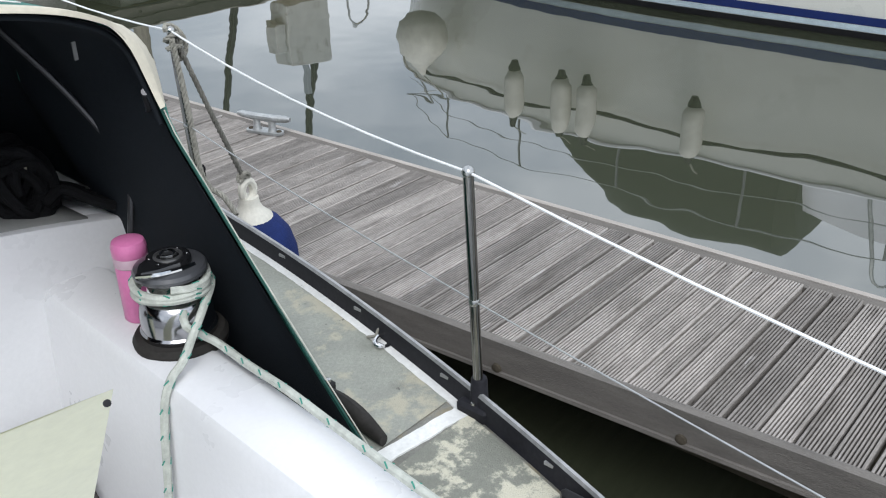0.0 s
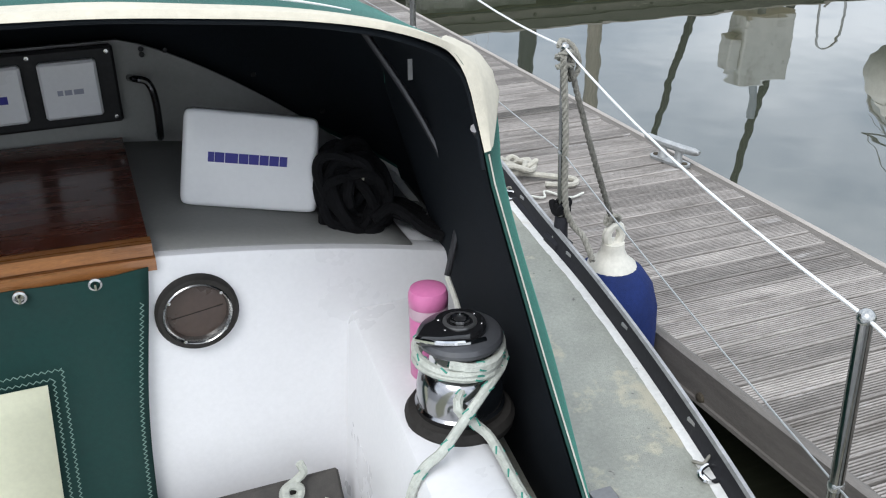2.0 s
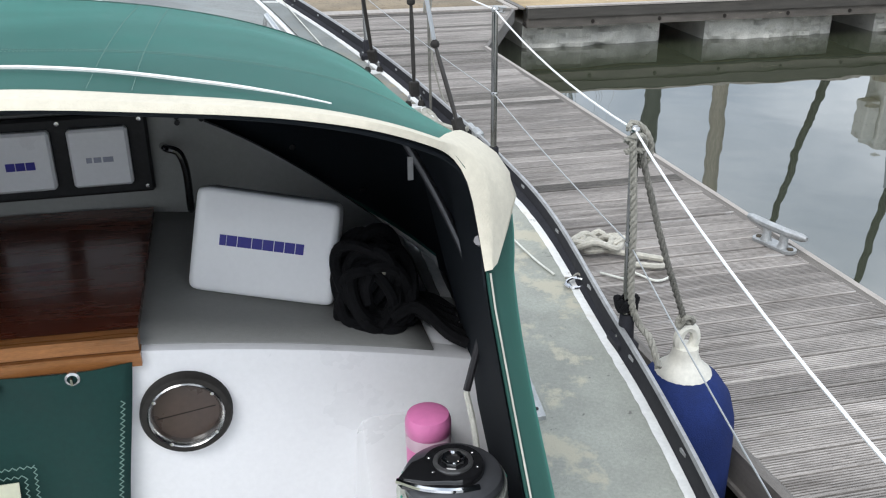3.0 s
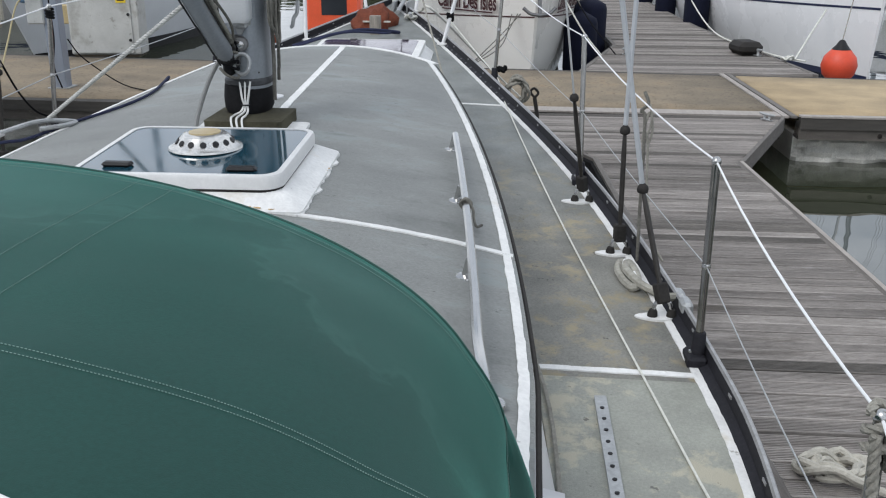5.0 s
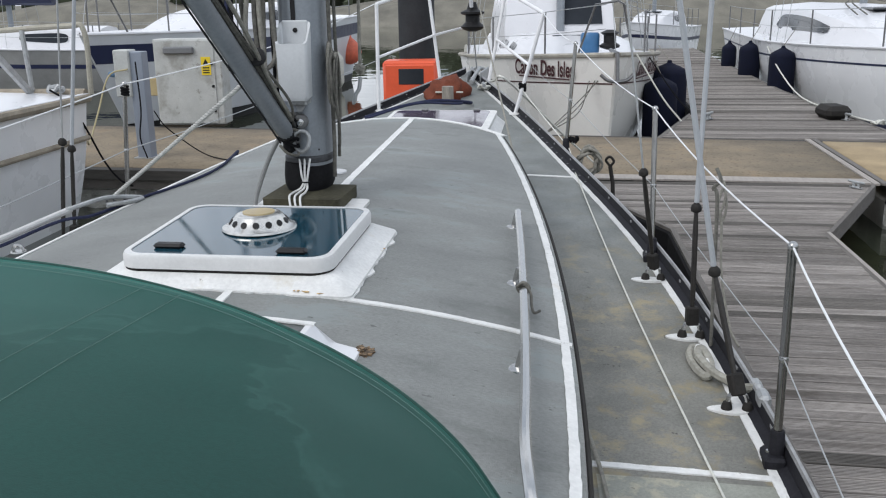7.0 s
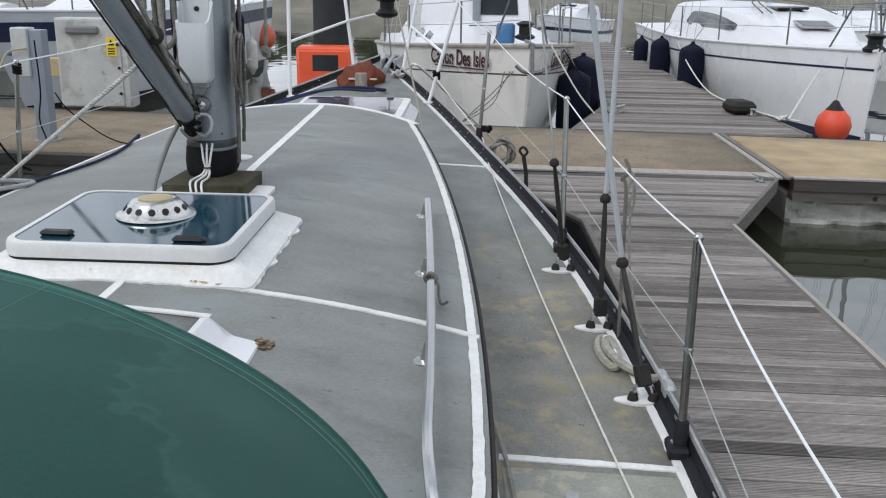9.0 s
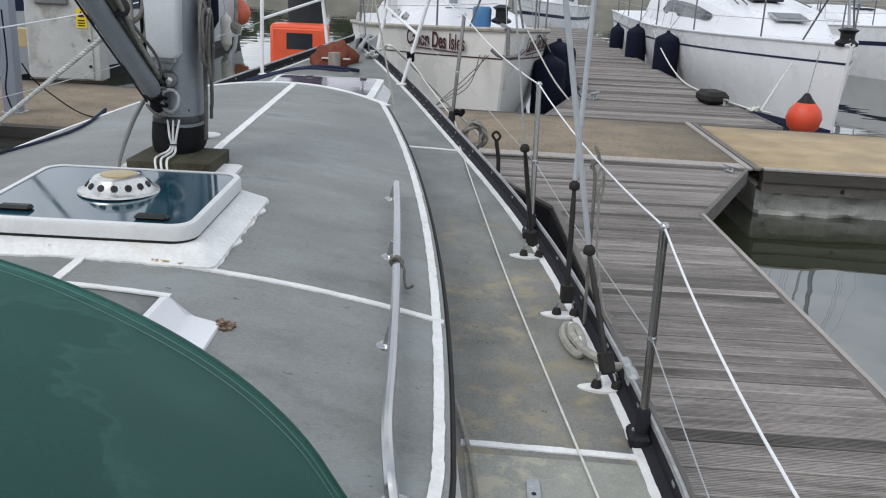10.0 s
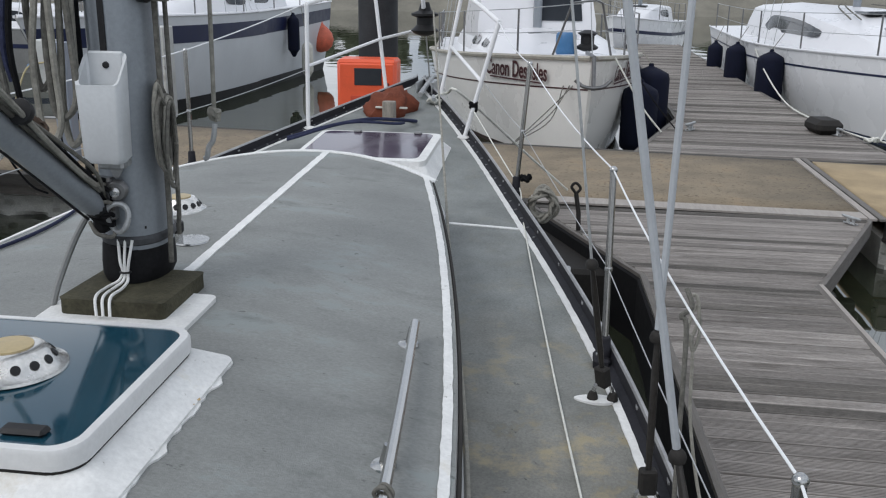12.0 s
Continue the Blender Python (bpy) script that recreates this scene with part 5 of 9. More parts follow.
def build_instruments():
    p = thing("instrument_panel", (0.28, 2.41, 1.36), "black instrument panel with two white display covers", "instrument panel")
    part("backing", Shape().box((0.02, 2.389, 1.272), (0.480, 2.413, 1.460), bevel=0.006), BLACK, p, "black backing board")
    for k, (xa, xb) in enumerate(((0.135, 0.272), (0.308, 0.437))):
        cov = part("display_cover", Shape().box((xa, 2.366, 1.300), (xb, 2.392, 1.435), bevel=0.006), WHITE, p, "white plastic display cover")
        c = (xa + xb) / 2
        if k == 0:
            for x0 in (-0.030, -0.009, 0.012):
                part("mark_bar", Shape().box((c + x0, 2.3645, 1.352), (c + x0 + 0.019, 2.3665, 1.370)), INK_BLUE, cov, "blue printed bar")
        else:
            for x0, w in ((-0.03, 0.012), (-0.014, 0.016), (0.006, 0.022)):
                part("mark_bar", Shape().box((c + x0, 2.3645, 1.358), (c + x0 + w, 2.3665, 1.370)), surface("worn_print", (0.30, 0.31, 0.38), 0.5), cov, "worn grey printed bar")
    for x, z in ((0.06, 1.447), (0.464, 1.447), (0.464, 1.287), (0.29, 1.447)):
        part("screw", Shape().lathe([(0.006, 0), (0.005, 0.004), (0.001, 0.0045)], Matrix.Translation((x, 2.390, z)) @ pose(0, 0, 0, 90, 0, 0), 10), STEEL, p)
    h = Shape().tube(curve([(0.508, 2.40, 1.375), (0.520, 2.345, 1.385), (0.545, 2.335, 1.375), (0.556, 2.335, 1.33), (0.556, 2.345, 1.24), (0.556, 2.40, 1.225)], 6), 0.009, 10)
    whole("grab_handle", h, surface("black_gloss_tube", (0.03, 0.03, 0.032), 0.18, 0.6, vary=0.1, coat=0.5), "black tubular grab handle beside the instruments", "handle")
    for k, (x, z) in enumerate(((0.545, 1.438), (0.545, 1.424), (0.60, 1.43), (0.80, 1.36), (0.95, 1.27))):
        whole("bolt_head", Shape().lathe([(0.007, 0), (0.006, 0.005), (0.001, 0.006)], Matrix.Translation((x, 2.414 - 0.27 * max(0, (x - 0.55) / 0.57) ** 2, z)) @ pose(0, 0, 0, 90, 0, 0), 8), BLACK, "small dark bolt head on the grey upstand", "bolt", "upstand bolts")


def build_rope_heap():
    rnd = random.Random(11)
    h = thing("black_rope_coil", (0.93, 1.89, 1.15), "heap of black rope coiled on the grey shelf", "rope")
    for k in range(16):
        c = (0.918 + rnd.uniform(-0.030, 0.035), 1.885 + rnd.uniform(-0.03, 0.04), 1.205 + rnd.uniform(-0.025, 0.025))
        R, tilt = rnd.uniform(0.038, 0.066), rnd.uniform(-0.6, 0.6)
        pts = [(c[0] + R * math.cos(2 * math.pi * i / 12 + k), c[1] + 0.35 * R * math.sin(2 * math.pi * i / 12 + k) + 0.02 * math.cos(i + k), max(c[2] + 1.25 * R * math.sin(2 * math.pi * i / 12 + k + tilt), 1.142)) for i in range(15)]
        part("coil", Shape().tube(curve(pts, 3), 0.0115, 7), ROPE_BLACK, h)
    for k in range(6):
        y = 1.80 + 0.028 * k
        pts = [(0.93, y + 0.02, 1.17 + 0.02 * (k % 3)), (0.98, y + rnd.uniform(-0.02, 0.02), 1.165 + rnd.uniform(0, 0.03)), (1.03, y - 0.03, 1.145 + rnd.uniform(0, 0.02)), (1.065, y - 0.05, 1.135)]
        part("rope_end", Shape().tube(curve(pts, 5), 0.0125, 7), ROPE_BLACK, h)
    part("whipping", Shape().box((-0.010, -0.006, -0.013), (0.010, 0.006, 0.013), pose(0.928, 1.868, 1.246, 0, 25, 20), bevel=0.003), CREAM_TRIM, h, "tan whipped end")


def build_board():
    b = thing("wash_board", (0.66, 1.62, 0.52), "dark weathered board leaning in the cockpit corner", "board")
    m = Matrix.Translation((0.777, 1.660, 0.668)) @ pose(0, 0, 0, 52, 0, 0)
    part("panel", Shape().box((-0.42, -0.215, -0.016), (0.0, 0.0, 0.0), m, bevel=0.006), BROWN_BOARD, b)
    kn = lambda x, y, z: m @ Vector((x, y, z))
    part("lanyard", Shape().tube(curve([kn(-0.118, -0.135, 0.006), kn(-0.118, -0.07, 0.010), kn(-0.130, -0.03, 0.014), kn(-0.115, -0.012, 0.026), kn(-0.092, -0.022, 0.018), kn(-0.098, -0.040, 0.012), kn(-0.122, -0.038, 0.026), kn(-0.125, -0.018, 0.030), kn(-0.098, -0.004, 0.020), kn(-0.080, 0.010, 0.03), kn(-0.086, 0.03, 0.04)], 5), 0.0095, 7), ROPE_SHEET, b, "knotted pale lanyard")
    part("lanyard_end", Shape().tube(curve([kn(-0.035, -0.06, 0.010), kn(-0.055, -0.09, 0.012), kn(-0.085, -0.13, 0.008)], 4), 0.0095, 7), ROPE_SHEET, b, "pale lanyard end")


def build_cushion():
    """A stiff cover stood up in the cockpit, one pointed corner upwards."""
    c = thing("cockpit_cover", (0.1, 0.45, 0.51), "stiff cream vinyl cover folded to a point, standing in the cockpit", "cover")
    tip, left = Vector((0.290, 0.380, 1.650)), Vector((-0.10, 0.455, 1.650))
    low_r, low_l = Vector((0.47, 1.20, 0.515)), Vector((0.02, 1.27, 0.515))
    rows = []
    for side in (0.0, 1.0):
        grid_ = []
        for v in spaced(0, 1, 14):
            row = []
            for u in spaced(0, 1, 12):
                p = left.lerp(tip, u).lerp(low_l.lerp(low_r, u), v)
                puff = 0.028 * math.sin(math.pi * u) ** 0.5 * min(1, 0.1 + 2.5 * v) * (1 - 0.3 * v)
                p += Vector((0.1, -0.9, 0.35)).normalized() * (puff if side else -puff)
                row.append(p)
            grid_.append(row)
        rows.append(grid_)
    part("shell", Shape().grid(rows[1]).grid(rows[0]), CREAM, c, smooth=50)
    part("eyelet", Shape().lathe([(0.0028, 0), (0.0028, 0.002), (0.001, 0.002)], Matrix.Translation(tip + Vector((-0.010, -0.006, -0.004))) @ pose(0, 0, 0, 60, 0, 0), 10), BLACK, c, "dark eyelet")


build_winch()
build_sheet()
build_flask()
build_porthole()
build_hatch_board()
build_canvas()
build_plotter_cover()
build_instruments()
build_rope_heap()
build_board()
build_cushion()


# ---- deck gear ----
def stanchion(x, y, top, lean=(0, 0), label="polished stainless guardrail stanchion in a black base at the toe rail"):
    z = sheer(y)
    s = thing("stanchion", (x, y, z), label, "stanchion", "guardrail stanchions")
    foot, head = Vector((x, y, z + 0.03)), Vector((x + lean[0], y + lean[1], top))
    part("tube", Shape().tube([foot, foot.lerp(head, 0.98), head], lambda t: 0.0114 if t < 0.9 else 0.0104, 12), POST_STEEL, s)
    mid = foot.lerp(head, 0.47)
    part("lower_eye", Shape().lathe([(0.0116, -0.008), (0.0132, -0.004), (0.0132, 0.004), (0.0116, 0.008)], Matrix.Translation(mid), 12), STEEL, s)
    part("cap", Shape().ball(head, 0.0135, 10), STEEL, s, "rounded cap")
    part("socket", Shape().lathe([(0.024, 0), (0.022, 0.01), (0.019, 0.075), (0.016, 0.08)], Matrix.Translation((x, y, z + 0.015)), 14), BLACK_RAIL, s, "black socket")
    part("foot_bracket", Shape().box((x - 0.035, y - 0.045, z - 0.02), (x + 0.022, y + 0.045, z + 0.03), bevel=0.008), BLACK_RAIL, s, "black foot bracket")
    part("bracket_bolt", Shape().lathe([(0.008, 0), (0.007, 0.006), (0.002, 0.007)], Matrix.Translation((x - 0.02, y, z + 0.03)), 8), STEEL, s)
    return head, mid


STB = [(1.404, 0.910, 1.331, (-0.037, 0.0)), (1.617, 2.215, 1.383, (-0.019, 0.0)), (1.612, 3.425, 1.475, (-0.003, 0.0)), (1.385, 4.95, 1.625, (-0.002, 0.12)), (0.985, 6.68, 1.82, (0.045, 0.03))]
heads, mids = [], []
for x, y, top, lean in STB:
    a, b = stanchion(x, y, top, lean)
    heads.append(a)
    mids.append(b)
pheads, pmids = [], []
for x, y, top, lean in ((-1.46, 3.425, 1.475, (0, 0)), (-1.235, 5.45, 1.703, (0.05, 0)), (-0.83, 6.90, 1.83, (0, 0))):
    a, b = stanchion(x, y, top, lean)
    pheads.append(a)
    pmids.append(b)

PULPIT = [Vector((0.80, 7.62, 1.98)), Vector((-0.42, 7.78, 2.06))]


def wire(name, pts, r, material, label, category="guard wire", group="guard wires", sag=0.01):
    out = []
    for a, b in zip(pts, pts[1:]):
        for k in range(8):
            t = k / 8
            p = Vector(a).lerp(Vector(b), t)
            p.z -= sag * 4 * t * (1 - t)
            out.append(p)
    out.append(Vector(pts[-1]))
    return whole(name, Shape().tube(out, r, 6), material, label, category, group)


WIRE_WHITE = surface("white_plastic_wire_cover", (0.78, 0.79, 0.79), 0.4, vary=0.04, scale=20)
WIRE_GREY = surface("grey_steel_wire", (0.42, 0.43, 0.43), 0.4, 0.6, vary=0.1, scale=40)
wire("guard_wire", [(1.05, -1.2, 1.27)] + heads + [PULPIT[0]], 0.0029, WIRE_WHITE, "white plastic-covered upper guard wire between stanchions", sag=0.03)
wire("guard_wire", [(1.10, -1.2, 0.97)] + mids + [(0.72, 7.66, 1.62)], 0.0018, WIRE_GREY, "thin steel lower guard wire between stanchions")
wire("guard_wire", [(-1.2, 1.0, 1.33)] + pheads + [PULPIT[1]], 0.0034, WIRE_WHITE, "white plastic-covered upper guard wire between stanchions")
wire("guard_wire", [(-1.2, 1.0, 1.05)] + pmids + [(-0.42, 7.78, 1.66)], 0.0026, WIRE_GREY, "thin steel lower guard wire between stanchions")


def build_fender():
    x, y = 1.768, 2.165
    f = thing("fender", (x, y, 0.3), "blue cloth-covered fender with a white eye on the hull side", "fender")
    at = Matrix.Translation((x, y, 0))
    part("body", Shape().lathe([(0.03, -0.12), (0.10, -0.09), (0.145, 0.0), (0.150, 0.15), (0.150, 0.52), (0.146, 0.60), (0.128, 0.665), (0.095, 0.712), (0.058, 0.735)], at, 32), FENDER_BLUE, f, "blue cloth cover", smooth=60)
    part("collar", Shape().lathe([(0.078, 0.716), (0.072, 0.732), (0.048, 0.752), (0.036, 0.775), (0.033, 0.80)], at, 22), FENDER_WHITE, f, "worn white collar")
    eye = Shape().tube([(x + 0.024 * math.cos(a), y, 0.822 + 0.034 * math.sin(a)) for a in (2 * math.pi * k / 16 for k in range(17))], 0.0145, 8)
    part("eye", eye, FENDER_WHITE, f, "worn white eye")
    knot = Shape().tube(coil((x - 0.01, y, 0.845), 0.022, 2.2, 0.007, 0.03, 5), 0.007, 6)
    part("knot", knot, ROPE_GREY, f, "grey knot")
    head = heads[1]
    laid_rope("fender_line", curve([(x - 0.01, y, 0.87), (1.67, 2.16, 1.10), head + Vector((0.015, -0.01, -0.05)), head + Vector((0.0, 0.0, 0.01))], 6), 0.0085, ROPE_OLD, "dark grey three-strand line holding the fender to the stanchion", group="fender lines")
    turns = [(-0.018, 0.0, 0.004), (0.0, 0.018, 0.014), (0.022, 0.004, 0.004), (0.040, -0.004, -0.030), (0.044, 0.0, -0.066), (0.028, 0.006, -0.092), (0.012, 0.0, -0.070), (0.022, -0.012, -0.030), (0.006, -0.020, -0.008), (-0.018, -0.008, -0.018), (-0.012, 0.016, -0.030), (0.014, 0.016, -0.040), (0.020, -0.012, -0.048), (-0.008, -0.018, -0.044), (-0.018, 0.004, -0.052)]
    laid_rope("stanchion_lashing", curve([head + Vector(q) for q in turns], 5), 0.008, ROPE_GREY, "grey knotted lashing with a loop at the stanchion top", pitch=0.045)
    laid_rope("fender_line", curve([head + Vector((-0.012, -0.018, -0.02)), (1.603, 2.193, 1.15), (1.612, 2.19, 0.95), (1.640, 2.19, 0.87), (1.650, 2.14, 0.85), (1.650, 2.08, 0.80)], 6), 0.0095, ROPE_GREY, "grey three-strand line down the stanchion", group="fender lines")
    rope("black_lashing", coil((1.615, 2.215, 0.885), 0.030, 3.2, 0.01, 0.035, 9), 0.009, ROPE_BLACK, "black knotted strap round the stanchion foot", smooth_line=False)


build_fender()
a_, b_ = heads[2], heads[3]
hang = a_.lerp(b_, 0.42)
rope("hanging_fender_line", [hang + Vector((0.0, 0.012, 0.006)), hang + Vector((0.012, -0.008, -0.03)), hang + Vector((-0.008, 0.008, -0.06)), hang + Vector((0.006, 0.0, -0.10)), hang + Vector((0.012, 0.0, -0.45)), hang + Vector((0.02, 0.0, -0.80))], 0.006, ROPE_OLD, "grey fender line hitched to the guard wire", group="fender lines")


def build_shackle(x, y, name="snap_shackle", label="stainless snap shackle tied at the toe rail"):
    z = deck_z(x, y)
    s = thing(name, (x, y, z), label, "shackle", "deck shackles")
    part("bow", Shape().tube([(x + 0.02 * math.cos(a) * 1.5, y + 0.016 * math.sin(a), z + 0.014 + 0.008 * math.sin(a)) for a in (2 * math.pi * k / 14 for k in range(15))], 0.0055, 7), CHROME, s)
    part("pin", Shape().tube([(x - 0.02, y - 0.018, z + 0.012), (x - 0.02, y + 0.018, z + 0.012)], 0.005, 7), CHROME, s)
    part("swivel", Shape().ball((x + 0.035, y + 0.012, z + 0.022), 0.011, 8), CHROME, s)
    part("lanyard", Shape().tube(curve([(x + 0.03, y + 0.01, z + 0.02), (x + 0.020, y + 0.035, z + 0.026), (x - 0.004, y + 0.026, z + 0.020), (x - 0.012, y + 0.05, z + 0.010)], 4), 0.004, 5), ROPE_GREY, s)


build_shackle(1.452, 1.255)
build_shackle(1.60, 2.53, label="stainless shackle and chain link at the toe rail")


def build_genoa_track():
    t = thing("genoa_track", (1.30, 2.2, 0.80), "alloy genoa sheet track with holes on the side deck", "track")
    s, h = Shape(), Shape()
    path = lambda y: 1.31 if y > 2.2 else 1.31 - 0.085 * (2.2 - y)
    ys = spaced(1.95, 3.19, 20)
    s.loft([[(path(y) - 0.016, y, deck_z(path(y), y) + 0.001), (path(y) + 0.016, y, deck_z(path(y), y) + 0.001), (path(y) + 0.016, y, deck_z(path(y), y) + 0.014), (path(y) - 0.016, y, deck_z(path(y), y) + 0.014)] for y in ys])
    part("rail", s, GALV, t)
    y = 1.98
    while y < 3.17:
        h.lathe([(0.006, 0), (0.006, 0.0035), (0.003, 0.004)], Matrix.Translation((path(y), y, deck_z(path(y), y) + 0.0125)), 8)
        y += 0.05
    tagged(part("stop_hole", h, BLACK, t, "row of dark holes"), kind="stuff")
    c = thing("track_car", (1.21, 1.25, 0.75), "grey alloy sheet car on the deck track", "sheet car")
    part("slide", Shape().box((1.178, 1.215, 0.745), (1.233, 1.29, 0.768), bevel=0.004), DULL_STEEL, c)
    part("stop_block", Shape().box((1.206, 1.205, 0.742), (1.236, 1.235, 0.768), bevel=0.006), BLACK, c)
    part("pin", Shape().lathe([(0.008, 0), (0.007, 0.008), (0.002, 0.01)], Matrix.Translation((1.221, 1.22, 0.767)), 10), STEEL, c)


build_genoa_track()


def build_deck_bag():
    rings = []
    for k in range(9):
        t = k / 8
        y = lerp(1.22, 0.985, t)
        r = 0.022 * math.sin(math.pi * (0.12 + 0.76 * t)) + 0.008
        cx = 1.175 + 0.03 * (0.5 - t)
        rings.append([(cx + r * 0.75 * math.cos(a), y, deck_z(cx, y) + 0.004 + r * (0.9 + 0.9 * math.sin(a))) for a in (2 * math.pi * j / 12 for j in range(12))])
    whole("black_sheet_block", Shape().loft(rings), RUBBER, "black padded block cover beside the cockpit coaming", "block cover")
    g = thing("cam_fairlead", (1.25, 0.52, 0.70), "black plastic fairlead box bolted at the toe rail", "fairlead")
    part("body", Shape().box((1.20, 0.43, 0.690), (1.275, 0.60, 0.735), bevel=0.012), BLACK, g)
    part("cheek", Shape().box((1.205, 0.46, 0.73), (1.228, 0.59, 0.77), bevel=0.01), BLACK, g)
    part("cheek", Shape().box((1.245, 0.46, 0.73), (1.268, 0.59, 0.77), bevel=0.01), BLACK, g)


build_deck_bag()


def turnbuckle(x, y, top, wire_top, label):
    z = deck_z(x, y)
    s = thing("shroud_screw", (x, y, z), label, "rigging screw", "shrouds")
    pad = Shape().prism([(x - 0.014 + 0.062 * math.cos(a), y + (0.030 + 0.008 * math.cos(a)) * math.sin(a)) for a in (2 * math.pi * k / 24 for k in range(24))], z - 0.002, z + 0.006)
    part("pad", pad, WHITE_PAINT, s, "white painted pad")
    b = Vector((x + 0.01, y, z))
    for o in (-0.030, 0.030):
        part("chain_bolt", Shape().lathe([(0.017, 0), (0.016, 0.012), (0.011, 0.024), (0.004, 0.028)], Matrix.Translation(b + Vector((o, 0, 0.004))), 10), RUBBER, s, "black capped bolt")
    part("u_bolt", Shape().tube(curve([b + Vector((-0.030, 0, 0.02)), b + Vector((-0.022, 0, 0.05)), b + Vector((0, 0, 0.062)), b + Vector((0.022, 0, 0.05)), b + Vector((0.030, 0, 0.02))], 4), 0.0065, 8), STEEL, s)
    head = Vector(top)
    b2 = b + Vector((0, 0, 0.055))
    d = (head - b2)
    part("toggle", Shape().box((-0.021, -0.017, -0.006), (0.021, 0.017, 0.060), Matrix.Translation(b2) @ d.to_track_quat("Z", "Y").to_matrix().to_4x4(), bevel=0.005), RUBBER, s, "taped black toggle")
    part("barrel", Shape().tube([b2 + d * t for t in (0.12, 0.3, 0.55, 0.8, 0.96)], lambda t: 0.0095 if 0.15 < t < 0.9 else 0.007, 10), surface("dark_bronze", (0.052, 0.048, 0.044), 0.35, 0.7, vary=0.2), s, "dark bronze barrel")
    part("boot", Shape().lathe([(0.006, -0.016), (0.017, -0.010), (0.019, 0.0), (0.016, 0.010), (0.008, 0.018)], Matrix.Translation(head), 14), RUBBER, s, "black rubber ball boot")
    w = (Vector(wire_top) - head).normalized()
    part("shroud_wire", Shape().tube([head, head + w * 4.0], 0.0042, 6), WIRE_GREY, s, "steel shroud wire")
    if label.startswith("rigging screw with grey"):
        part("wire_cover", Shape().tube([head + w * 0.02, head + w * 3.9], 0.0085, 8), surface("pale_grey_plastic_tube", (0.40, 0.42, 0.44), 0.4, vary=0.06, scale=10), s, "pale grey plastic tube over the wire")


turnbuckle(1.366, 4.705, (1.318, 4.65, 1.43), (1.187, 4.706, 2.43), "rigging screw with bare wire shroud on a white deck pad")
turnbuckle(1.46, 4.18, (1.466, 4.20, 1.395), (1.489, 4.247, 2.395), "rigging screw with grey plastic tube on its shroud")
turnbuckle(1.542, 3.69, (1.483, 3.825, 1.285), (1.301, 3.802, 2.285), "rigging screw with grey plastic tube on the aft shroud")
turnbuckle(-1.20, 4.75, (-1.131, 4.75, 1.517), (-1.077, 4.75, 2.083), "rigging screw with bare wire shroud on a white deck pad")
turnbuckle(-1.23, 4.90, (-1.182, 4.90, 1.463), (-1.089, 4.90, 2.082), "rigging screw with grey plastic tube on its shroud")

PALE_ROPE = surface("pale_dirty_rope", (0.34, 0.33, 0.285), 0.9, vary=0.2, scale=30, bump=1.0, bump_scale=180)
rope("mooring_spring", [(x, y, deck_z(x, y) + h) for x, y, h in ((1.500, 3.94, 0.026), (1.498, 4.00, 0.028), (1.486, 4.062, 0.018), (1.462, 4.066, 0.016), (1.450, 4.01, 0.014), (1.460, 3.93, 0.013), (1.484, 3.872, 0.014), (1.503, 3.90, 0.022), (1.500, 3.96, 0.034), (1.486, 4.03, 0.034), (1.470, 3.98, 0.034), (1.484, 3.91, 0.036), (1.510, 3.868, 0.028), (1.548, 3.835, 0.022), (1.585, 3.79, 0.026), (1.612, 3.745, 0.05))], 0.0145, PALE_ROPE, "pale grey mooring rope with a spliced eye beside the toe rail")
whole("rope_thimble", Shape().tube(curve([(x, y, deck_z(x, y) + h) for x, y, h in ((1.476, 4.045, 0.036), (1.468, 4.0, 0.036), (1.478, 3.93, 0.037), (1.492, 3.915, 0.037), (1.496, 3.96, 0.037), (1.488, 4.03, 0.037), (1.476, 4.045, 0.036))], 4), 0.0065, 7), WHITE_PAINT, "white plastic thimble in the eye of the mooring rope", "thimble")
rope("jackline", [(0.655, 7.68, 1.45), (0.80, 7.26, 1.345), (0.93, 6.88, 1.255), (1.005, 6.66, 1.20), (1.03, 6.45, 1.135)] + [(x, y, deck_z(x, y) + 0.008) for x, y in ((1.055, 6.19), (1.165, 5.3), (1.292, 4.33), (1.455, 3.218), (1.525, 2.75), (1.56, 2.60))], 0.0035, ROPE_WHITE, "thin white control line running along the side deck")
rope("furling_line", [Vector((0.22, 8.90, 2.0)).lerp(Vector((XC + roof_half(5.1) + 0.03, 5.10, deck_z(0.955, 5.1) + 0.02)), k) for k in spaced(0, 1, 9)] + [(XC + roof_half(y) + 0.034, y, deck_z(1.0, y) + 0.014) for y in (4.9, 4.7, 4.45, 4.2, 3.95, 3.7)] + [(x, y, deck_z(x, y) + 0.012) for x, y in ((1.165, 3.197), (1.18, 2.7), (1.165, 2.2))], 0.006, ROPE_GREY, "grey furling line along the foot of the cabin side")


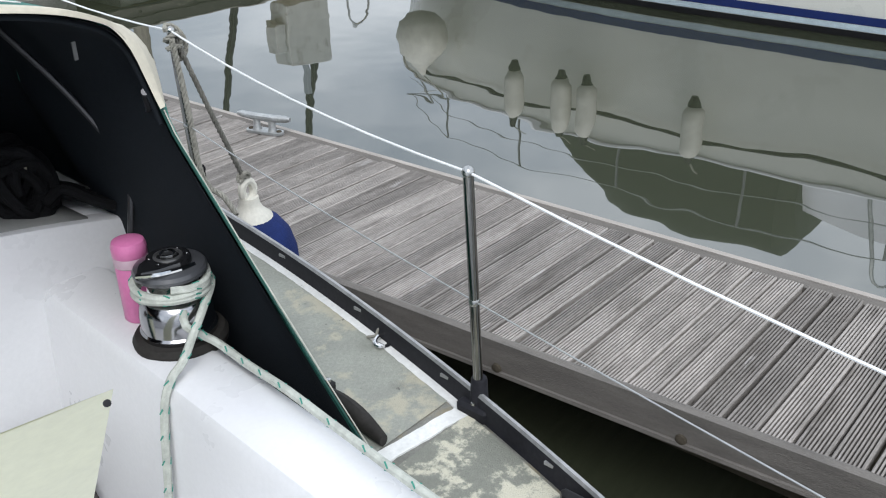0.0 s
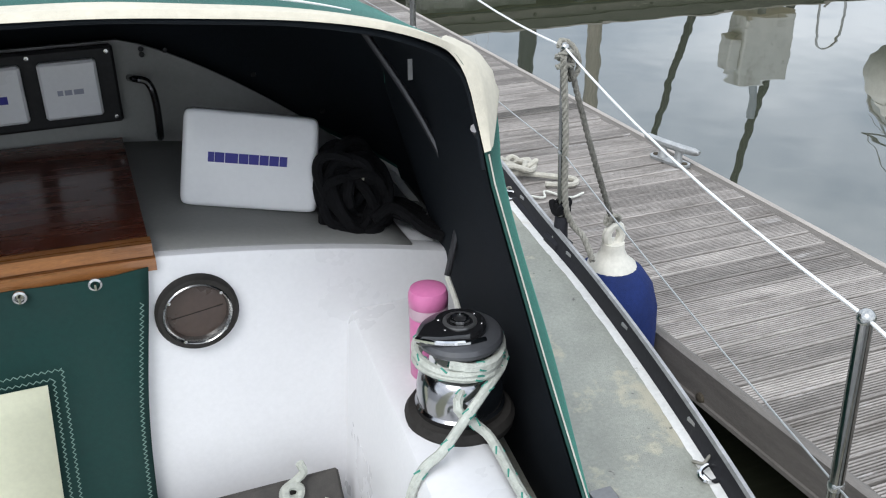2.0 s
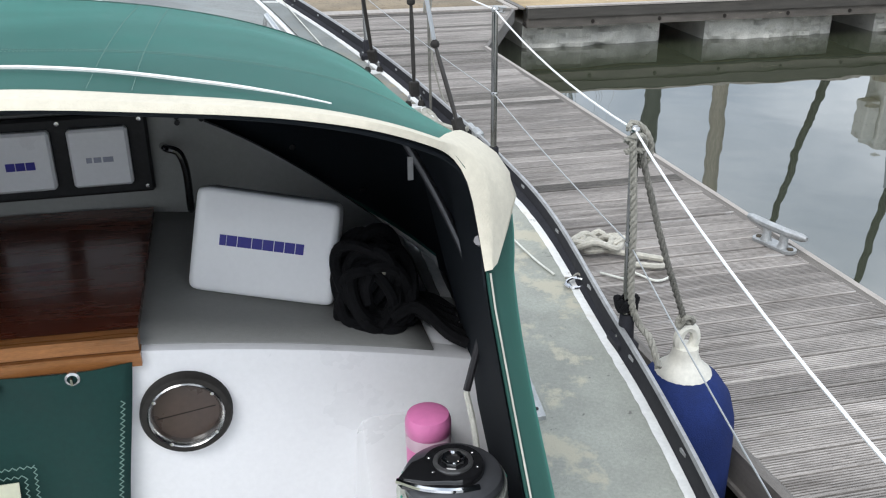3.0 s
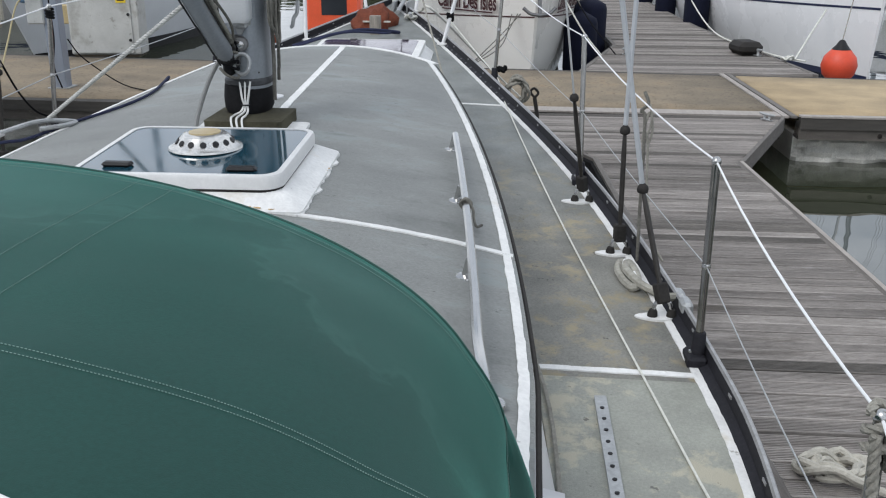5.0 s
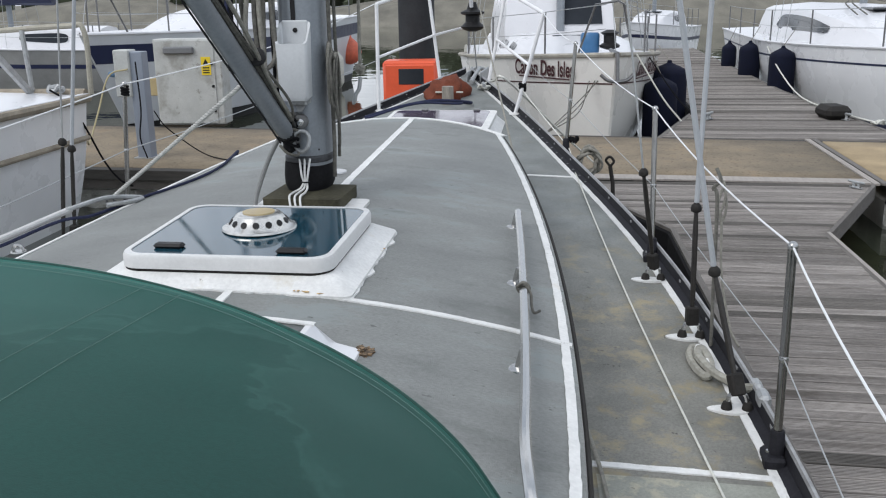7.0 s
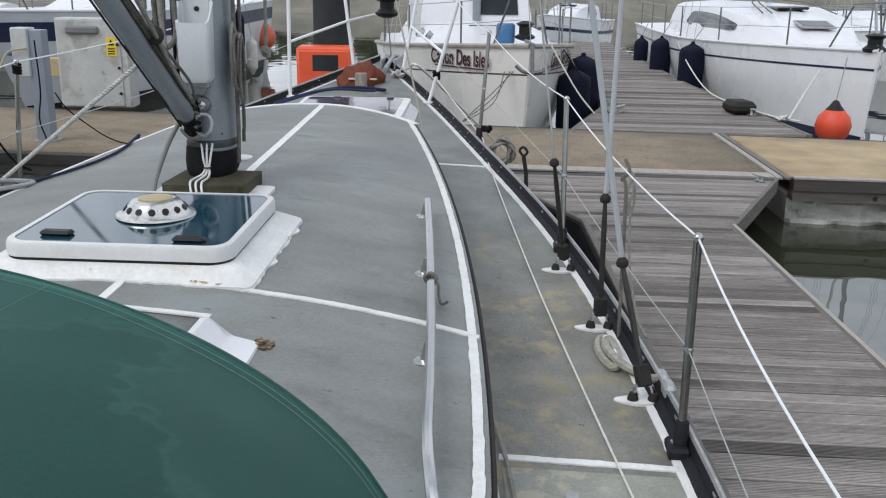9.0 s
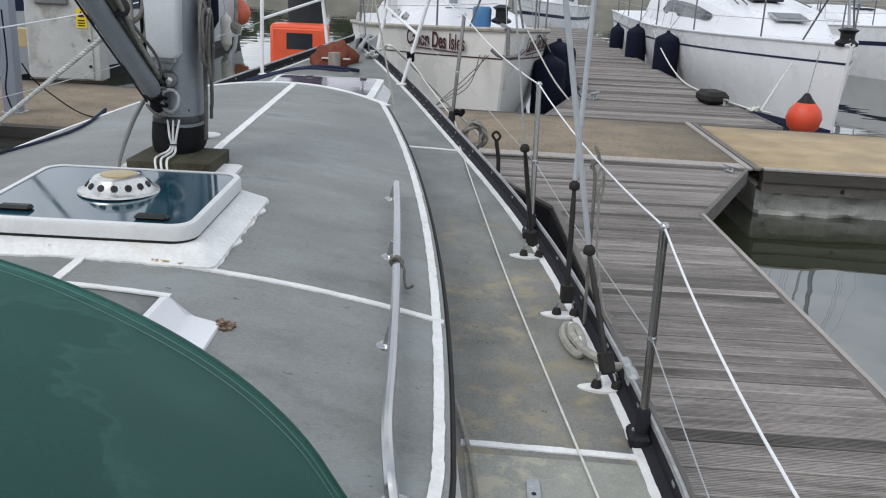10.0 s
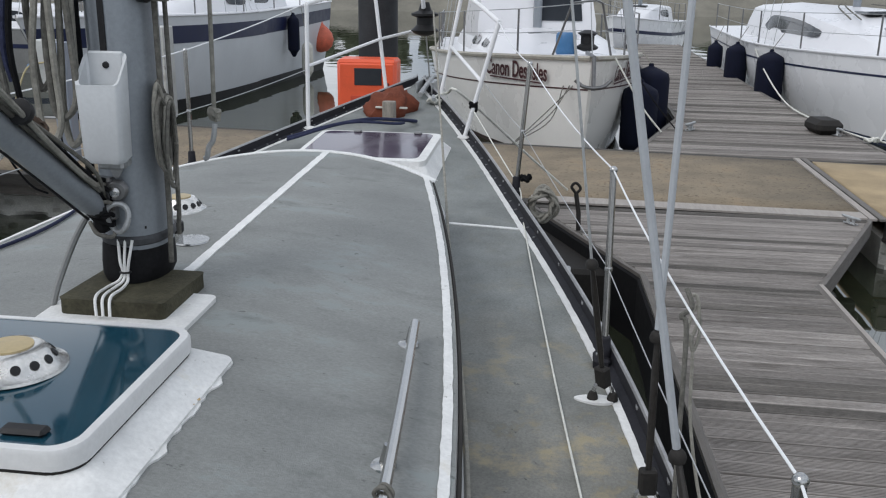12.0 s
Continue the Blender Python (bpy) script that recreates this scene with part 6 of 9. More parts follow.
def build_handrail():
    h = thing("roof_handrail", (0.93, 3.5, 1.25), "stainless grab rail on three feet along the coachroof", "handrail")
    zt = lambda x, y: roof_z(x, y) + 0.052
    pts = [(0.860, 4.335, zt(0.860, 4.335)), (0.897, 3.95, zt(0.897, 3.95)), (0.940, 3.45, zt(0.940, 3.45)), (0.972, 3.0, zt(0.972, 3.0)), (0.987, 2.75, zt(0.987, 2.75)), (1.005, 2.62, roof_z(1.005, 2.62) + 0.03), (1.015, 2.58, roof_z(1.015, 2.58))]
    part("tube", Shape().tube(curve(pts, 5), 0.0125, 10), BRIGHT_RAIL, h)
    for y, x in ((4.31, 0.857), (3.745, 0.905), (3.17, 0.955)):
        z = roof_z(x, y)
        part("foot", Shape().lathe([(0.030, 0.001), (0.028, 0.006), (0.012, 0.009)], Matrix.Translation((x - 0.012, y, z)), 16), STEEL, h, "round steel foot")
        part("post", Shape().tube([(x - 0.012, y, z), (x, y, z + 0.05)], 0.009, 8), STEEL, h)
        part("screw", Shape().lathe([(0.005, 0), (0.003, 0.003)], Matrix.Translation((x - 0.030, y, z + 0.006)), 8), GALV, h)
    part("end_foot", Shape().lathe([(0.032, 0.001), (0.03, 0.006), (0.014, 0.009)], Matrix.Translation((1.018, 2.575, roof_z(1.018, 2.575))), 16), STEEL, h)
    x, y = 0.929, 3.58
    z = zt(x, y)
    rope("tied_cord", [(x - 0.018, y, z), (x, y + 0.004, z + 0.017), (x + 0.018, y, z), (x, y - 0.006, z - 0.016), (x - 0.017, y - 0.008, z + 0.004), (x + 0.002, y - 0.01, z + 0.018), (x + 0.022, y - 0.02, z - 0.01), (x + 0.026, y - 0.05, z - 0.03), (x + 0.035, y - 0.085, z - 0.042), (x + 0.05, y - 0.06, z - 0.045)], 0.004, ROPE_OLD, "short dark cord tied round the grab rail", "cord")


build_handrail()


def rounded(x0, x1, y0, y1, r, n=6):
    out = []
    for cx, cy, a0 in ((x1 - r, y1 - r, 0), (x0 + r, y1 - r, 90), (x0 + r, y0 + r, 180), (x1 - r, y0 + r, 270)):
        out += [(cx + r * math.cos(radians(a0 + 90 * k / n)), cy + r * math.sin(radians(a0 + 90 * k / n))) for k in range(n + 1)]
    return out


def vent_dome(x, y, z, parent, r=0.094):
    at = Matrix.Translation((x, y, z))
    part("vent_ring", Shape().lathe([(r * 1.22, 0.0), (r * 1.2, 0.006), (r * 1.0, 0.014), (r * 0.78, 0.040), (r * 0.70, 0.046), (r * 0.52, 0.048)], at, 40), VENT_METAL, parent, "worn white metal dome with a ring of holes")
    part("vent_disc", Shape().lathe([(r * 0.53, 0.044), (r * 0.52, 0.051), (r * 0.2, 0.053), (0.001, 0.053)], at, 32), LENS_TAN, parent, "yellowed vent disc")
    for k in range(14):
        a = 2 * math.pi * k / 14
        part("vent_hole", Shape().lathe([(0.0105, 0.0), (0.010, 0.0025), (0.001, 0.003)], at @ Matrix.Rotation(a, 4, "Z") @ Matrix.Translation((r * 0.905, 0, 0.0245)) @ Matrix.Rotation(radians(50), 4, "Y"), 10), BLACK, parent, "dark vent hole")


def build_hatch():
    x0, x1, y0, y1 = -0.215, 0.41, 3.44, 4.0
    zc = lambda x, y: roof_z(x, y)
    h = thing("deck_hatch", (0.1, 3.7, 1.32), "white framed deck hatch with smoked blue acrylic lid", "hatch")
    base = Shape()
    flare = rounded(x0 - 0.085, x1 + 0.068, y0 - 0.055, y1 + 0.04, 0.03)
    mid = rounded(x0 - 0.015, x1 + 0.015, y0 - 0.005, y1 + 0.005, 0.05)
    top = rounded(x0 + 0.01, x1 - 0.01, y0 + 0.01, y1 - 0.01, 0.05)
    base.loft([[(x, y, zc(x, y) - 0.004) for x, y in flare], [(x, y, zc(x, y) + 0.010) for x, y in flare], [(x, y, zc(0.1, y) + 0.022) for x, y in mid], [(x, y, zc(0.1, y) + 0.032) for x, y in top]])
    part("moulded_base", base, WHITE_PAINT, h, "flared white base with rust stains", smooth=50)
    # the thick paint round the base ends in an uneven edge
    edge = []
    for (ax, ay), (bx, by) in zip(flare, flare[1:] + flare[:1]):
        steps = max(int(math.hypot(bx - ax, by - ay) / 0.014), 1)
        for i in range(steps):
            x, y = lerp(ax, bx, i / steps), lerp(ay, by, i / steps)
            out = 0.005 + 0.014 * noise.noise(Vector((x * 17, y * 17, 3))) + 0.007 * noise.noise(Vector((x * 60, y * 60, 7)))
            d = Vector((x - 0.1, y - 3.7)).normalized()
            edge.append((x + d.x * out, y + d.y * out))
    part("paint_margin", Shape().loft([[(x, y, zc(x, y) + z) for x, y in edge] for z in (-0.004, 0.0045)]), WHITE_PAINT, h, "uneven white paint margin", smooth=0)
    zt = lambda y: zc(0.1, y)
    seal = rounded(x0 + 0.004, x1 - 0.004, y0 + 0.004, y1 - 0.004, 0.055)
    part("seal", Shape().loft([[(x, y, zt(y) + 0.026) for x, y in seal], [(x, y, zt(y) + 0.040) for x, y in seal]]), RUBBER, h, "black rubber seal")
    a, b, c = rounded(x0, x1, y0, y1, 0.06), rounded(x0 + 0.004, x1 - 0.004, y0 + 0.004, y1 - 0.004, 0.058), rounded(x0 + 0.020, x1 - 0.020, y0 + 0.020, y1 - 0.020, 0.05)
    part("lid_frame", Shape().loft([[(x, y, zt(y) + 0.037) for x, y in a], [(x, y, zt(y) + 0.068) for x, y in a], [(x, y, zt(y) + 0.076) for x, y in b], [(x, y, zt(y) + 0.077) for x, y in c], [(x, y, zt(y) + 0.06) for x, y in c]]), surface("pale_grey_frame", (0.66, 0.66, 0.65), 0.4, 0.0, vary=0.06, scale=8, grime=(0.45, 0.42, 0.36)), h, "pale grey rounded frame")
    part("acrylic", Shape().loft([[(x, y, zt(y) + 0.062) for x, y in c], [(x, y, zt(y) + 0.0745) for x, y in c]]), SMOKED, h, "smoked blue-green acrylic")
    vent_dome(0.105, 3.745, zt(3.745) + 0.0745, h)
    for hx, hy in ((-0.09, 3.525), (0.285, 3.50)):
        part("lid_handle", Shape().box((hx - 0.045, hy - 0.018, zt(hy) + 0.073), (hx + 0.045, hy + 0.018, zt(hy) + 0.088), bevel=0.010), BLACK, h, "black lid handle")
    for hx in (-0.05, 0.25):
        part("hinge", Shape().box((hx - 0.05, y1 - 0.01, zt(y1) + 0.03), (hx + 0.05, y1 + 0.035, zt(y1) + 0.062), bevel=0.008), GALV, h, "alloy hinge")
    rust = Shape()
    rnd = random.Random(8)
    for k in range(16):
        px, py = (0.36 + rnd.uniform(-0.05, 0.05), 3.405 + rnd.uniform(-0.012, 0.012)) if k < 9 else (0.462 + rnd.uniform(-0.012, 0.012), 3.80 + rnd.uniform(-0.06, 0.06))
        rust.prism(ragged(px, py, rnd.uniform(0.004, 0.014), rnd), zc(px, py) + 0.0095, zc(px, py) + 0.0108)
    tagged(part("rust_spot", rust, surface("rust_stain", (0.50, 0.36, 0.19), 0.9, vary=0.3, scale=60), h, "rust spots"), kind="stuff")


build_hatch()


def build_fore_hatch():
    h = thing("fore_hatch", (0.17, 7.1, 1.25), "foredeck hatch with sun-faded purple acrylic on a white base", "hatch")
    z = lambda y: lerp(1.30, 1.345, (y - 6.75) / 0.75)
    o = rounded(-0.22, 0.50, 6.76, 7.44, 0.05)
    f = rounded(-0.28, 0.56, 6.70, 7.50, 0.04)
    i = rounded(-0.19, 0.455, 6.80, 7.41, 0.05)
    part("moulded_base", Shape().loft([[(x, y, deck_z(x, y) - 0.01) for x, y in f], [(x, y, z(y) - 0.03) for x, y in o], [(x, y, z(y)) for x, y in o], [(x, y, z(y) + 0.004) for x, y in i], [(x, y, z(y) - 0.02) for x, y in i]]), WHITE_PAINT, h, "white moulded base")
    part("acrylic", Shape().loft([[(x, y, z(y) - 0.01) for x, y in i], [(x, y, z(y) + 0.003) for x, y in i]]), PURPLE, h, "purple faded acrylic")
    for hx in (0.0, 0.36):
        part("catch", Shape().box((hx - 0.022, 7.38, z(7.4)), (hx + 0.022, 7.42, z(7.4) + 0.016), bevel=0.006), DULL_STEEL, h, "dull catch")


build_fore_hatch()


# ---- mast and its gear ----
def oval(cx, cy, z, a, b, n=28, e=0.85):
    return [(cx + a * math.copysign(abs(math.cos(t)) ** e, math.cos(t)), cy + b * math.copysign(abs(math.sin(t)) ** e, math.sin(t)), z) for t in (2 * math.pi * k / n for k in range(n))]


MX, MY = 0.070, 4.43


def build_mast():
    m = thing("mast", (MX, MY, 1.36), "grey anodised mast on a mossy wooden step", "mast")
    part("step_pad", Shape().loft([[(x, y, roof_z(x, y)) for x, y in rounded(-0.09, 0.310, 4.12, 4.37, 0.02)], [(x, y, roof_z(x, y) + 0.012) for x, y in rounded(-0.09, 0.310, 4.12, 4.37, 0.02)]]), WHITE_PAINT, m, "white painted pad")
    part("step_block", Shape().loft([[(x, y, z) for x, y in rounded(-0.045, 0.240, 4.18, 4.46, r)] for z, r in ((1.35, 0.02), (1.40, 0.022), (1.408, 0.016))]), CHOCK, m, "mossy dark step block")
    part("heel_boot", Shape().loft([oval(MX - 0.005, MY, z, a, b) for z, a, b in ((1.378, 0.066, 0.104), (1.398, 0.074, 0.112), (1.425, 0.088, 0.116), (1.46, 0.091, 0.110), (1.505, 0.087, 0.107), (1.516, 0.084, 0.105), (1.517, 0.06, 0.08))]), BOOT_BLACK, m, "black heel boot")
    part("spar", Shape().loft([oval(MX, MY, z, 0.083, 0.106) for z in (1.50, 1.52, 2.5, 6.5)]), ALLOY, m, "grey oval spar")
    part("heel_band", Shape().loft([oval(MX, MY, z, a, b) for z, a, b in ((1.512, 0.084, 0.108), (1.516, 0.089, 0.113), (1.530, 0.089, 0.113), (1.538, 0.084, 0.107))]), surface("dull_dark_band", (0.045, 0.047, 0.05), 0.5, 0.3, vary=0.3), m, "dark heel band")
    part("luff_groove", Shape().box((MX - 0.012, MY - 0.109, 1.75), (MX + 0.004, MY - 0.100, 3.5)), BLACK, m, "dark luff groove")
    for z, dx in ((1.56, 0.055), (1.555, -0.03), (2.08, -0.035), (2.08, 0.012)):
        part("rivet", Shape().lathe([(0.006, 0), (0.004, 0.004)], Matrix.Translation((MX + dx, MY - 0.100 + abs(dx) * 0.35, z)) @ pose(0, 0, 0, 90, 0, 0), 8), BLACK, m)
    # handle pocket
    px, py = MX + 0.004, MY - 0.143
    poc = Shape()
    o = lambda z, g, dx=0, rise=0: [(px + dx + x, py + y, z + rise * y / 0.032) for x, y in rounded(-0.059 * g, 0.057 * g, -0.034 * g, 0.034 * g, 0.012)]
    poc.loft([o(1.745, 0.72), o(1.76, 0.92), o(1.965, 1.0, 0, 0.035), o(1.980, 1.0, 0, 0.035), o(1.975, 0.86, 0, 0.035), o(1.79, 0.8)])
    POCKET = surface("white_pocket_plastic", (0.60, 0.62, 0.63), 0.45, vary=0.05, scale=8)
    pk = part("handle_pocket", poc, POCKET, m, "white plastic winch handle pocket", smooth=50)
    part("pocket_back", Shape().box((px - 0.050, py + 0.026, 1.76), (px + 0.046, py + 0.036, 2.022), bevel=0.008), POCKET, pk)
    part("pocket_bolt", Shape().lathe([(0.009, 0), (0.008, 0.005), (0.003, 0.006)], Matrix.Translation((px, py + 0.0265, 1.988)) @ pose(0, 0, 0, 90, 0, 0), 10), BLACK, pk)
    part("pocket_lug", Shape().box((px - 0.035, py + 0.0, 1.725), (px + 0.035, py + 0.034, 1.75), bevel=0.006), GALV, pk)
    part("lug_plate", Shape().prism([(px - 0.045, 1.752), (px + 0.045, 1.752), (px + 0.042, 1.735), (px + 0.020, 1.722), (px + 0.008, 1.700), (px - 0.006, 1.700), (px - 0.014, 1.722), (px - 0.040, 1.740)], 0.0, 0.006, Matrix.Translation((0, MY - 0.110, 0)) @ pose(0, 0, 0, 90, 0, 0)), GALV, pk, "worn alloy lug plate")
    # gooseneck lugs and rings for the strut
    part("strut_bracket", Shape().box((MX - 0.065, MY - 0.135, 1.585), (MX + 0.0, MY - 0.085, 1.70), bevel=0.008), DULL_STEEL, m, "dull alloy strut bracket")
    part("ring", Shape().tube([(MX + 0.010 + 0.030 * math.cos(a), MY - 0.138 + 0.008 * math.sin(a * 2), 1.598 + 0.038 * math.sin(a)) for a in (2 * math.pi * k / 20 for k in range(21))], 0.0075, 8), GALV, m, "dull steel ring")
    sheave = Matrix.Translation((MX + 0.006, MY - 0.112, 1.668)) @ pose(0, 0, 0, 90, 0, 12)
    part("sheave", Shape().lathe([(0.026, 0.0), (0.028, 0.008), (0.023, 0.016), (0.026, 0.024), (0.023, 0.028), (0.010, 0.029)], sheave, 22), DULL_STEEL, m, "worn alloy sheave")
    part("sheave_pin", Shape().lathe([(0.014, 0.030), (0.013, 0.040), (0.007, 0.043)], sheave, 12), STEEL, m, "bright pin")
    part("gooseneck_cheek", Shape().box((MX - 0.058, MY - 0.150, 1.555), (MX - 0.018, MY - 0.100, 1.69), bevel=0.01), BOOT_BLACK, m, "black gooseneck cheek")
    for k in range(5):
        w = random.Random(k + 40)
        part("lashing_turn", Shape().tube(curve([(MX - 0.07 + w.uniform(-0.01, 0.01), MY - 0.13, 1.70 - 0.03 * k), (MX - 0.035, MY - 0.162, 1.685 - 0.032 * k + w.uniform(-0.012, 0.012)), (MX + 0.0, MY - 0.148, 1.67 - 0.03 * k), (MX - 0.01, MY - 0.12, 1.62 - 0.012 * k)], 4), 0.0055, 6), (ROPE_BLACK, ROPE_OLD, ROPE_BLACK)[k % 3], m, "dark lashing")
    return m


build_mast()


def build_strut():
    """The kicker strut that rises aft and to port from the mast foot."""
    a, d = Vector((MX - 0.035, MY - 0.14, 1.615)), Vector((-0.04, -0.80, 0.60))
    s = thing("kicker_strut", a, "grey alloy kicker strut rising from the mast foot", "spar")
    part("tube", Shape().tube([a + d * t for t in (0.0, 0.06, 0.5, 2.2)], lambda t: 0.020 if t < 0.1 else 0.032, 14), ALLOY, s)
    part("end_fitting", Shape().tube([a - d * 0.03, a + d * 0.10], 0.026, 12), BLACK, s, "black end fitting")
    up = Vector((0.028, 0.0, 0.036))
    part("strut_line", Shape().tube([a + d * t + up for t in (0.05, 0.25, 0.6, 1.0, 2.0)], 0.009, 7), ROPE_OLD, s, "grey control line along the strut")
    part("strut_line", Shape().tube([a + d * t + up * 1.2 + Vector((-0.02, 0, 0.01)) for t in (0.08, 0.3, 0.62, 1.0, 2.0)], 0.008, 7), ROPE_DARK, s, "dark control line along the strut")
    rnd = random.Random(3)
    for k in range(6):
        off = Vector((rnd.uniform(0.015, 0.06), 0, rnd.uniform(0.015, 0.06)))
        part("strut_line", Shape().tube(curve([a + Vector((0.012, 0.01, 0.02 + 0.012 * k))] + [a + d * t + off * (1 + 0.25 * math.sin(5 * t + k)) for t in (0.12, 0.3, 0.55, 0.9, 1.4, 2.1)], 5), rnd.uniform(0.005, 0.008), 6), (ROPE_BLACK, ROPE_OLD, ROPE_DARK, ROPE_BLACK, ROPE_GREY, ROPE_BLACK)[k], s, "dark control line along the strut")
    part("under_wire", Shape().tube([a + d * t - up * 0.9 for t in (0.02, 0.6, 2.0)], 0.0035, 6), BLACK, s, "thin dark wire under the strut")
    part("block", Shape().lathe([(0.012, -0.012), (0.028, -0.010), (0.03, 0.0), (0.028, 0.010), (0.012, 0.012)], Matrix.Translation(a + d * 0.42 + up * 1.4) @ pose(0, 0, 0, 70, 20, 0), 16), BLACK, s, "black block")


build_strut()


def build_mast_lines():
    g = "mast halyards"
    for k in range(3):
        x = MX + 0.012
        rope("mast_cable", [(x - 0.022 + 0.020 * k, MY - 0.108, 1.530), (x - 0.012 + 0.012 * k, MY - 0.126, 1.475), (x - 0.006 + 0.007 * k, MY - 0.128, 1.447), (x - 0.016 + 0.013 * k, MY - 0.137, 1.424), (x - 0.034 + 0.022 * k, MY - 0.17, 1.415), (x - 0.024 + 0.020 * k, MY - 0.245, 1.415), (x - 0.010 + 0.018 * k, MY - 0.275, 1.375)], 0.0040, WHITE_PAINT, "white electric cable from the mast foot", "cable", "mast cables")
    whole("cable_tie", Shape().tube([(MX + 0.014 + 0.014 * math.cos(a), MY - 0.128 + 0.009 * math.sin(a), 1.447) for a in (2 * math.pi * k / 12 for k in range(13))], 0.003, 6), BLACK, "black cable tie round the mast cables", "cable tie")
    rope("grey_hose", [(MX - 0.075, MY - 0.10, 1.62), (MX - 0.12, MY - 0.13, 1.53), (MX - 0.155, MY - 0.17, 1.42), (MX - 0.16, MY - 0.20, 1.365)], 0.0085, surface("grey_hose_plastic", (0.20, 0.205, 0.20), 0.5, vary=0.1), "grey hose bending down from the mast to the roof", "hose")
    # falls down the starboard side of the mast
    for k, (dx, dy, z0, r) in enumerate(((0.100, -0.03, 1.45, 0.0075), (0.110, 0.01, 1.52, 0.0065))):
        rope("halyard", [(MX + dx, MY + dy, z0), (MX + dx + 0.004, MY + dy, 1.9), (MX + dx - 0.01, MY + dy, 4.5)], r, ROPE_OLD, "weathered halyard down the side of the mast", group=g)
    hc = thing("halyard_coil", (MX + 0.1, MY - 0.04, 1.83), "coiled dirty halyard hanging on the side of the mast", "rope", g)
    rnd = random.Random(8)
    for k in range(7):
        c = Shape()
        R, q = 0.075 + 0.028 * rnd.random(), rnd.uniform(-0.02, 0.02)
        c.tube(curve([(MX + 0.100 + 0.005 * k + rnd.uniform(-0.004, 0.004), MY - 0.05 + q + (0.022 + 0.012 * rnd.random()) * math.cos(a), 1.85 - 0.012 * k + R * 1.1 * math.sin(a) + rnd.uniform(-0.008, 0.008)) for a in (2 * math.pi * j / 10 for j in range(11))], 3), 0.0056, 6)
        part("turn", c, (ROPE_OLD, ROPE_OLD, ROPE_GREY)[k % 3], hc)
    # bights hanging on the port side of the mast
    for k in range(4):
        b = Shape()
        x = MX - 0.090 - 0.022 * k + rnd.uniform(-0.006, 0.006)
        y = MY - 0.13 - 0.020 * (k % 3)
        low = (1.79, 1.86, 1.80, 1.93)[k]
        w = (0.030, 0.046, 0.036, 0.028)[k]
        j = lambda: rnd.uniform(-0.012, 0.012)
        b.tube(curve([(x, y, 2.6), (x + j(), y, 2.25), (x - 0.010 + j(), y + j(), low + 0.22), (x - 0.014, y - 0.012, low + 0.09), (x - 0.002, y - 0.02, low + 0.015), (x + w * 0.55, y - 0.026, low), (x + w + 0.008, y - 0.016, low + 0.05), (x + w + j(), y, low + 0.2), (x + w * 0.8, y, 2.2), (x + w * 0.6, y, 2.6)], 6), 0.0088, 7)
        whole("halyard_bight", b, (ROPE_GREY, ROPE_OLD)[k % 2], "thick grey rope bight hanging beside the mast", "rope", g)
    rope("halyard", [(MX - 0.085, MY - 0.08, 1.70), (MX - 0.088, MY - 0.08, 2.2), (MX - 0.08, MY - 0.08, 4.0)], 0.012, ROPE_BLACK, "dark halyard on the mast", group=g)
    for k in range(4):
        x = MX - 0.185 - 0.016 * k
        rope("halyard", [(x, MY - 0.20, 1.90 + 0.05 * (k % 2)), (x - 0.006, MY - 0.21, 2.05), (x + rnd.uniform(-0.02, 0.02), MY - 0.19, 2.3), (x + 0.02, MY - 0.16, 2.9)], 0.008, (ROPE_BLACK, ROPE_DARK, ROPE_OLD)[k % 3], "dark halyard fall beside the mast", group=g)
    whole("halyard_clutch", Shape().box((MX - 0.215, MY - 0.225, 1.845), (MX - 0.17, MY - 0.175, 1.90), bevel=0.012), BOOT_BLACK, "black block where the halyard falls gather", "block")
    whole("strut_splice", Shape().tube(coil((MX - 0.055, MY - 0.36, 1.835), 0.022, 2.4, 0.01, 0.03, 6), 0.010, 6), surface("tarred_twine", (0.07, 0.045, 0.03), 0.9, vary=0.4, scale=40), "brown tarred splice on the strut line", "splice")
    # mast winches above
    for sx in (-1, 1):
        w = thing("mast_winch", (MX + sx * 0.10, MY - 0.05, 2.19), "dark mast winch wound with grey rope", "winch", "mast winches")
        at = Matrix.Translation((MX + sx * 0.074, MY - 0.05, 2.19)) @ pose(0, 0, 0, 0, sx * 90, 0)
        part("base", Shape().lathe([(0.050, 0), (0.052, 0.02), (0.040, 0.03)], at, 20), BLACK, w)
        part("drum", Shape().lathe([(0.036, 0.03), (0.034, 0.075), (0.045, 0.085), (0.042, 0.10), (0.01, 0.102)], at, 20), GALV, w)
        part("rope_turns", Shape().tube([at @ Vector((0.042 * math.cos(a), 0.042 * math.sin(a), 0.036 + 0.040 * a / 25)) for a in spaced(0, 25, 70)], 0.0065, 6), ROPE_GREY, w, "turns of grey rope")
    # a hanging halyard end with its snap hook
    rope("halyard_tail", [(0.235, 4.62, 3.4), (0.232, 4.62, 2.2), (0.228, 4.62, 1.84)], 0.0065, ROPE_GREY, "hanging halyard tail ending in a stopper knot", group=g)
    whole("stopper_knot", Shape().tube(coil((0.228, 4.62, 1.80), 0.014, 2.4, 0.007, 0.03, 3), 0.009, 6), ROPE_GREY, "grey stopper knot on a hanging halyard", "knot")
    whole("snap_hook", Shape().tube(curve([(0.228, 4.62, 1.80), (0.222, 4.615, 1.755), (0.210, 4.61, 1.735), (0.203, 4.61, 1.705), (0.195, 4.61, 1.70)], 4), 0.008, 7), GALV, "worn alloy snap hook below the knot", "hook")


build_mast_lines()


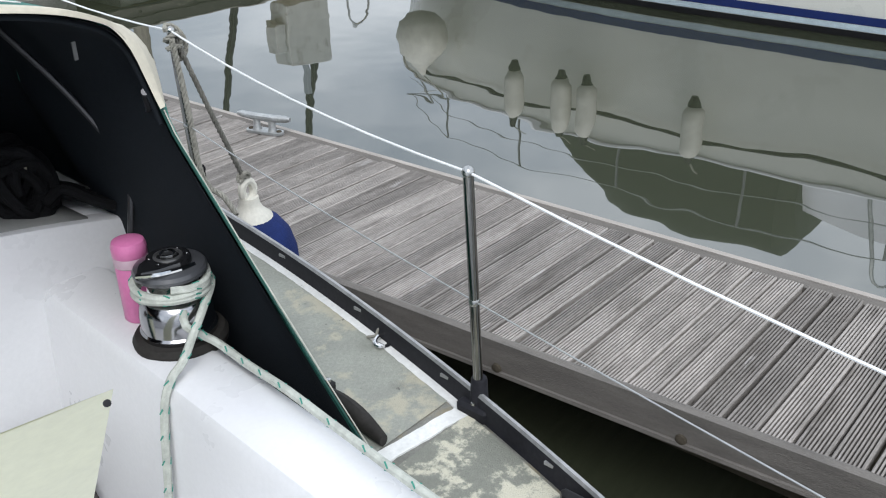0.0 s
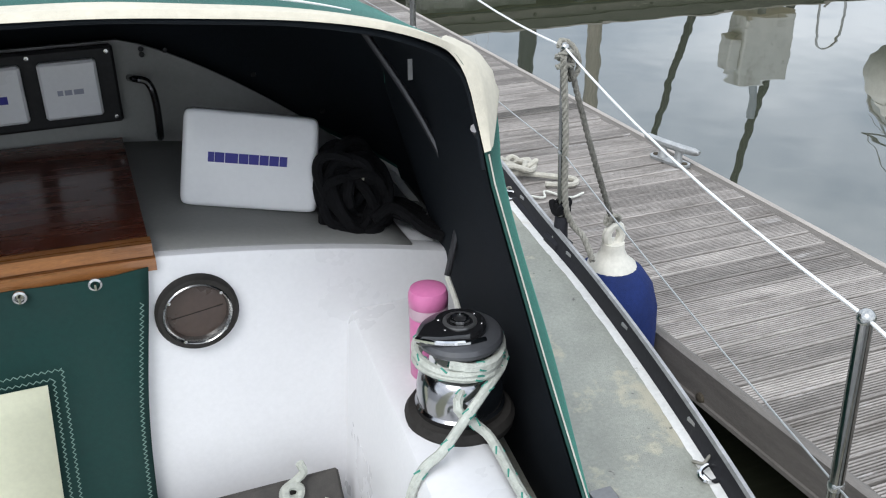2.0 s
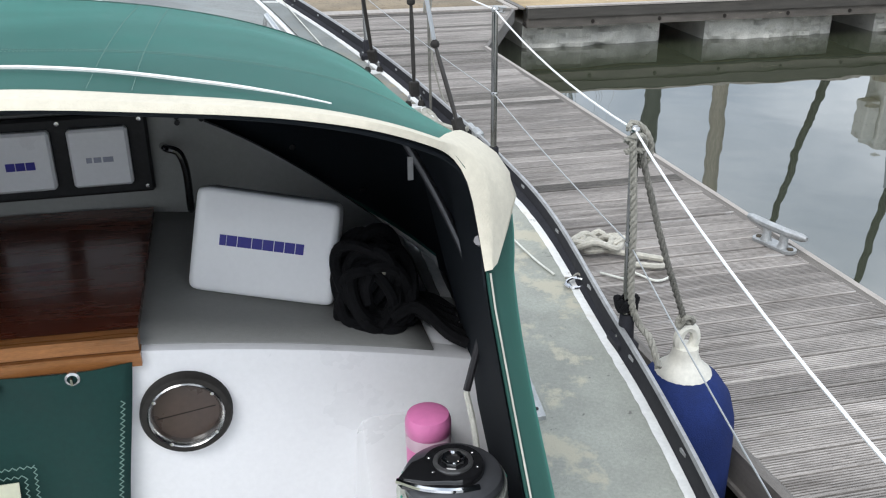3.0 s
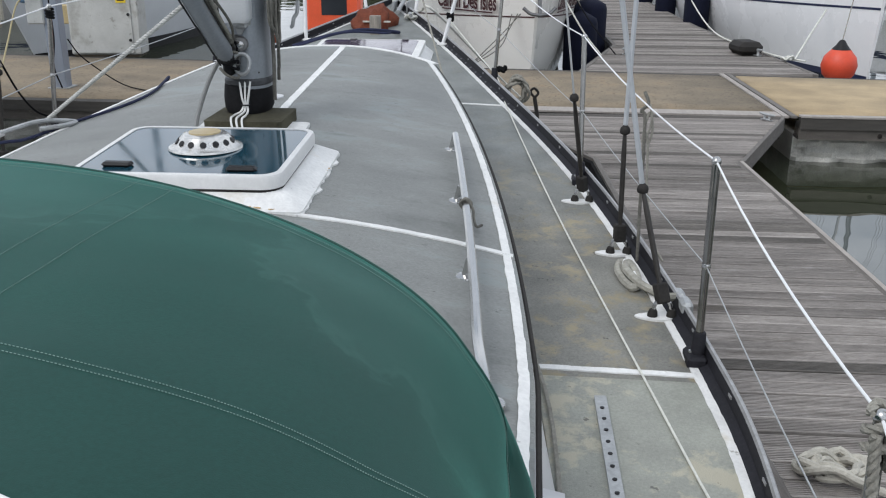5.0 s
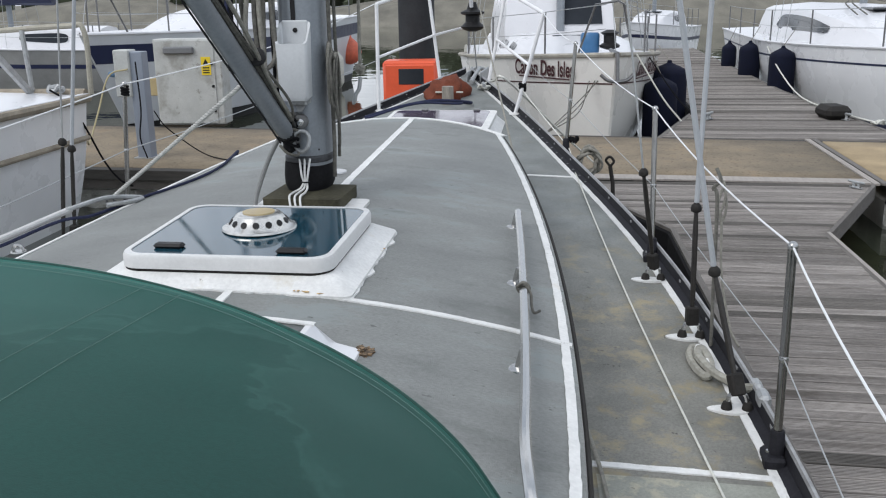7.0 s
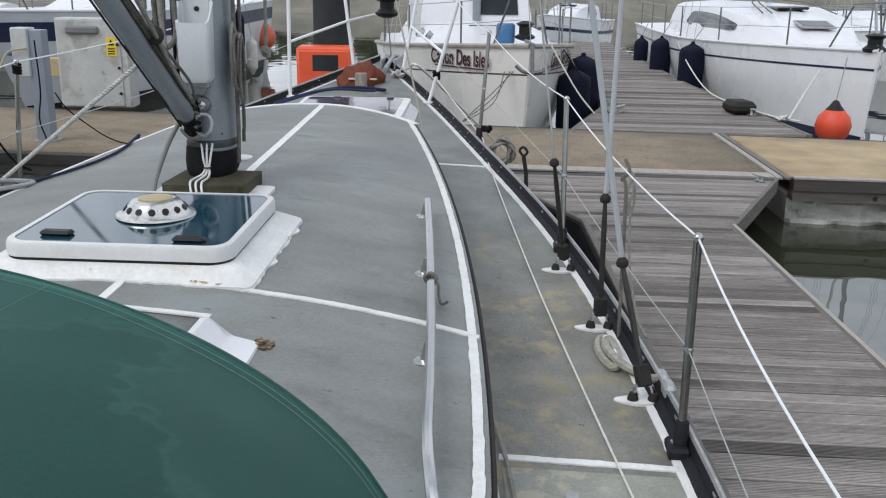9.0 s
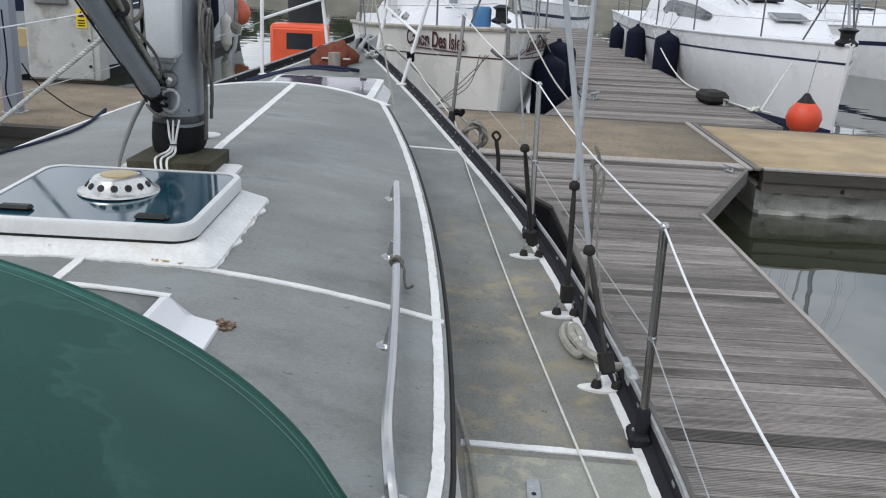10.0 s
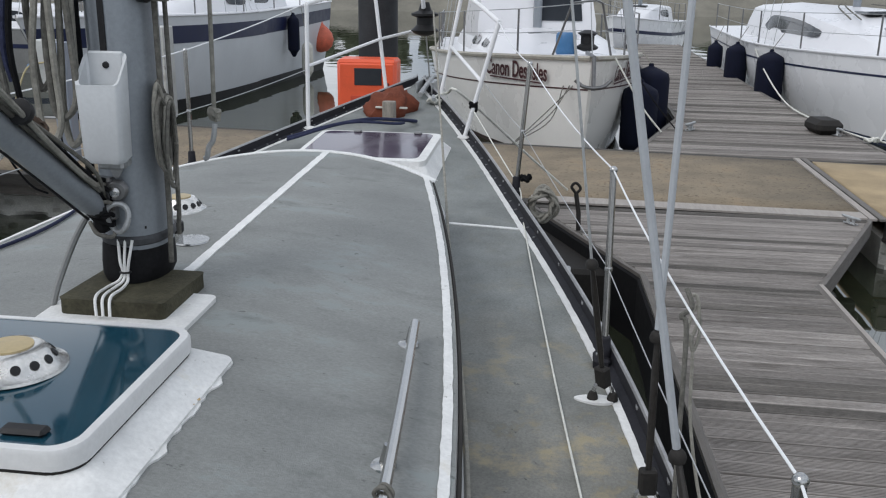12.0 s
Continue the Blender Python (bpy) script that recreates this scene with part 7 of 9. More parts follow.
def build_roof_fittings():
    z = roof_z(-0.15, 5.18)
    v = thing("deck_vent", (-0.15, 5.18, z), "white domed roof vent with a ring of dark holes", "vent")
    vent_dome(-0.15, 5.19, z, v, 0.078)
    f = thing("deck_filler", (0.0, 4.83, 1.38), "round steel deck plate with a black screw cap", "deck fitting")
    z = roof_z(0.02, 4.83)
    part("plate", Shape().lathe([(0.062, 0), (0.06, 0.005), (0.02, 0.007)], Matrix.Translation((0.04, 4.83, z)), 28), STEEL, f)
    part("neck", Shape().lathe([(0.026, 0.004), (0.026, 0.038)], Matrix.Translation((0.0, 4.80, z)), 20), STEEL, f)
    part("cap", Shape().lathe([(0.029, 0.036), (0.031, 0.04), (0.031, 0.066), (0.028, 0.07), (0.001, 0.071)], Matrix.Translation((0.0, 4.80, z)), 20), BLACK, f, "black cap")
    # spar lying along the port roof edge, lashed, with a blue line
    p = thing("lashed_pole", (-1.1, 4.3, 1.2), "white pole lashed along the port side with dark cord", "pole")
    pts = [(-1.42, 3.3, 1.14), (-1.18, 3.95, 1.20), (-0.93, 4.42, 1.30)]
    part("pole", Shape().tube(curve(pts, 6), 0.013, 10), surface("grey_white_pole", (0.55, 0.55, 0.54), 0.5, vary=0.1), p)
    part("pole_end", Shape().tube(curve([(-0.94, 4.40, 1.30), (-0.84, 4.52, 1.325), (-0.765, 4.60, 1.315), (-0.735, 4.64, 1.302), (-0.745, 4.58, 1.302), (-0.82, 4.50, 1.30)], 5), 0.010, 8), GALV, p)
    for dz in (0.0, -0.045):
        part("shackle", Shape().tube([(-0.845 + 0.018 * math.cos(a), 4.58, 1.295 + dz + 0.026 * math.sin(a)) for a in (2 * math.pi * k / 14 for k in range(15))], 0.005, 6), DULL_STEEL, p, "dark steel shackle")
    rope("blue_line", [(-1.36, 3.5, 1.16), (-1.12, 4.05, 1.20), (-0.95, 4.34, 1.265)] + [(x, y, roof_z(x, y) + 0.009) for x, y in ((-0.86, 4.45), (-0.76, 4.62), (-0.655, 4.75), (-0.585, 4.92), (-0.575, 5.12), (-0.615, 5.36), (-0.645, 5.52))] + [(-0.70, 5.60, 1.30)], 0.0066, ROPE_DARK, "dark blue rope lying along the roof edge")
    laid_rope("white_guy", [(-0.846, 4.60, 1.312), (0.008, 3.985, 1.842)], 0.0082, surface("dull_white_laid_rope", (0.50, 0.505, 0.48), 0.9, vary=0.2, scale=40, bump=0.8, bump_scale=260), "white three-strand rope taut from the port roof edge to the strut")
    e = thing("pad_eye", (-1.08, 4.10, 1.2), "steel pad eye on the port roof edge", "pad eye")
    part("plate", Shape().lathe([(0.03, 0), (0.028, 0.005), (0.01, 0.006)], Matrix.Translation((-0.93, 4.05, roof_z(-0.93, 4.05))), 14), STEEL, e)
    part("loop", Shape().tube([(-0.93 + 0.022 * math.cos(a), 4.05, roof_z(-0.93, 4.05) + 0.026 * math.sin(a)) for a in spaced(0, math.pi, 10)], 0.006, 7), STEEL, e)


build_roof_fittings()
rope("post_lashing", [pheads[1] + Vector((0.016 * math.cos(a), 0.016 * math.sin(a), -0.012 - 0.0022 * a)) for a in spaced(0, 19, 60)], 0.007, ROPE_BLACK, "black cord wound round the stanchion head", "lashing", per=2)


# ---- foredeck ----
def build_foredeck():
    c = thing("windlass_cover", (0.05, 8.25, 1.33), "crumpled rust-brown canvas cover over the windlass", "canvas cover")
    rings = []
    for k in range(19):
        t = k / 18
        y = lerp(8.05, 8.52, t)
        R = math.sin(math.pi * (0.10 + 0.8 * t)) ** 0.6
        ring = []
        for j in range(40):
            a = 2 * math.pi * j / 40
            wob = 1 + 0.30 * noise.noise(Vector((math.cos(a) * 2.2, math.sin(a) * 2.2, t * 5))) + 0.12 * noise.noise(Vector((math.cos(a) * 6, math.sin(a) * 6, t * 11)))
            zz = max(math.sin(a), -0.2)
            lean = 0.10 * max(zz, 0)
            ring.append((0.015 + 0.165 * R * wob * math.cos(a) + lean * 0.25, y, 1.335 + 0.185 * R * wob * zz * (1.0 + 0.12 * math.cos(a + 0.6))))
        rings.append(ring)
    part("cover", Shape().loft(rings), RUST_COVER, c, smooth=60)
    for x0 in (-0.03, 0.13):
        part("strap", Shape().box((x0, 8.035, 1.40), (x0 + 0.05, 8.06, 1.41)), FENDER_WHITE, c, "pale strap")
    whole("samson_post", Shape().loft([[(x, y, z) for x, y in rounded(0.035, 0.115, 7.93, 8.01, r)] for z, r in ((1.29, 0.012), (1.445, 0.012), (1.455, 0.02))]), WOOD_POST, "short weathered timber samson post on the foredeck", "post")
    rope("deck_line", [(-0.42, 7.35, 1.30), (-0.2, 7.45, 1.36), (0.0, 7.62, 1.385), (0.16, 7.75, 1.37), (0.26, 7.92, 1.34), (0.18, 8.0, 1.33)], 0.011, ROPE_DARK, "dark blue line lying over the fore hatch")
    rope("deck_line", [(-0.40, 7.28, 1.30), (-0.1, 7.52, 1.375), (0.18, 7.62, 1.365), (0.22, 7.7, 1.36)], 0.009, ROPE_DARK, "dark blue line lying over the fore hatch")
    # pulpit
    p = thing("pulpit", (0.2, 8.4, 1.4), "white coated tubular bow pulpit", "pulpit")
    WP = surface("white_coated_tube", (0.80, 0.80, 0.80), 0.35, vary=0.04)
    legs = [((0.60, 7.70, 1.28), (0.80, 7.62, 1.98)), ((-0.42, 7.80, 1.29), (-0.41, 7.80, 2.06)), ((0.30, 8.72, 1.39), (0.44, 8.80, 2.13)), ((-0.10, 8.76, 1.40), (-0.20, 8.82, 2.16))]
    for a, b in legs:
        part("leg", Shape().tube([a, b], 0.0135, 10), WP, p)
        part("leg_foot", Shape().lathe([(0.045, 0), (0.043, 0.008), (0.018, 0.014)], Matrix.Translation(a), 16), WHITE_PAINT, p)
    part("top_rail", Shape().tube(curve([(0.80, 7.62, 1.98), (0.62, 8.25, 2.06), (0.44, 8.80, 2.13), (0.30, 9.3, 2.18), (0.10, 9.45, 2.2), (-0.10, 9.3, 2.19), (-0.20, 8.82, 2.16), (-0.33, 8.25, 2.11), (-0.41, 7.80, 2.06)], 6), 0.0135, 10), WP, p)
    part("mid_rail", Shape().tube([(0.70, 7.66, 1.63), (0.37, 8.76, 1.76)], 0.011, 8), WP, p)
    part("mid_rail", Shape().tube([(-0.415, 7.80, 1.68), (-0.15, 8.80, 1.80), (0.10, 9.2, 1.86)], 0.011, 8), WP, p)
    whole("leg_lashing", Shape().tube(coil((0.655, 7.68, 1.44), 0.022, 2.6, 0.010, 0.05, 12), 0.010, 6), ROPE_BLACK, "black lashing round the pulpit leg", "lashing")
    # forestay, furler drum and bow roller
    f = thing("furler_drum", (0.17, 9.02, 1.75), "black jib furling drum on the forestay", "furler")
    at = Matrix.Translation((0.15, 8.95, 1.92))
    part("drum", Shape().lathe([(0.03, -0.10), (0.075, -0.085), (0.105, -0.06), (0.085, -0.045), (0.06, -0.02), (0.06, 0.03), (0.10, 0.045), (0.10, 0.06), (0.05, 0.08), (0.03, 0.14)], at, 26), BLACK, f)
    part("forestay", Shape().tube([(0.16, 9.2, 1.40), (0.15, 8.95, 1.92), (0.10, 7.4, 5.5)], 0.006, 7), WIRE_GREY, f)
    part("foil", Shape().tube([(0.147, 8.90, 2.02), (0.10, 7.4, 5.5)], 0.016, 8), WHITE, f, "white luff foil")
    r = thing("bow_roller", (0.17, 9.1, 1.42), "galvanised bow roller with a stowed anchor", "bow roller")
    part("cheek", Shape().box((0.11, 8.78, 1.395), (0.125, 9.42, 1.50), bevel=0.01), GALV, r)
    part("cheek", Shape().box((0.225, 8.78, 1.395), (0.24, 9.42, 1.50), bevel=0.01), GALV, r)
    part("anchor_shank", Shape().tube([(0.175, 8.60, 1.43), (0.175, 9.2, 1.50), (0.18, 9.5, 1.47)], 0.018, 8), GALV, r, "galvanised anchor shank")
    cl = thing("bow_cleat", (0.28, 8.5, 1.38), "galvanised bow cleat with rope turns", "cleat")
    part("horn", Shape().tube([(0.30, 8.42, 1.42), (0.285, 8.5, 1.43), (0.27, 8.60, 1.42)], 0.014, 8), GALV, cl)
    part("rope_turns", Shape().tube(coil((0.285, 8.5, 1.37), 0.05, 3.2, 0.01, 0.03, 7), 0.010, 6), ROPE_WHITE, cl, "turns of white rope")
    rope("bow_line", [(0.28, 8.55, 1.42), (0.35, 8.75, 1.43), (0.47, 8.62, 1.44), (0.9, 9.4, 0.9), (1.25, 9.9, 0.50)], 0.010, ROPE_WHITE, "white bow mooring line led to the walkway")
    rnd_c = random.Random(13)
    rope("rail_coil", [(1.125 + (0.036 + 0.045 * rnd_c.random()) * math.cos(a), 6.64 + 0.02 * math.sin(2.3 * a) + 0.001 * a, 1.120 + (0.045 + 0.05 * rnd_c.random()) * math.sin(a)) for a in spaced(0, 62, 96)], 0.0085, ROPE_GREY, "coil of grey rope hung at the toe rail", per=3)
    whole("rail_knot", Shape().tube(coil((1.03, 6.68, 1.22), 0.026, 2.2, 0.01, 0.03, 4), 0.010, 6), ROPE_BLACK, "black lashing round the stanchion foot", "lashing")
    # turning block and car along the rail
    whole("rail_block", Shape().box((1.245, 5.63, 1.085), (1.27, 5.68, 1.11), bevel=0.006), GALV, "small steel block on the toe rail", "block")
    rc = thing("rail_clamp", (1.62, 3.7, 0.94), "dull alloy fairlead clamp on the toe rail", "clamp")
    part("jaw", Shape().box((1.600, 3.735, 0.925), (1.634, 3.80, 0.965), bevel=0.01), GALV, rc)
    part("jaw", Shape().box((1.604, 3.645, 0.925), (1.640, 3.72, 0.968), bevel=0.01), GALV, rc)
    part("bolt", Shape().tube([(1.617, 3.80, 0.948), (1.620, 3.645, 0.95)], 0.008, 8), DULL_STEEL, rc)


build_foredeck()


# a spare line hitched on the guard wire between the shrouds
rope("spare_line", [(1.548, 4.33, 1.450), (1.566, 4.32, 1.465), (1.575, 4.31, 1.410), (1.558, 4.305, 1.350), (1.545, 4.30, 1.335), (1.552, 4.31, 1.390), (1.568, 4.32, 1.440), (1.580, 4.31, 1.380), (1.566, 4.30, 1.325), (1.556, 4.30, 1.370), (1.566, 4.30, 1.320), (1.572, 4.27, 1.15), (1.60, 4.2, 0.98), (1.625, 4.14, 0.93)], 0.0046, ROPE_GREY, "grey line hitched on the guard wire and made fast below")


# ---- on the pontoons ----
def cleat(x, y, z, turn, size=1.0, label="large galvanised horn cleat bolted to the pontoon boards"):
    c = thing("mooring_cleat", (x, y, z), label, "cleat", "mooring cleats")
    m = Matrix.Translation((x, y, z)) @ pose(0, 0, 0, 0, 0, turn) @ Matrix.Scale(size, 4)
    part("base_plate", Shape().prism(rounded(-0.105, 0.105, -0.034, 0.034, 0.03), 0, 0.012, m), GALV, c)
    for o in (-0.045, 0.045):
        part("leg", Shape().lathe([(0.026, 0.01), (0.018, 0.03), (0.018, 0.07)], m @ Matrix.Translation((o, 0, 0)), 12), GALV, c)
        part("bolt", Shape().lathe([(0.014, 0.012), (0.012, 0.018), (0.004, 0.02)], m @ Matrix.Translation((o * 1.85, 0, 0)), 10), OLD_TIMBER, c, "dark bolt")
    part("horn", Shape().tube([m @ Vector(p) for p in ((-0.155, 0, 0.084), (-0.13, 0, 0.083), (-0.06, 0, 0.078), (0.06, 0, 0.078), (0.13, 0, 0.083), (0.155, 0, 0.084))], lambda t: size * (0.010 + 0.010 * math.sin(math.pi * t) ** 0.5), 10), GALV, c)
    return c


cleat(2.835, 3.38, 0.456, -74)
cleat(3.42, 9.30, 0.46, -60, 0.6, label="galvanised horn cleat at the walkway corner")
cleat(4.50, 13.9, 0.46, -75, label="galvanised horn cleat with mooring lines made fast")
cleat(2.75, 13.9, 0.46, 60, label="galvanised horn cleat on the far pontoon")
rope("mooring_rope", coil((2.085, 3.49, 0.455), 0.125, 4.5, 0.012, 0.05, 21, 0.75, tail=[(2.22, 3.38, 0.48), (2.31, 3.33, 0.47), (2.27, 3.28, 0.47), (2.16, 3.32, 0.475)]), 0.013, surface("dirty_white_rope", (0.46, 0.44, 0.38), 0.9, vary=0.15, scale=30, bump=1.0, bump_scale=180), "tangled heap of dirty white mooring rope on the boards", smooth_line=False)
rope("thin_cord", [(2.02, 3.30, 0.462), (2.10, 3.22, 0.462), (2.14, 3.28, 0.462), (2.20, 3.18, 0.462), (2.28, 3.20, 0.462)], 0.005, ROPE_WHITE, "thin pale cord on the boards", "cord")
k = thing("rubber_snubber", (1.33, 8.75, 0.45), "black rubber mooring snubber standing at the pontoon edge", "snubber")
part("shaft", Shape().tube([(1.345, 8.74, 0.45), (1.34, 8.75, 0.58), (1.315, 8.77, 0.72)], 0.017, 8), RUBBER, k)
part("loop", Shape().tube(curve([(1.315, 8.77, 0.72), (1.28, 8.77, 0.77), (1.31, 8.77, 0.80), (1.345, 8.77, 0.76), (1.315, 8.77, 0.72)], 5), 0.011, 7), RUBBER, k)


# ---- other boats ----
def yacht(name, label, at, heading, L, beam, fb, hull_mat, tw=0.7, stripes=(), cabin=None, rail=True, mast=True, plumb=0.08, rails_n=6, bluff=2.1):
    """A moored yacht: stern at the origin, bow along +y before it is turned; fb: freeboard at stern and bow."""
    y = thing(name, at, label, "boat", "moored boats")
    m = Matrix.Translation(at) @ pose(0, 0, 0, 0, 0, heading)
    hb = lambda s: beam / 2 * ((tw + (1 - tw) * math.sin(min(s / 0.9, 1) * math.pi / 2)) if s < 0.45 else max(1 - ((s - 0.45) / 0.55) ** bluff, 0.012))
    top = lambda s: lerp(fb[0], fb[1], s) - 0.08 * math.sin(math.pi * s)

    def side(s, t):
        """Half-width, place along and height of the skin; t from the sheer down to the keel."""
        z = lerp(top(s), -0.3, t)
        fore = max(0, (s - 0.55) / 0.45) ** 2
        w = hb(s) * (1 - 0.16 * t - (0.30 * fore + 0.25) * max(0, t - 0.3) ** 1.5)
        return w, s * L - plumb * L * fore * t, z

    ss = spaced(0, 1, 34)
    ts = spaced(0, 1, 10)
    rings = []
    for s in ss:
        a = [side(s, t) for t in ts]
        rings.append([(w, yy, z) for w, yy, z in a] + [(-w, yy, z) for w, yy, z in reversed(a)])
    part("hull_shell", Shape().loft(rings, m), hull_mat, y, smooth=50)
    part("deck_top", Shape().grid([[(w * hb(s) * 0.985, s * L, top(s) + 0.012 + 0.03 * (1 - w * w)) for w in spaced(-1, 1, 9)] for s in ss], m), WHITE, y, "white deck")
    for sgn in (1, -1):
        part("rubbing_strake", Shape().tube([m @ Vector((sgn * (hb(s) + 0.006), s * L, top(s) + 0.008)) for s in ss], 0.022 if hull_mat != HULL_CREAM else 0.032, 6), WHITE if hull_mat != HULL_CREAM else GREYED_CAP, y)
        for z0, z1, mat, lab in stripes:
            rows = []
            for s in ss:
                row = []
                for z in (z0, (z0 + z1) / 2, z1):
                    zc = z if z1 < 0.5 else top(s) - (fb[1] - z)
                    t = (top(s) - zc) / (top(s) + 0.3)
                    w, yy, zz = side(s, t)
                    row.append((sgn * (w + 0.006), yy + (0.004 if s > 0.97 else 0), zz))
                rows.append(row)
            part("painted_stripe", Shape().grid(rows, m), mat, y, lab)
    if cabin:
        y0, y1, h, w, win = cabin
        rows = []
        for v in spaced(0, 1, 16):
            yy = lerp(y0, y1, v) * L
            s = yy / L
            hh = h * (1 - max(0, (v - 0.45) / 0.55) ** 2.0)
            ww = min(w, hb(s) - 0.25) * (1 - 0.25 * max(0, v - 0.5))
            rows.append([(ww * u, yy, top(s) + hh * z) for u, z in ((-1.0, 0.0), (-0.93, 0.5), (-0.84, 0.92), (-0.7, 1.02), (0, 1.12), (0.7, 1.02), (0.84, 0.92), (0.93, 0.5), (1.0, 0.0))])
        part("cabin", Shape().grid(rows, m), WHITE, y, "white cabin trunk", smooth=40)
        part("cabin_back", Shape().add(rows[0], [tuple(range(9))], m), WHITE, y)
        for sgn in (1, -1):
            for a, b in win:
                pane = []
                for v in spaced(a, b, 25):
                    yy = lerp(y0, y1, v) * L
                    s = yy / L
                    hh = h * (1 - max(0, (v - 0.45) / 0.55) ** 2.0)
                    ww = min(w, hb(s) - 0.25) * (1 - 0.25 * max(0, v - 0.5))
                    e = max(1 - abs(2 * (v - a) / (b - a) - 1) ** 4, 0.02) ** 0.4 * (1 - 0.45 * (v - a) / (b - a))
                    pane.append([(sgn * (ww * lerp(0.96, 0.93, 0.5) + 0.012), yy, top(s) + hh * (0.50 - 0.22 * e)), (sgn * (ww * 0.885 + 0.012), yy, top(s) + hh * (0.60 + 0.22 * e))])
                part("cabin_window", Shape().grid(pane, m), DARK_GLASS, y, "dark cabin window")
        part("coach_hatch", Shape().box((-0.28, lerp(y0, y1, 0.62) * L, top(0.5) + h * 0.95), (0.28, lerp(y0, y1, 0.72) * L, top(0.5) + h * 1.03), m, bevel=0.02), DARK_GLASS, y, "dark tinted hatch")
    if rail:
        for sgn in (1, -1):
            heads_ = []
            for k in range(rails_n):
                s = lerp(0.06, 0.86, k / (rails_n - 1))
                b = Vector((sgn * (hb(s) - 0.06), s * L, top(s)))
                part("stanchion_post", Shape().tube([m @ b, m @ (b + Vector((0, 0, 0.6)))], 0.014, 6), DULL_STEEL, y)
                heads_.append(b + Vector((0, 0, 0.6)))
            bow = Vector((sgn * 0.12, 0.985 * L, top(1) + 0.62))
            part("guard_line", Shape().tube([m @ p for p in heads_ + [bow]], 0.006, 5), WIRE_GREY, y)
            part("guard_line", Shape().tube([m @ (p - Vector((0, 0, 0.3))) for p in heads_ + [bow]], 0.005, 5), WIRE_GREY, y)
            part("pulpit_leg", Shape().tube([m @ Vector((sgn * (hb(0.93) - 0.04), 0.93 * L, top(0.93))), m @ Vector((sgn * 0.18, 0.95 * L, top(1) + 0.62)), m @ Vector((0, 1.0 * L, top(1) + 0.66))], 0.015, 6), DULL_STEEL, y)
    if mast:
        part("mast_spar", Shape().tube([m @ Vector((0, 0.56 * L, top(0.5))), m @ Vector((0, 0.56 * L, L * 1.25))], 0.07, 10), ALLOY, y, "grey mast")
        part("boom", Shape().tube([m @ Vector((0, 0.55 * L, top(0.5) + 1.25)), m @ Vector((0, 0.18 * L, top(0.5) + 1.3))], 0.05, 8), ALLOY, y, "grey boom")
        part("stay", Shape().tube([m @ Vector((0, 0.995 * L, top(1))), m @ Vector((0, 0.56 * L, L * 1.22))], 0.006, 5), WIRE_GREY, y)
        for sgn in (1, -1):
            for s in (0.52, 0.56, 0.60):
                part("shroud", Shape().tube([m @ Vector((sgn * (hb(s) - 0.1), s * L, top(s))), m @ Vector((0, 0.56 * L, L * 1.1))], 0.005, 5), WIRE_GREY, y)
    return y, m, hb, top, side


def hang_fender(parent_name, at, material, label, r=0.11, h=0.55, rope_to=None, ball=False, group="hull fenders", cap=None):
    f = thing(parent_name, at, label, "fender", group)
    x, y, z = at
    if ball:
        part("body", Shape().lathe([(0.02, -r), (r * 0.55, -r * 0.86), (r * 0.87, -r * 0.5), (r, 0), (r * 0.87, r * 0.5), (r * 0.55, r * 0.86), (0.06, r * 1.12), (0.035, r * 1.35), (0.02, r * 1.4)], Matrix.Translation(at), 24), material, f, smooth=60)
        part("neck", Shape().lathe([(r * 0.52, r * 0.88), (0.075, r * 1.12), (0.04, r * 1.36), (0.02, r * 1.42)], Matrix.Translation((x, y, z + 0.004)), 20), cap or material, f)
        top = z + r * 1.4
    else:
        part("body", Shape().lathe([(0.02, 0), (r * 0.6, 0.02), (r * 0.95, 0.08), (r, 0.14), (r, h - 0.14), (r * 0.92, h - 0.07), (r * 0.5, h - 0.01), (0.03, h)], Matrix.Translation(at), 20), material, f, smooth=60)
        part("end_cap", Shape().lathe([(r * 0.62, 0.012), (r * 0.4, -0.03), (0.03, -0.07)], Matrix.Translation(at), 16), cap or material, f)
        part("top_eye", Shape().lathe([(r * 0.52, h - 0.015), (0.04, h + 0.03), (0.03, h + 0.07)], Matrix.Translation(at), 14), cap or material, f)
        top = z + h + 0.06
    part("lanyard", Shape().tube([(x, y, top), rope_to or (x, y, top + 0.4)], 0.007, 6), ROPE_GREY, f)
    return f


# white sloop along the far finger, bow towards the walkway
w_at, w_L = (6.3, 27.4, 0.0), 13.0
sloop, sm = yacht("white_sloop", "modern white sloop with a dark sheer line moored bow-in", w_at, 180, w_L, 3.4, (1.20, 1.30), HULL_WHITE, tw=0.9,
                                     stripes=((1.03, 1.062, NAVY, "thin dark sheer line"), (-0.02, 0.09, NAVY, "dark boot line")), cabin=(0.24, 0.86, 0.64, 1.2, ((0.25, 0.73),)), plumb=0.02)[:2]
for x, y, z, h, r_ in ((4.66, 18.9, 0.12, 0.98, 0.235), (4.50, 21.4, 0.18, 0.90, 0.22), (4.46, 24.0, 0.36, 0.60, 0.17)):
    hang_fender("fender", (x, y, z), FENDER_NAVY, "navy cloth-covered fender hanging on the white sloop", r=r_, h=h, rope_to=(x + 0.18, y, 1.45))
hang_fender("buoy_fender", (5.65, 13.97, 0.33), BUOY_RED, "orange-red ball fender with a black neck at the bow", r=0.24, ball=True, rope_to=(5.95, 14.6, 1.2), cap=BLACK)
fore = Matrix.Translation((6.3, 17.25, 1.545)) @ pose(0, 0, 0, 9.5, 0, 0)
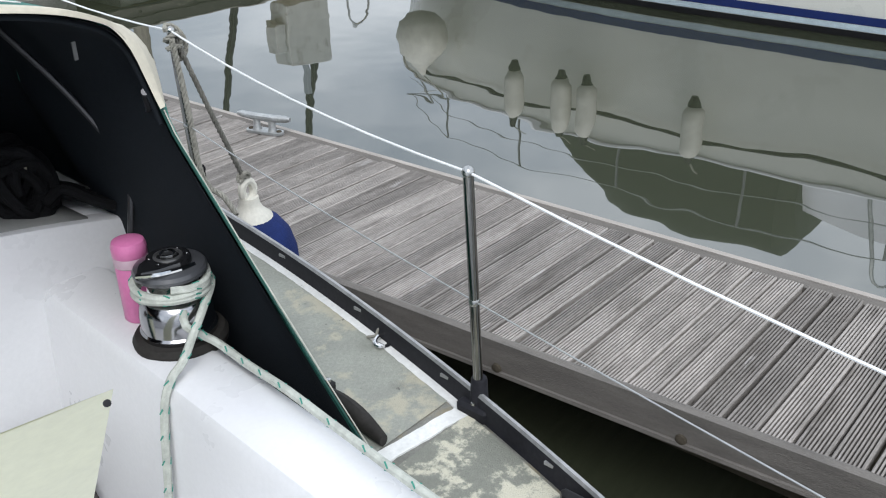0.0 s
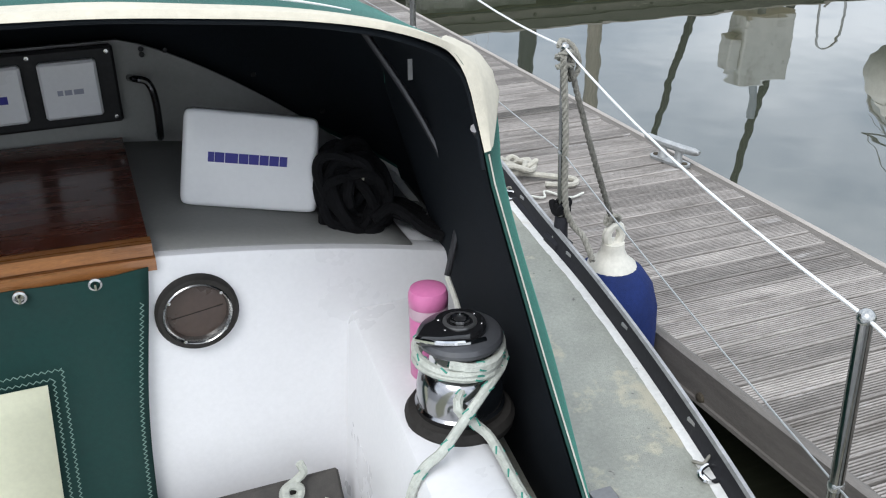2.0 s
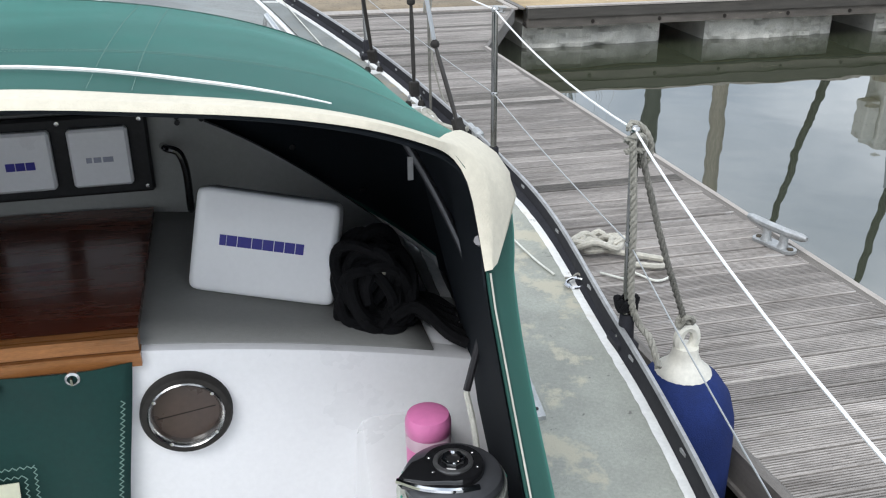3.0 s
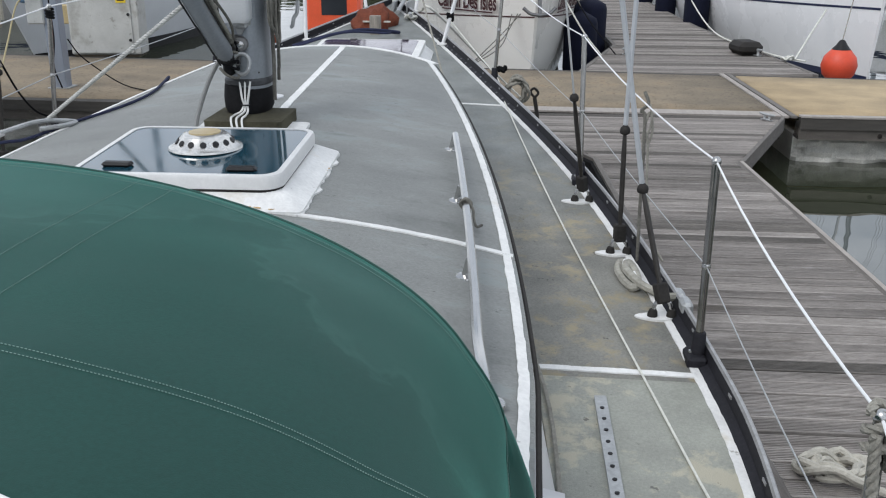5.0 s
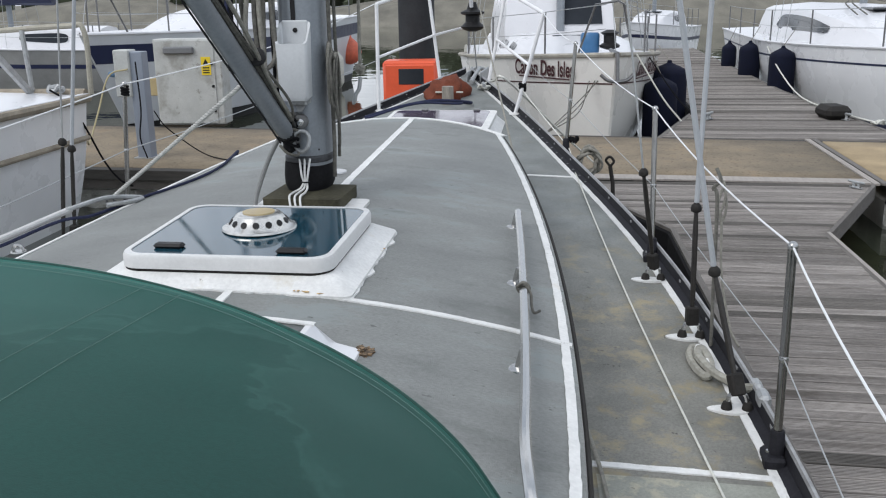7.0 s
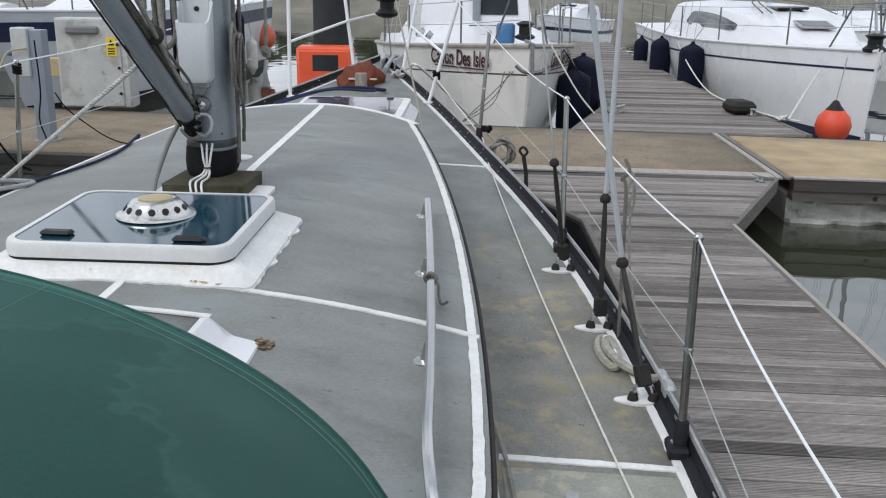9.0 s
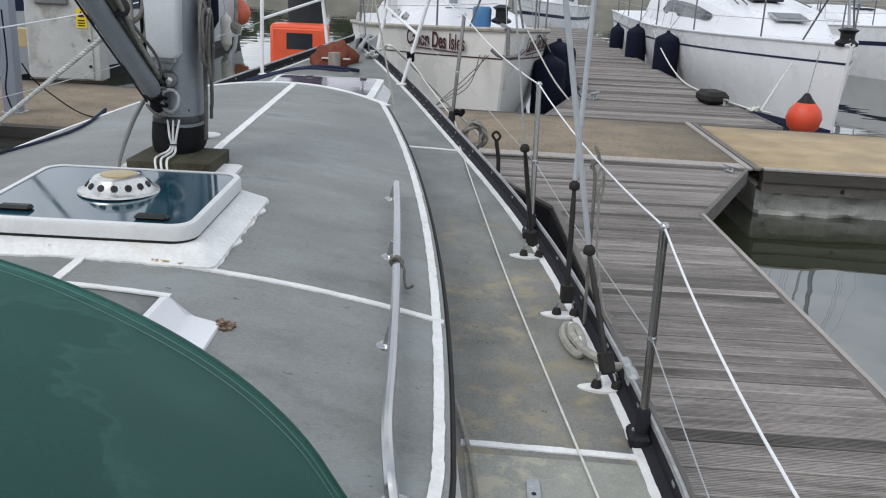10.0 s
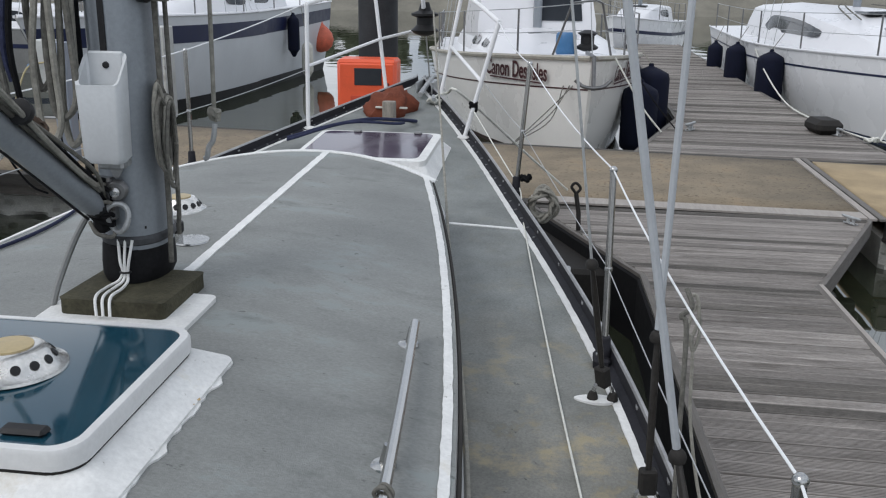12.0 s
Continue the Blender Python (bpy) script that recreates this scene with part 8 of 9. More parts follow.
hatch_ = part("fore_hatch_frame", Shape().box((-0.29, -0.27, 0.0), (0.29, 0.27, 0.035), fore, bevel=0.015), GALV, sloop, "alloy hatch frame")
part("hatch_glass", Shape().box((-0.24, -0.22, 0.03), (0.24, 0.22, 0.041), fore, bevel=0.004), DARK_GLASS, hatch_, "tinted hatch glass")
for x_ in (-0.55, -0.42, 0.5):
    part("deck_halyard", Shape().tube(curve([(6.3 + x_ * 0.5, 20.1, 1.93), (6.3 + x_, 19.2, 1.88), (6.3 + x_ * 1.2, 18.0, 1.72)], 5), 0.012, 6), ROPE_OLD, sloop, "dark line along the cabin top")
bow_ = thing("bow_furler", sm @ Vector((0, w_L * 0.985, 1.2)), "black furling drum and rail on the white sloop's bow", "furler")
part("drum", Shape().lathe([(0.05, 0), (0.15, 0.03), (0.16, 0.07), (0.10, 0.12), (0.10, 0.2), (0.15, 0.25), (0.05, 0.28)], sm @ Matrix.Translation((0, w_L * 0.985, 1.26)), 20), BLACK, bow_)
part("forestay", Shape().tube([sm @ Vector((0, w_L * 0.985, 1.5)), sm @ Vector((0, w_L * 0.6, 15))], 0.02, 8), ALLOY, bow_, "furled forestay foil")
rope("sloop_bow_line", [sm @ Vector((0.47, w_L * 0.93, 0.97)), (5.35, 14.35, 0.74), (4.84, 13.3, 0.49)], 0.012, ROPE_WHITE, "white mooring line from the sloop to a cleat", group="mooring lines")
rope("sloop_spring", [(4.75, 21.3, 1.2), (4.52, 18.8, 0.86), (4.46, 16.4, 0.52), (4.60, 14.6, 0.48), (4.75, 13.6, 0.48), (4.95, 13.2, 0.48)], 0.012, ROPE_WHITE, "white mooring line lying along the pontoon edge", group="mooring lines")
whole("rope_tangle", Shape().tube(coil((4.74, 13.3, 0.455), 0.10, 3, 0.012, 0.05, 31), 0.012, 6), ROPE_WHITE, "tangle of white rope round a pontoon cleat", "rope")
whole("black_mooring_block", Shape().box((-0.17, -0.24, 0.0), (0.17, 0.24, 0.18), Matrix.Translation((4.40, 14.1, 0.455)) @ pose(0, 0, 0, 0, 0, 8), bevel=0.06), RUBBER, "black padded fender block on the pontoon edge", "fender block")

# cream yacht, bow towards the walkway, its name on both bows
NAME_RED = surface("dark_red_lettering", (0.055, 0.012, 0.014), 0.5, vary=0.05)
c_at, c_L = (-0.38, 22.57, 0.0), 9.75
cream, cm, _, ctop, cside = yacht("cream_yacht", "older cream yacht with dark red lettering moored bow-in", c_at, 191, c_L, 3.3, (1.05, 1.37), HULL_CREAM, tw=0.75,
                                    stripes=((1.0, 1.018, NAME_RED, "thin dark line"), (-0.05, 0.06, ANTIFOUL, "dark waterline")), cabin=(0.20, 0.84, 0.36, 1.05, ((0.5, 0.62), (0.68, 0.76))), plumb=0.045)


def bow_name(sgn):
    """The boat's name laid on the skin of one bow."""
    t0 = (ctop(0.865) - 1.13) / (ctop(0.865) + 0.3)
    a, b = cside(0.80, t0), cside(0.93, t0)
    pa, pb = cm @ Vector((sgn * a[0], a[1], 1.13)), cm @ Vector((sgn * b[0], b[1], 1.15))
    along = (pb - pa).normalized() * (1 if sgn < 0 else -1)
    if sgn > 0:
        along = (pa - pb).normalized()
    c2 = cside(0.865, t0 + 0.12)
    mid = cm @ Vector((sgn * cside(0.865, t0)[0], cside(0.865, t0)[1], 1.13))
    low = cm @ Vector((sgn * c2[0], c2[1], c2[2]))
    up = (mid - low).normalized()
    up = (up - along * up.dot(along)).normalized()
    out = along.cross(up)
    if out.dot(cm.to_3x3() @ Vector((sgn, 0, 0))) < 0:
        along = -along
        out = along.cross(up)
    m = Matrix((along, up, out)).transposed().to_4x4()
    m.translation = mid + out * 0.016
    writing("Canon Des Isles", 0.30, m, NAME_RED, cream, "name_lettering", shear=0.25, stretch=0.74, bold=0.006)
    line = [mid + out * 0.012 - up * 0.125 + along * k for k in spaced(-0.62, 0.62, 8)]
    part("name_underline", Shape().tube(line, 0.010, 5), NAME_RED, cream, "dark red underline")


bow_name(1)
bow_name(-1)
# wheelhouse over the middle of the cream yacht
wh = [(-0.95, 0.30), (0.95, 0.30), (0.95, 0.56), (-0.95, 0.56)]
part("wheelhouse", Shape().loft([[cm @ Vector((x * k, lerp(0.43, s_, k2) * c_L, z)) for x, s_ in wh] for z, k, k2 in ((1.30, 1.0, 1.0), (1.60, 1.0, 1.0), (2.25, 0.90, 0.86), (2.32, 0.84, 0.80))]), WHITE, cream, "white wheelhouse")
for x in (-0.36,):
    part("wheelhouse_window", Shape().loft([[cm @ Vector((x + dx * 0.36, s_ * c_L + 0.012, z)) for dx, s_, z in ((-1, 0.559, 1.64), (1, 0.559, 1.64), (0.95, 0.5435, 2.12), (-0.95, 0.5435, 2.12))], [cm @ Vector((x + dx * 0.36, s_ * c_L + 0.02, z)) for dx, s_, z in ((-1, 0.559, 1.64), (1, 0.559, 1.64), (0.95, 0.5435, 2.12), (-0.95, 0.5435, 2.12))]]), DARK_GLASS, cream, "dark wheelhouse window")
bx = c_L * 1.0
an = thing("bow_anchor", cm @ Vector((0, bx, 1.3)), "galvanised anchor hanging from the cream yacht's bow roller", "anchor")
part("shank", Shape().tube([cm @ Vector((0, bx - 0.35, 1.42)), cm @ Vector((0, bx + 0.04, 1.40)), cm @ Vector((0, bx + 0.09, 1.02))], 0.026, 8), DULL_STEEL, an)
for sg_ in (1, -1):
    part("fluke", Shape().tube(curve([cm @ Vector((0, bx + 0.10, 1.05)), cm @ Vector((sg_ * 0.12, bx + 0.09, 1.07)), cm @ Vector((sg_ * 0.21, bx + 0.06, 1.14))], 5), 0.022, 8), DULL_STEEL, an)
# fenders enlarged and near-black, their bulk also painting the gap's shadow
hang_fender("fender", (2.36, 15.6, 0.02), FENDER_NAVY, "navy fender between the cream yacht and the pontoon", r=0.27, h=1.05, rope_to=(2.2, 15.8, 1.35))
hang_fender("fender", (2.16, 14.6, 0.02), FENDER_NAVY, "navy fender between the cream yacht and the pontoon", r=0.24, h=0.92, rope_to=(2.0, 14.7, 1.35))
d = thing("deck_winch_drum", cm @ Vector((0.25, c_L * 0.90, 1.33)), "black furling drum on the cream yacht's bow", "furler")
part("drum", Shape().lathe([(0.05, 0), (0.14, 0.03), (0.15, 0.06), (0.09, 0.10), (0.09, 0.2), (0.14, 0.24), (0.05, 0.28)], Matrix.Translation((1.42, 14.2, 1.38)) @ Matrix.Scale(0.95, 4), 20), BLACK, d)
whole("blue_barrel", Shape().lathe([(0.11, 0), (0.13, 0.03), (0.13, 0.25), (0.11, 0.28)], Matrix.Translation((1.15, 14.2, 1.33)), 20), BLUE_DRUM, "blue plastic barrel on the cream yacht's foredeck", "barrel")
rope("cream_bow_line", [(1.75, 13.5, 1.36), (2.1, 13.4, 0.8), (2.35, 13.4, 0.50)], 0.011, ROPE_WHITE, "white mooring line from the cream yacht", group="mooring lines")
for k_ in range(3):
    rope("cream_bow_line", [(1.35 - 0.1 * k_, 13.4, 1.12 - 0.05 * k_), (1.02, 13.0 - 0.1 * k_, 0.80 - 0.06 * k_), (0.62, 12.35, 0.47)], 0.0065, ROPE_OLD, "thin dark mooring line from the cream yacht", group="mooring lines")
rope("cream_bow_line", [(1.95, 14.0, 1.28), (2.25, 13.7, 0.85), (2.55, 13.5, 0.50)], 0.008, ROPE_BLACK, "dark mooring line from the cream yacht", group="mooring lines")

# blue and white yacht lying across behind the cabinet
yacht("blue_white_yacht", "white yacht with a broad navy band along its topsides", (-6.02, 25.7, 0.0), 178.4, 11.6, 2.55, (1.70, 1.66), surface("greyish_white_hull", (0.58, 0.60, 0.62), 0.35, vary=0.06, scale=1.5), tw=0.86,
                                   stripes=((1.21, 1.50, NAVY, "broad navy band"), (-0.05, 0.20, BLACK, "black waterline")), cabin=(0.25, 0.75, 0.42, 1.0, ((0.2, 0.4), (0.45, 0.6))), plumb=0.12, bluff=2.6)
hang_fender("ball_fender", (-5.0, 24.9, 0.80), surface("faded_orange_vinyl", (0.60, 0.13, 0.07), 0.55, vary=0.2, scale=8, grime=(0.2, 0.06, 0.04)), "faded orange ball fender on the blue and white yacht", r=0.32, ball=True, rope_to=(-5.0, 25.1, 1.68))
hang_fender("fender", (-4.78, 22.9, 0.10), FENDER_WHITE, "white fender on the blue and white yacht", r=0.13, h=0.75, rope_to=(-4.90, 22.9, 1.62))
hang_fender("fender", (-4.82, 22.0, 0.66), FENDER_NAVY, "blue fender on the blue and white yacht", r=0.13, h=0.80, rope_to=(-4.95, 22.0, 1.62))

# white wooden boat on the other berth, close to the port side
port, pm, _, ptop, pside = yacht("white_workboat", "white wooden boat with weathered rubbing strakes", (-4.82, 9.35, 0.0), 180, 8.5, 2.9, (1.25, 1.5), HULL_WHITE, tw=0.82, cabin=None, mast=False, rail=False)
WEATHERED = surface("weathered_strake", (0.30, 0.26, 0.20), 0.8, vary=0.25, scale=6)
for z_off in (0.02, 0.40):
    pts = []
    for s in spaced(0.0, 0.95, 26):
        t = z_off / (ptop(s) + 0.3)
        w, yy, z = pside(s, t)
        pts.append(pm @ Vector((-(w + 0.02), yy, z)))
    part("timber_strake", Shape().tube(pts, 0.026 if z_off > 0.1 else 0.040, 8), WEATHERED, port, "weathered timber strake")
part("transom_rail", Shape().tube([pm @ Vector((x, 0.02, 1.27)) for x in spaced(-1.2, 1.2, 6)], 0.05, 8), WEATHERED, port, "weathered cap rail")
part("push_rail", Shape().tube(curve([(-3.55, 9.3, 1.27), (-3.56, 9.32, 1.85), (-3.75, 9.3, 1.90), (-4.6, 9.25, 1.86), (-5.6, 9.2, 1.86)], 6), 0.026, 8), surface("weathered_pipe", (0.36, 0.34, 0.28), 0.7, 0.2, vary=0.2), port, "weathered pipe rail")
part("push_rail", Shape().tube([(-4.15, 9.3, 1.27), (-4.15, 9.25, 1.87)], 0.024, 8), GALV, port, "grey rail post")
part("rail_gusset", Shape().box((-0.02, -0.5, -0.03), (0.02, 0.5, 0.03), Matrix.Translation((-4.15, 8.95, 1.55)) @ pose(0, 0, 0, -40, 0, 0)), GALV, port, "grey strut")
part("fairlead", Shape().tube(coil((-3.85, 9.2, 1.27), 0.08, 2, 0.02, 0.05, 3), 0.02, 6), GALV, port, "cast fairlead")
rope("black_mooring_line", [(-3.85, 9.1, 1.33), (-3.726, 9.15, 1.22), (-3.66, 9.3, 0.975), (-3.61, 9.5, 0.60), (-3.52, 9.6, 0.39), (-3.45, 9.72, 0.30)], 0.010, ROPE_BLACK, "black mooring line from the white boat to the walkway", group="mooring lines")
rope("power_lead", [(-3.75, 10.45, 1.42), (-3.95, 10.4, 1.35), (-4.0, 10.2, 1.0), (-3.85, 9.7, 0.75), (-3.7, 9.4, 0.8)], 0.009, surface("yellowed_cable", (0.42, 0.36, 0.2), 0.6), "yellowed shore power lead from the pedestal", "cable", "power leads")
rope("power_lead", [(-3.60, 10.66, 0.95), (-3.52, 10.72, 0.78), (-3.32, 10.72, 0.62), (-3.05, 10.6, 0.50), (-2.78, 10.43, 0.465), (-2.3, 10.2, 0.462), (-1.5, 10.0, 0.462)], 0.007, ROPE_BLACK, "black shore power lead across the walkway", "cable", "power leads")
rope("power_lead", [(-3.64, 10.42, 1.5), (-3.62, 10.40, 1.0), (-3.66, 10.40, 0.7), (-3.60, 10.40, 0.47)], 0.008, ROPE_BLACK, "black cable down the pedestal", "cable", "power leads")

# cream motor yacht across the basin, bow to the walkway; its flank fills the reflections
broad, bm_, bhb, btop, _ = yacht("cream_motor_yacht", "cream hulled motor yacht with blue boot stripes and white fenders", (9.75, -4.7, 0.0), 0, 13.4, 3.7, (1.15, 1.45), surface("pale_cream_hull", (0.90, 0.89, 0.82), 0.3, vary=0.04, scale=1.2, coat=0.2), tw=0.85,
                                     stripes=((0.13, 0.21, surface("deep_blue_stripe", (0.010, 0.028, 0.16), 0.35, vary=0.08), "deep blue boot stripe"), (0.07, 0.125, surface("pale_blue_stripe", (0.66, 0.78, 0.84), 0.4), "pale blue boot stripe"), (-0.05, 0.065, BLACK, "black waterline")), cabin=(0.12, 0.70, 0.95, 1.3, ((0.08, 0.22), (0.26, 0.40), (0.44, 0.58))), mast=False, plumb=0.03, rails_n=9, bluff=4.5)
part("grab_line", Shape().tube([bm_ @ Vector((-(bhb(s) + 0.05), s * 13.4, btop(s) - 0.22 - 0.03 * math.sin(s * 40))) for s in spaced(0.2, 0.93, 60)], 0.02, 6), BLACK, broad, "dark rubbing line")
for yy in (5.3, 4.72, 4.42, 3.27):
    hang_fender("fender", (7.72, yy, 0.66), FENDER_WHITE, "white fender with dark ends on the cream motor yacht", r=0.105, h=0.55, rope_to=(7.95, yy, 1.42), cap=BLACK)
hang_fender("ball_fender", (8.15, 6.95, 0.66), FENDER_WHITE, "large white ball fender at the motor yacht's bow", r=0.31, ball=True, rope_to=(8.5, 6.9, 1.5))
dg = thing("cockpit_canopy", (9.5, 4.3, 1.5), "dark olive canvas canopy over the motor yacht's deck", "canopy")
part("cover", Shape().loft([[(9.5 + 1.15 * w * math.copysign(abs(math.cos(a)) ** 0.55, math.cos(a)), y_, 1.45 + h_ * max(0.0, math.sin(a)) ** 0.6) for a in (math.pi * k_ / 14 for k_ in range(15))] for y_, w, h_ in ((2.45, 0.9, 0.8), (2.6, 1.0, 1.05), (3.6, 1.0, 1.12), (4.6, 1.0, 1.0), (5.2, 0.9, 0.35))]), surface("olive_cover", (0.035, 0.042, 0.028), 0.8, vary=0.2), dg)
for k_ in range(3):
    part("frame_hoop", Shape().tube(curve([(8.4, 0.4 + 0.7 * k_, 1.4), (8.5, 0.5 + 0.55 * k_, 2.3), (9.5, 0.55 + 0.5 * k_, 2.6), (10.5, 0.5 + 0.55 * k_, 2.3), (10.6, 0.4 + 0.7 * k_, 1.4)], 5), 0.02, 6), GALV, dg, "bare metal canopy hoop")

# far boats along the outer pontoons
GREY_HULL = surface("weathered_grey_hull", (0.26, 0.26, 0.25), 0.6, vary=0.2, scale=1.5)
for nm_, lab, at_, hd, L_ in (("far_motor_boat", "small white motor boat far across the basin", (4.6, 37.0, 0), 160, 6.5), 
                              ("far_yacht", "distant white yacht across the basin", (11.5, 33.0, 0), 178, 10.5), ("far_yacht", "weathered grey yacht with a blue sail cover", (-9.0, 24.0, 0), 100, 8.0)):
    yacht(nm_, lab, at_, hd, L_, L_ * 0.32, (1.0, 1.3), GREY_HULL if "grey" in lab else HULL_WHITE, stripes=((0.85, 0.95, NAVY, "blue stripe"),), cabin=(0.25, 0.75, 0.5, L_ * 0.1, ((0.2, 0.5),)), rails_n=5)
whole("sail_cover", Shape().tube([(-12.2, 23.3, 2.3), (-13.3, 23.1, 2.32), (-14.6, 22.9, 2.3)], 0.2, 10), NAVY, "blue sail cover on a distant boom", "sail cover")


# ---- on the walkway ----
def build_cabinet():
    c = thing("service_cabinet", (-4.2, 13.1, 0.45), "grey painted metal service cabinet with a yellow warning sign", "cabinet")
    m = Matrix.Translation((-4.72, 12.98, 0.452)) @ pose(0, 0, 0, 0, 0, 5)
    part("body", Shape().box((0.05, 0, 0.03), (0.97, 0.36, 1.18), m, bevel=0.012), CABINET, c)
    part("plinth", Shape().box((0.08, 0.02, 0), (0.94, 0.34, 0.04), m), OLD_TIMBER, c)
    part("door", Shape().box((0.07, -0.016, 0.05), (0.88, 0.004, 1.16), m, bevel=0.006), CABINET, c, "grey door")
    part("vent_hood", Shape().box((0.20, -0.07, 0.98), (0.62, -0.01, 1.08), m, bevel=0.02), surface("dark_grey_vent", (0.16, 0.165, 0.17), 0.6), c, "dark grey vent hood")
    sg = part("warning_sign", Shape().box((0.70, -0.022, 0.70), (0.83, -0.015, 0.94), m), YELLOW, c, "yellow warning sign")
    part("sign_triangle", Shape().prism([(0.725, 0), (0.805, 0), (0.765, 0.075)], 0, 0.003, m @ Matrix.Translation((0, -0.023, 0.84)) @ pose(0, 0, 0, 90, 0, 0)), BLACK, sg, "black triangle")
    for k_ in range(3):
        part("sign_bar", Shape().box((0.72, -0.025, 0.725 + 0.032 * k_), (0.81, -0.021, 0.74 + 0.032 * k_), m), BLACK, sg, "black bar")
    for z in (0.85, 0.55, 0.22):
        part("lock", Shape().lathe([(0.02, 0), (0.018, 0.02), (0.006, 0.022)], m @ Matrix.Translation((0.845, -0.016, z)) @ pose(0, 0, 0, 90, 0, 0), 12), BLACK, c, "black lock")
    part("side_box", Shape().box((-0.15, 0.08, 0.42), (0.05, 0.26, 0.66), m, bevel=0.01), surface("tan_box", (0.45, 0.36, 0.19), 0.7), c, "tan side box")


def build_pedestal():
    p = thing("power_pedestal", (-3.72, 10.55, 0.45), "grey shore power pedestal with sockets on the walkway", "power pedestal")
    part("column", Shape().box((-3.76, 10.50, 0.452), (-3.60, 10.64, 1.60), bevel=0.008), surface("blue_grey_column", (0.26, 0.29, 0.34), 0.5, 0.2, vary=0.06), p, "blue-grey column")
    part("socket_box", Shape().box((-3.92, 10.47, 1.12), (-3.74, 10.66, 1.62), bevel=0.012), CABINET, p, "pale grey socket box")
    part("foot_plate", Shape().box((-3.79, 10.46, 0.452), (-3.56, 10.68, 0.462)), GALV, p)
    part("socket", Shape().lathe([(0.035, 0), (0.035, 0.05), (0.025, 0.10)], Matrix.Translation((-3.92, 10.55, 1.36)) @ pose(0, 0, 0, 0, -90, 0), 12), surface("blue_plug", (0.08, 0.16, 0.26), 0.5), p, "blue plug")


def build_orange_box():
    o = thing("safety_cabinet", (-1.0, 12.2, 0.45), "orange fibreglass safety equipment cabinet with a dark window", "safety cabinet")
    m = Matrix.Translation((-1.315, 12.05, 0.455)) @ pose(0, 0, 0, 0, 0, 4) @ Matrix.Diagonal((0.89, 1, 1.03, 1))
    part("body", Shape().box((0, 0, 0), (0.74, 0.42, 0.90), m, bevel=0.03), ORANGE, o)
    part("door", Shape().box((0.03, -0.02, 0.05), (0.71, 0.01, 0.86), m, bevel=0.015), ORANGE, o)
    part("window", Shape().box((0.22, -0.026, 0.63), (0.56, -0.018, 0.81), m, bevel=0.004), DARK_GLASS, o, "dark window")
    part("recess", Shape().box((0.17, -0.024, 0.12), (0.58, -0.018, 0.52), m, bevel=0.004), surface("deeper_orange", (0.55, 0.07, 0.03), 0.45), o, "recessed lower panel")
    part("latch", Shape().lathe([(0.022, 0), (0.02, 0.02), (0.005, 0.022)], m @ Matrix.Translation((0.63, -0.02, 0.64)) @ pose(0, 0, 0, 90, 0, 0), 12), RED_PAINT, o)
    for k_ in range(2):
        part("label_bar", Shape().box((0.26 + 0.09 * k_, -0.028, 0.33), (0.31 + 0.09 * k_, -0.023, 0.42), m), FENDER_WHITE, o, "white bar")


def pile(x, y, r, top, label="tall black steel mooring pile behind the walkway"):
    p = thing("mooring_pile", (x, y, 0), label, "pile", "mooring piles")
    part("shaft", Shape().lathe([(r, -1), (r, top), (r * 0.5, top + 0.15), (0.02, top + 0.3)], Matrix.Translation((x, y, 0)), 24), PILE, p)
    part("collar", Shape().lathe([(r + 0.07, 0.40), (r + 0.07, 0.52), (r + 0.02, 0.53)], Matrix.Translation((x, y, 0)), 24), GALV, p)


build_cabinet()
build_pedestal()
build_orange_box()
pile(-1.12, 13.35, 0.24, 4.2)
for base_, top_, r_ in (((8.9, 11.3, 0.45), (8.2, 11.3, 3.5), 0.065), ((10.7, 11.3, 0.45), (9.75, 11.3, 5.0), 0.075)):
    pole = thing("leaning_pole", base_, "leaning dark timber pole standing on the walkway", "pole", "walkway poles")
    b_, t_ = Vector(base_), Vector(top_)
    part("shaft", Shape().tube([b_.lerp(t_, k) + Vector((0.03 * math.sin(k * 9), 0.0, 0.0)) for k in spaced(0, 1, 12)], lambda t, r0=r_: r0 * (1 - 0.3 * t), 10), PILE, pole)
    part("step_plate", Shape().box((base_[0] - 0.12, base_[1] - 0.12, 0.452), (base_[0] + 0.12, base_[1] + 0.12, 0.47)), GALV, pole, "galvanised foot plate")
post = thing("pale_post", (7.6, 12.0, 0.45), "pale weathered timber post at the walkway edge", "post")
part("shaft", Shape().lathe([(0.11, 0.45), (0.11, 3.2), (0.06, 3.28), (0.01, 3.3)], Matrix.Translation((7.6, 12.0, 0)), 16), WOOD_POST, post)
pile(10.3, 19.5, 0.2, 4.8)
b2 = thing("lamp_pedestal", (9.75, 10.9, 0.45), "tall grey service pedestal with a lamp box on the walkway", "power pedestal")
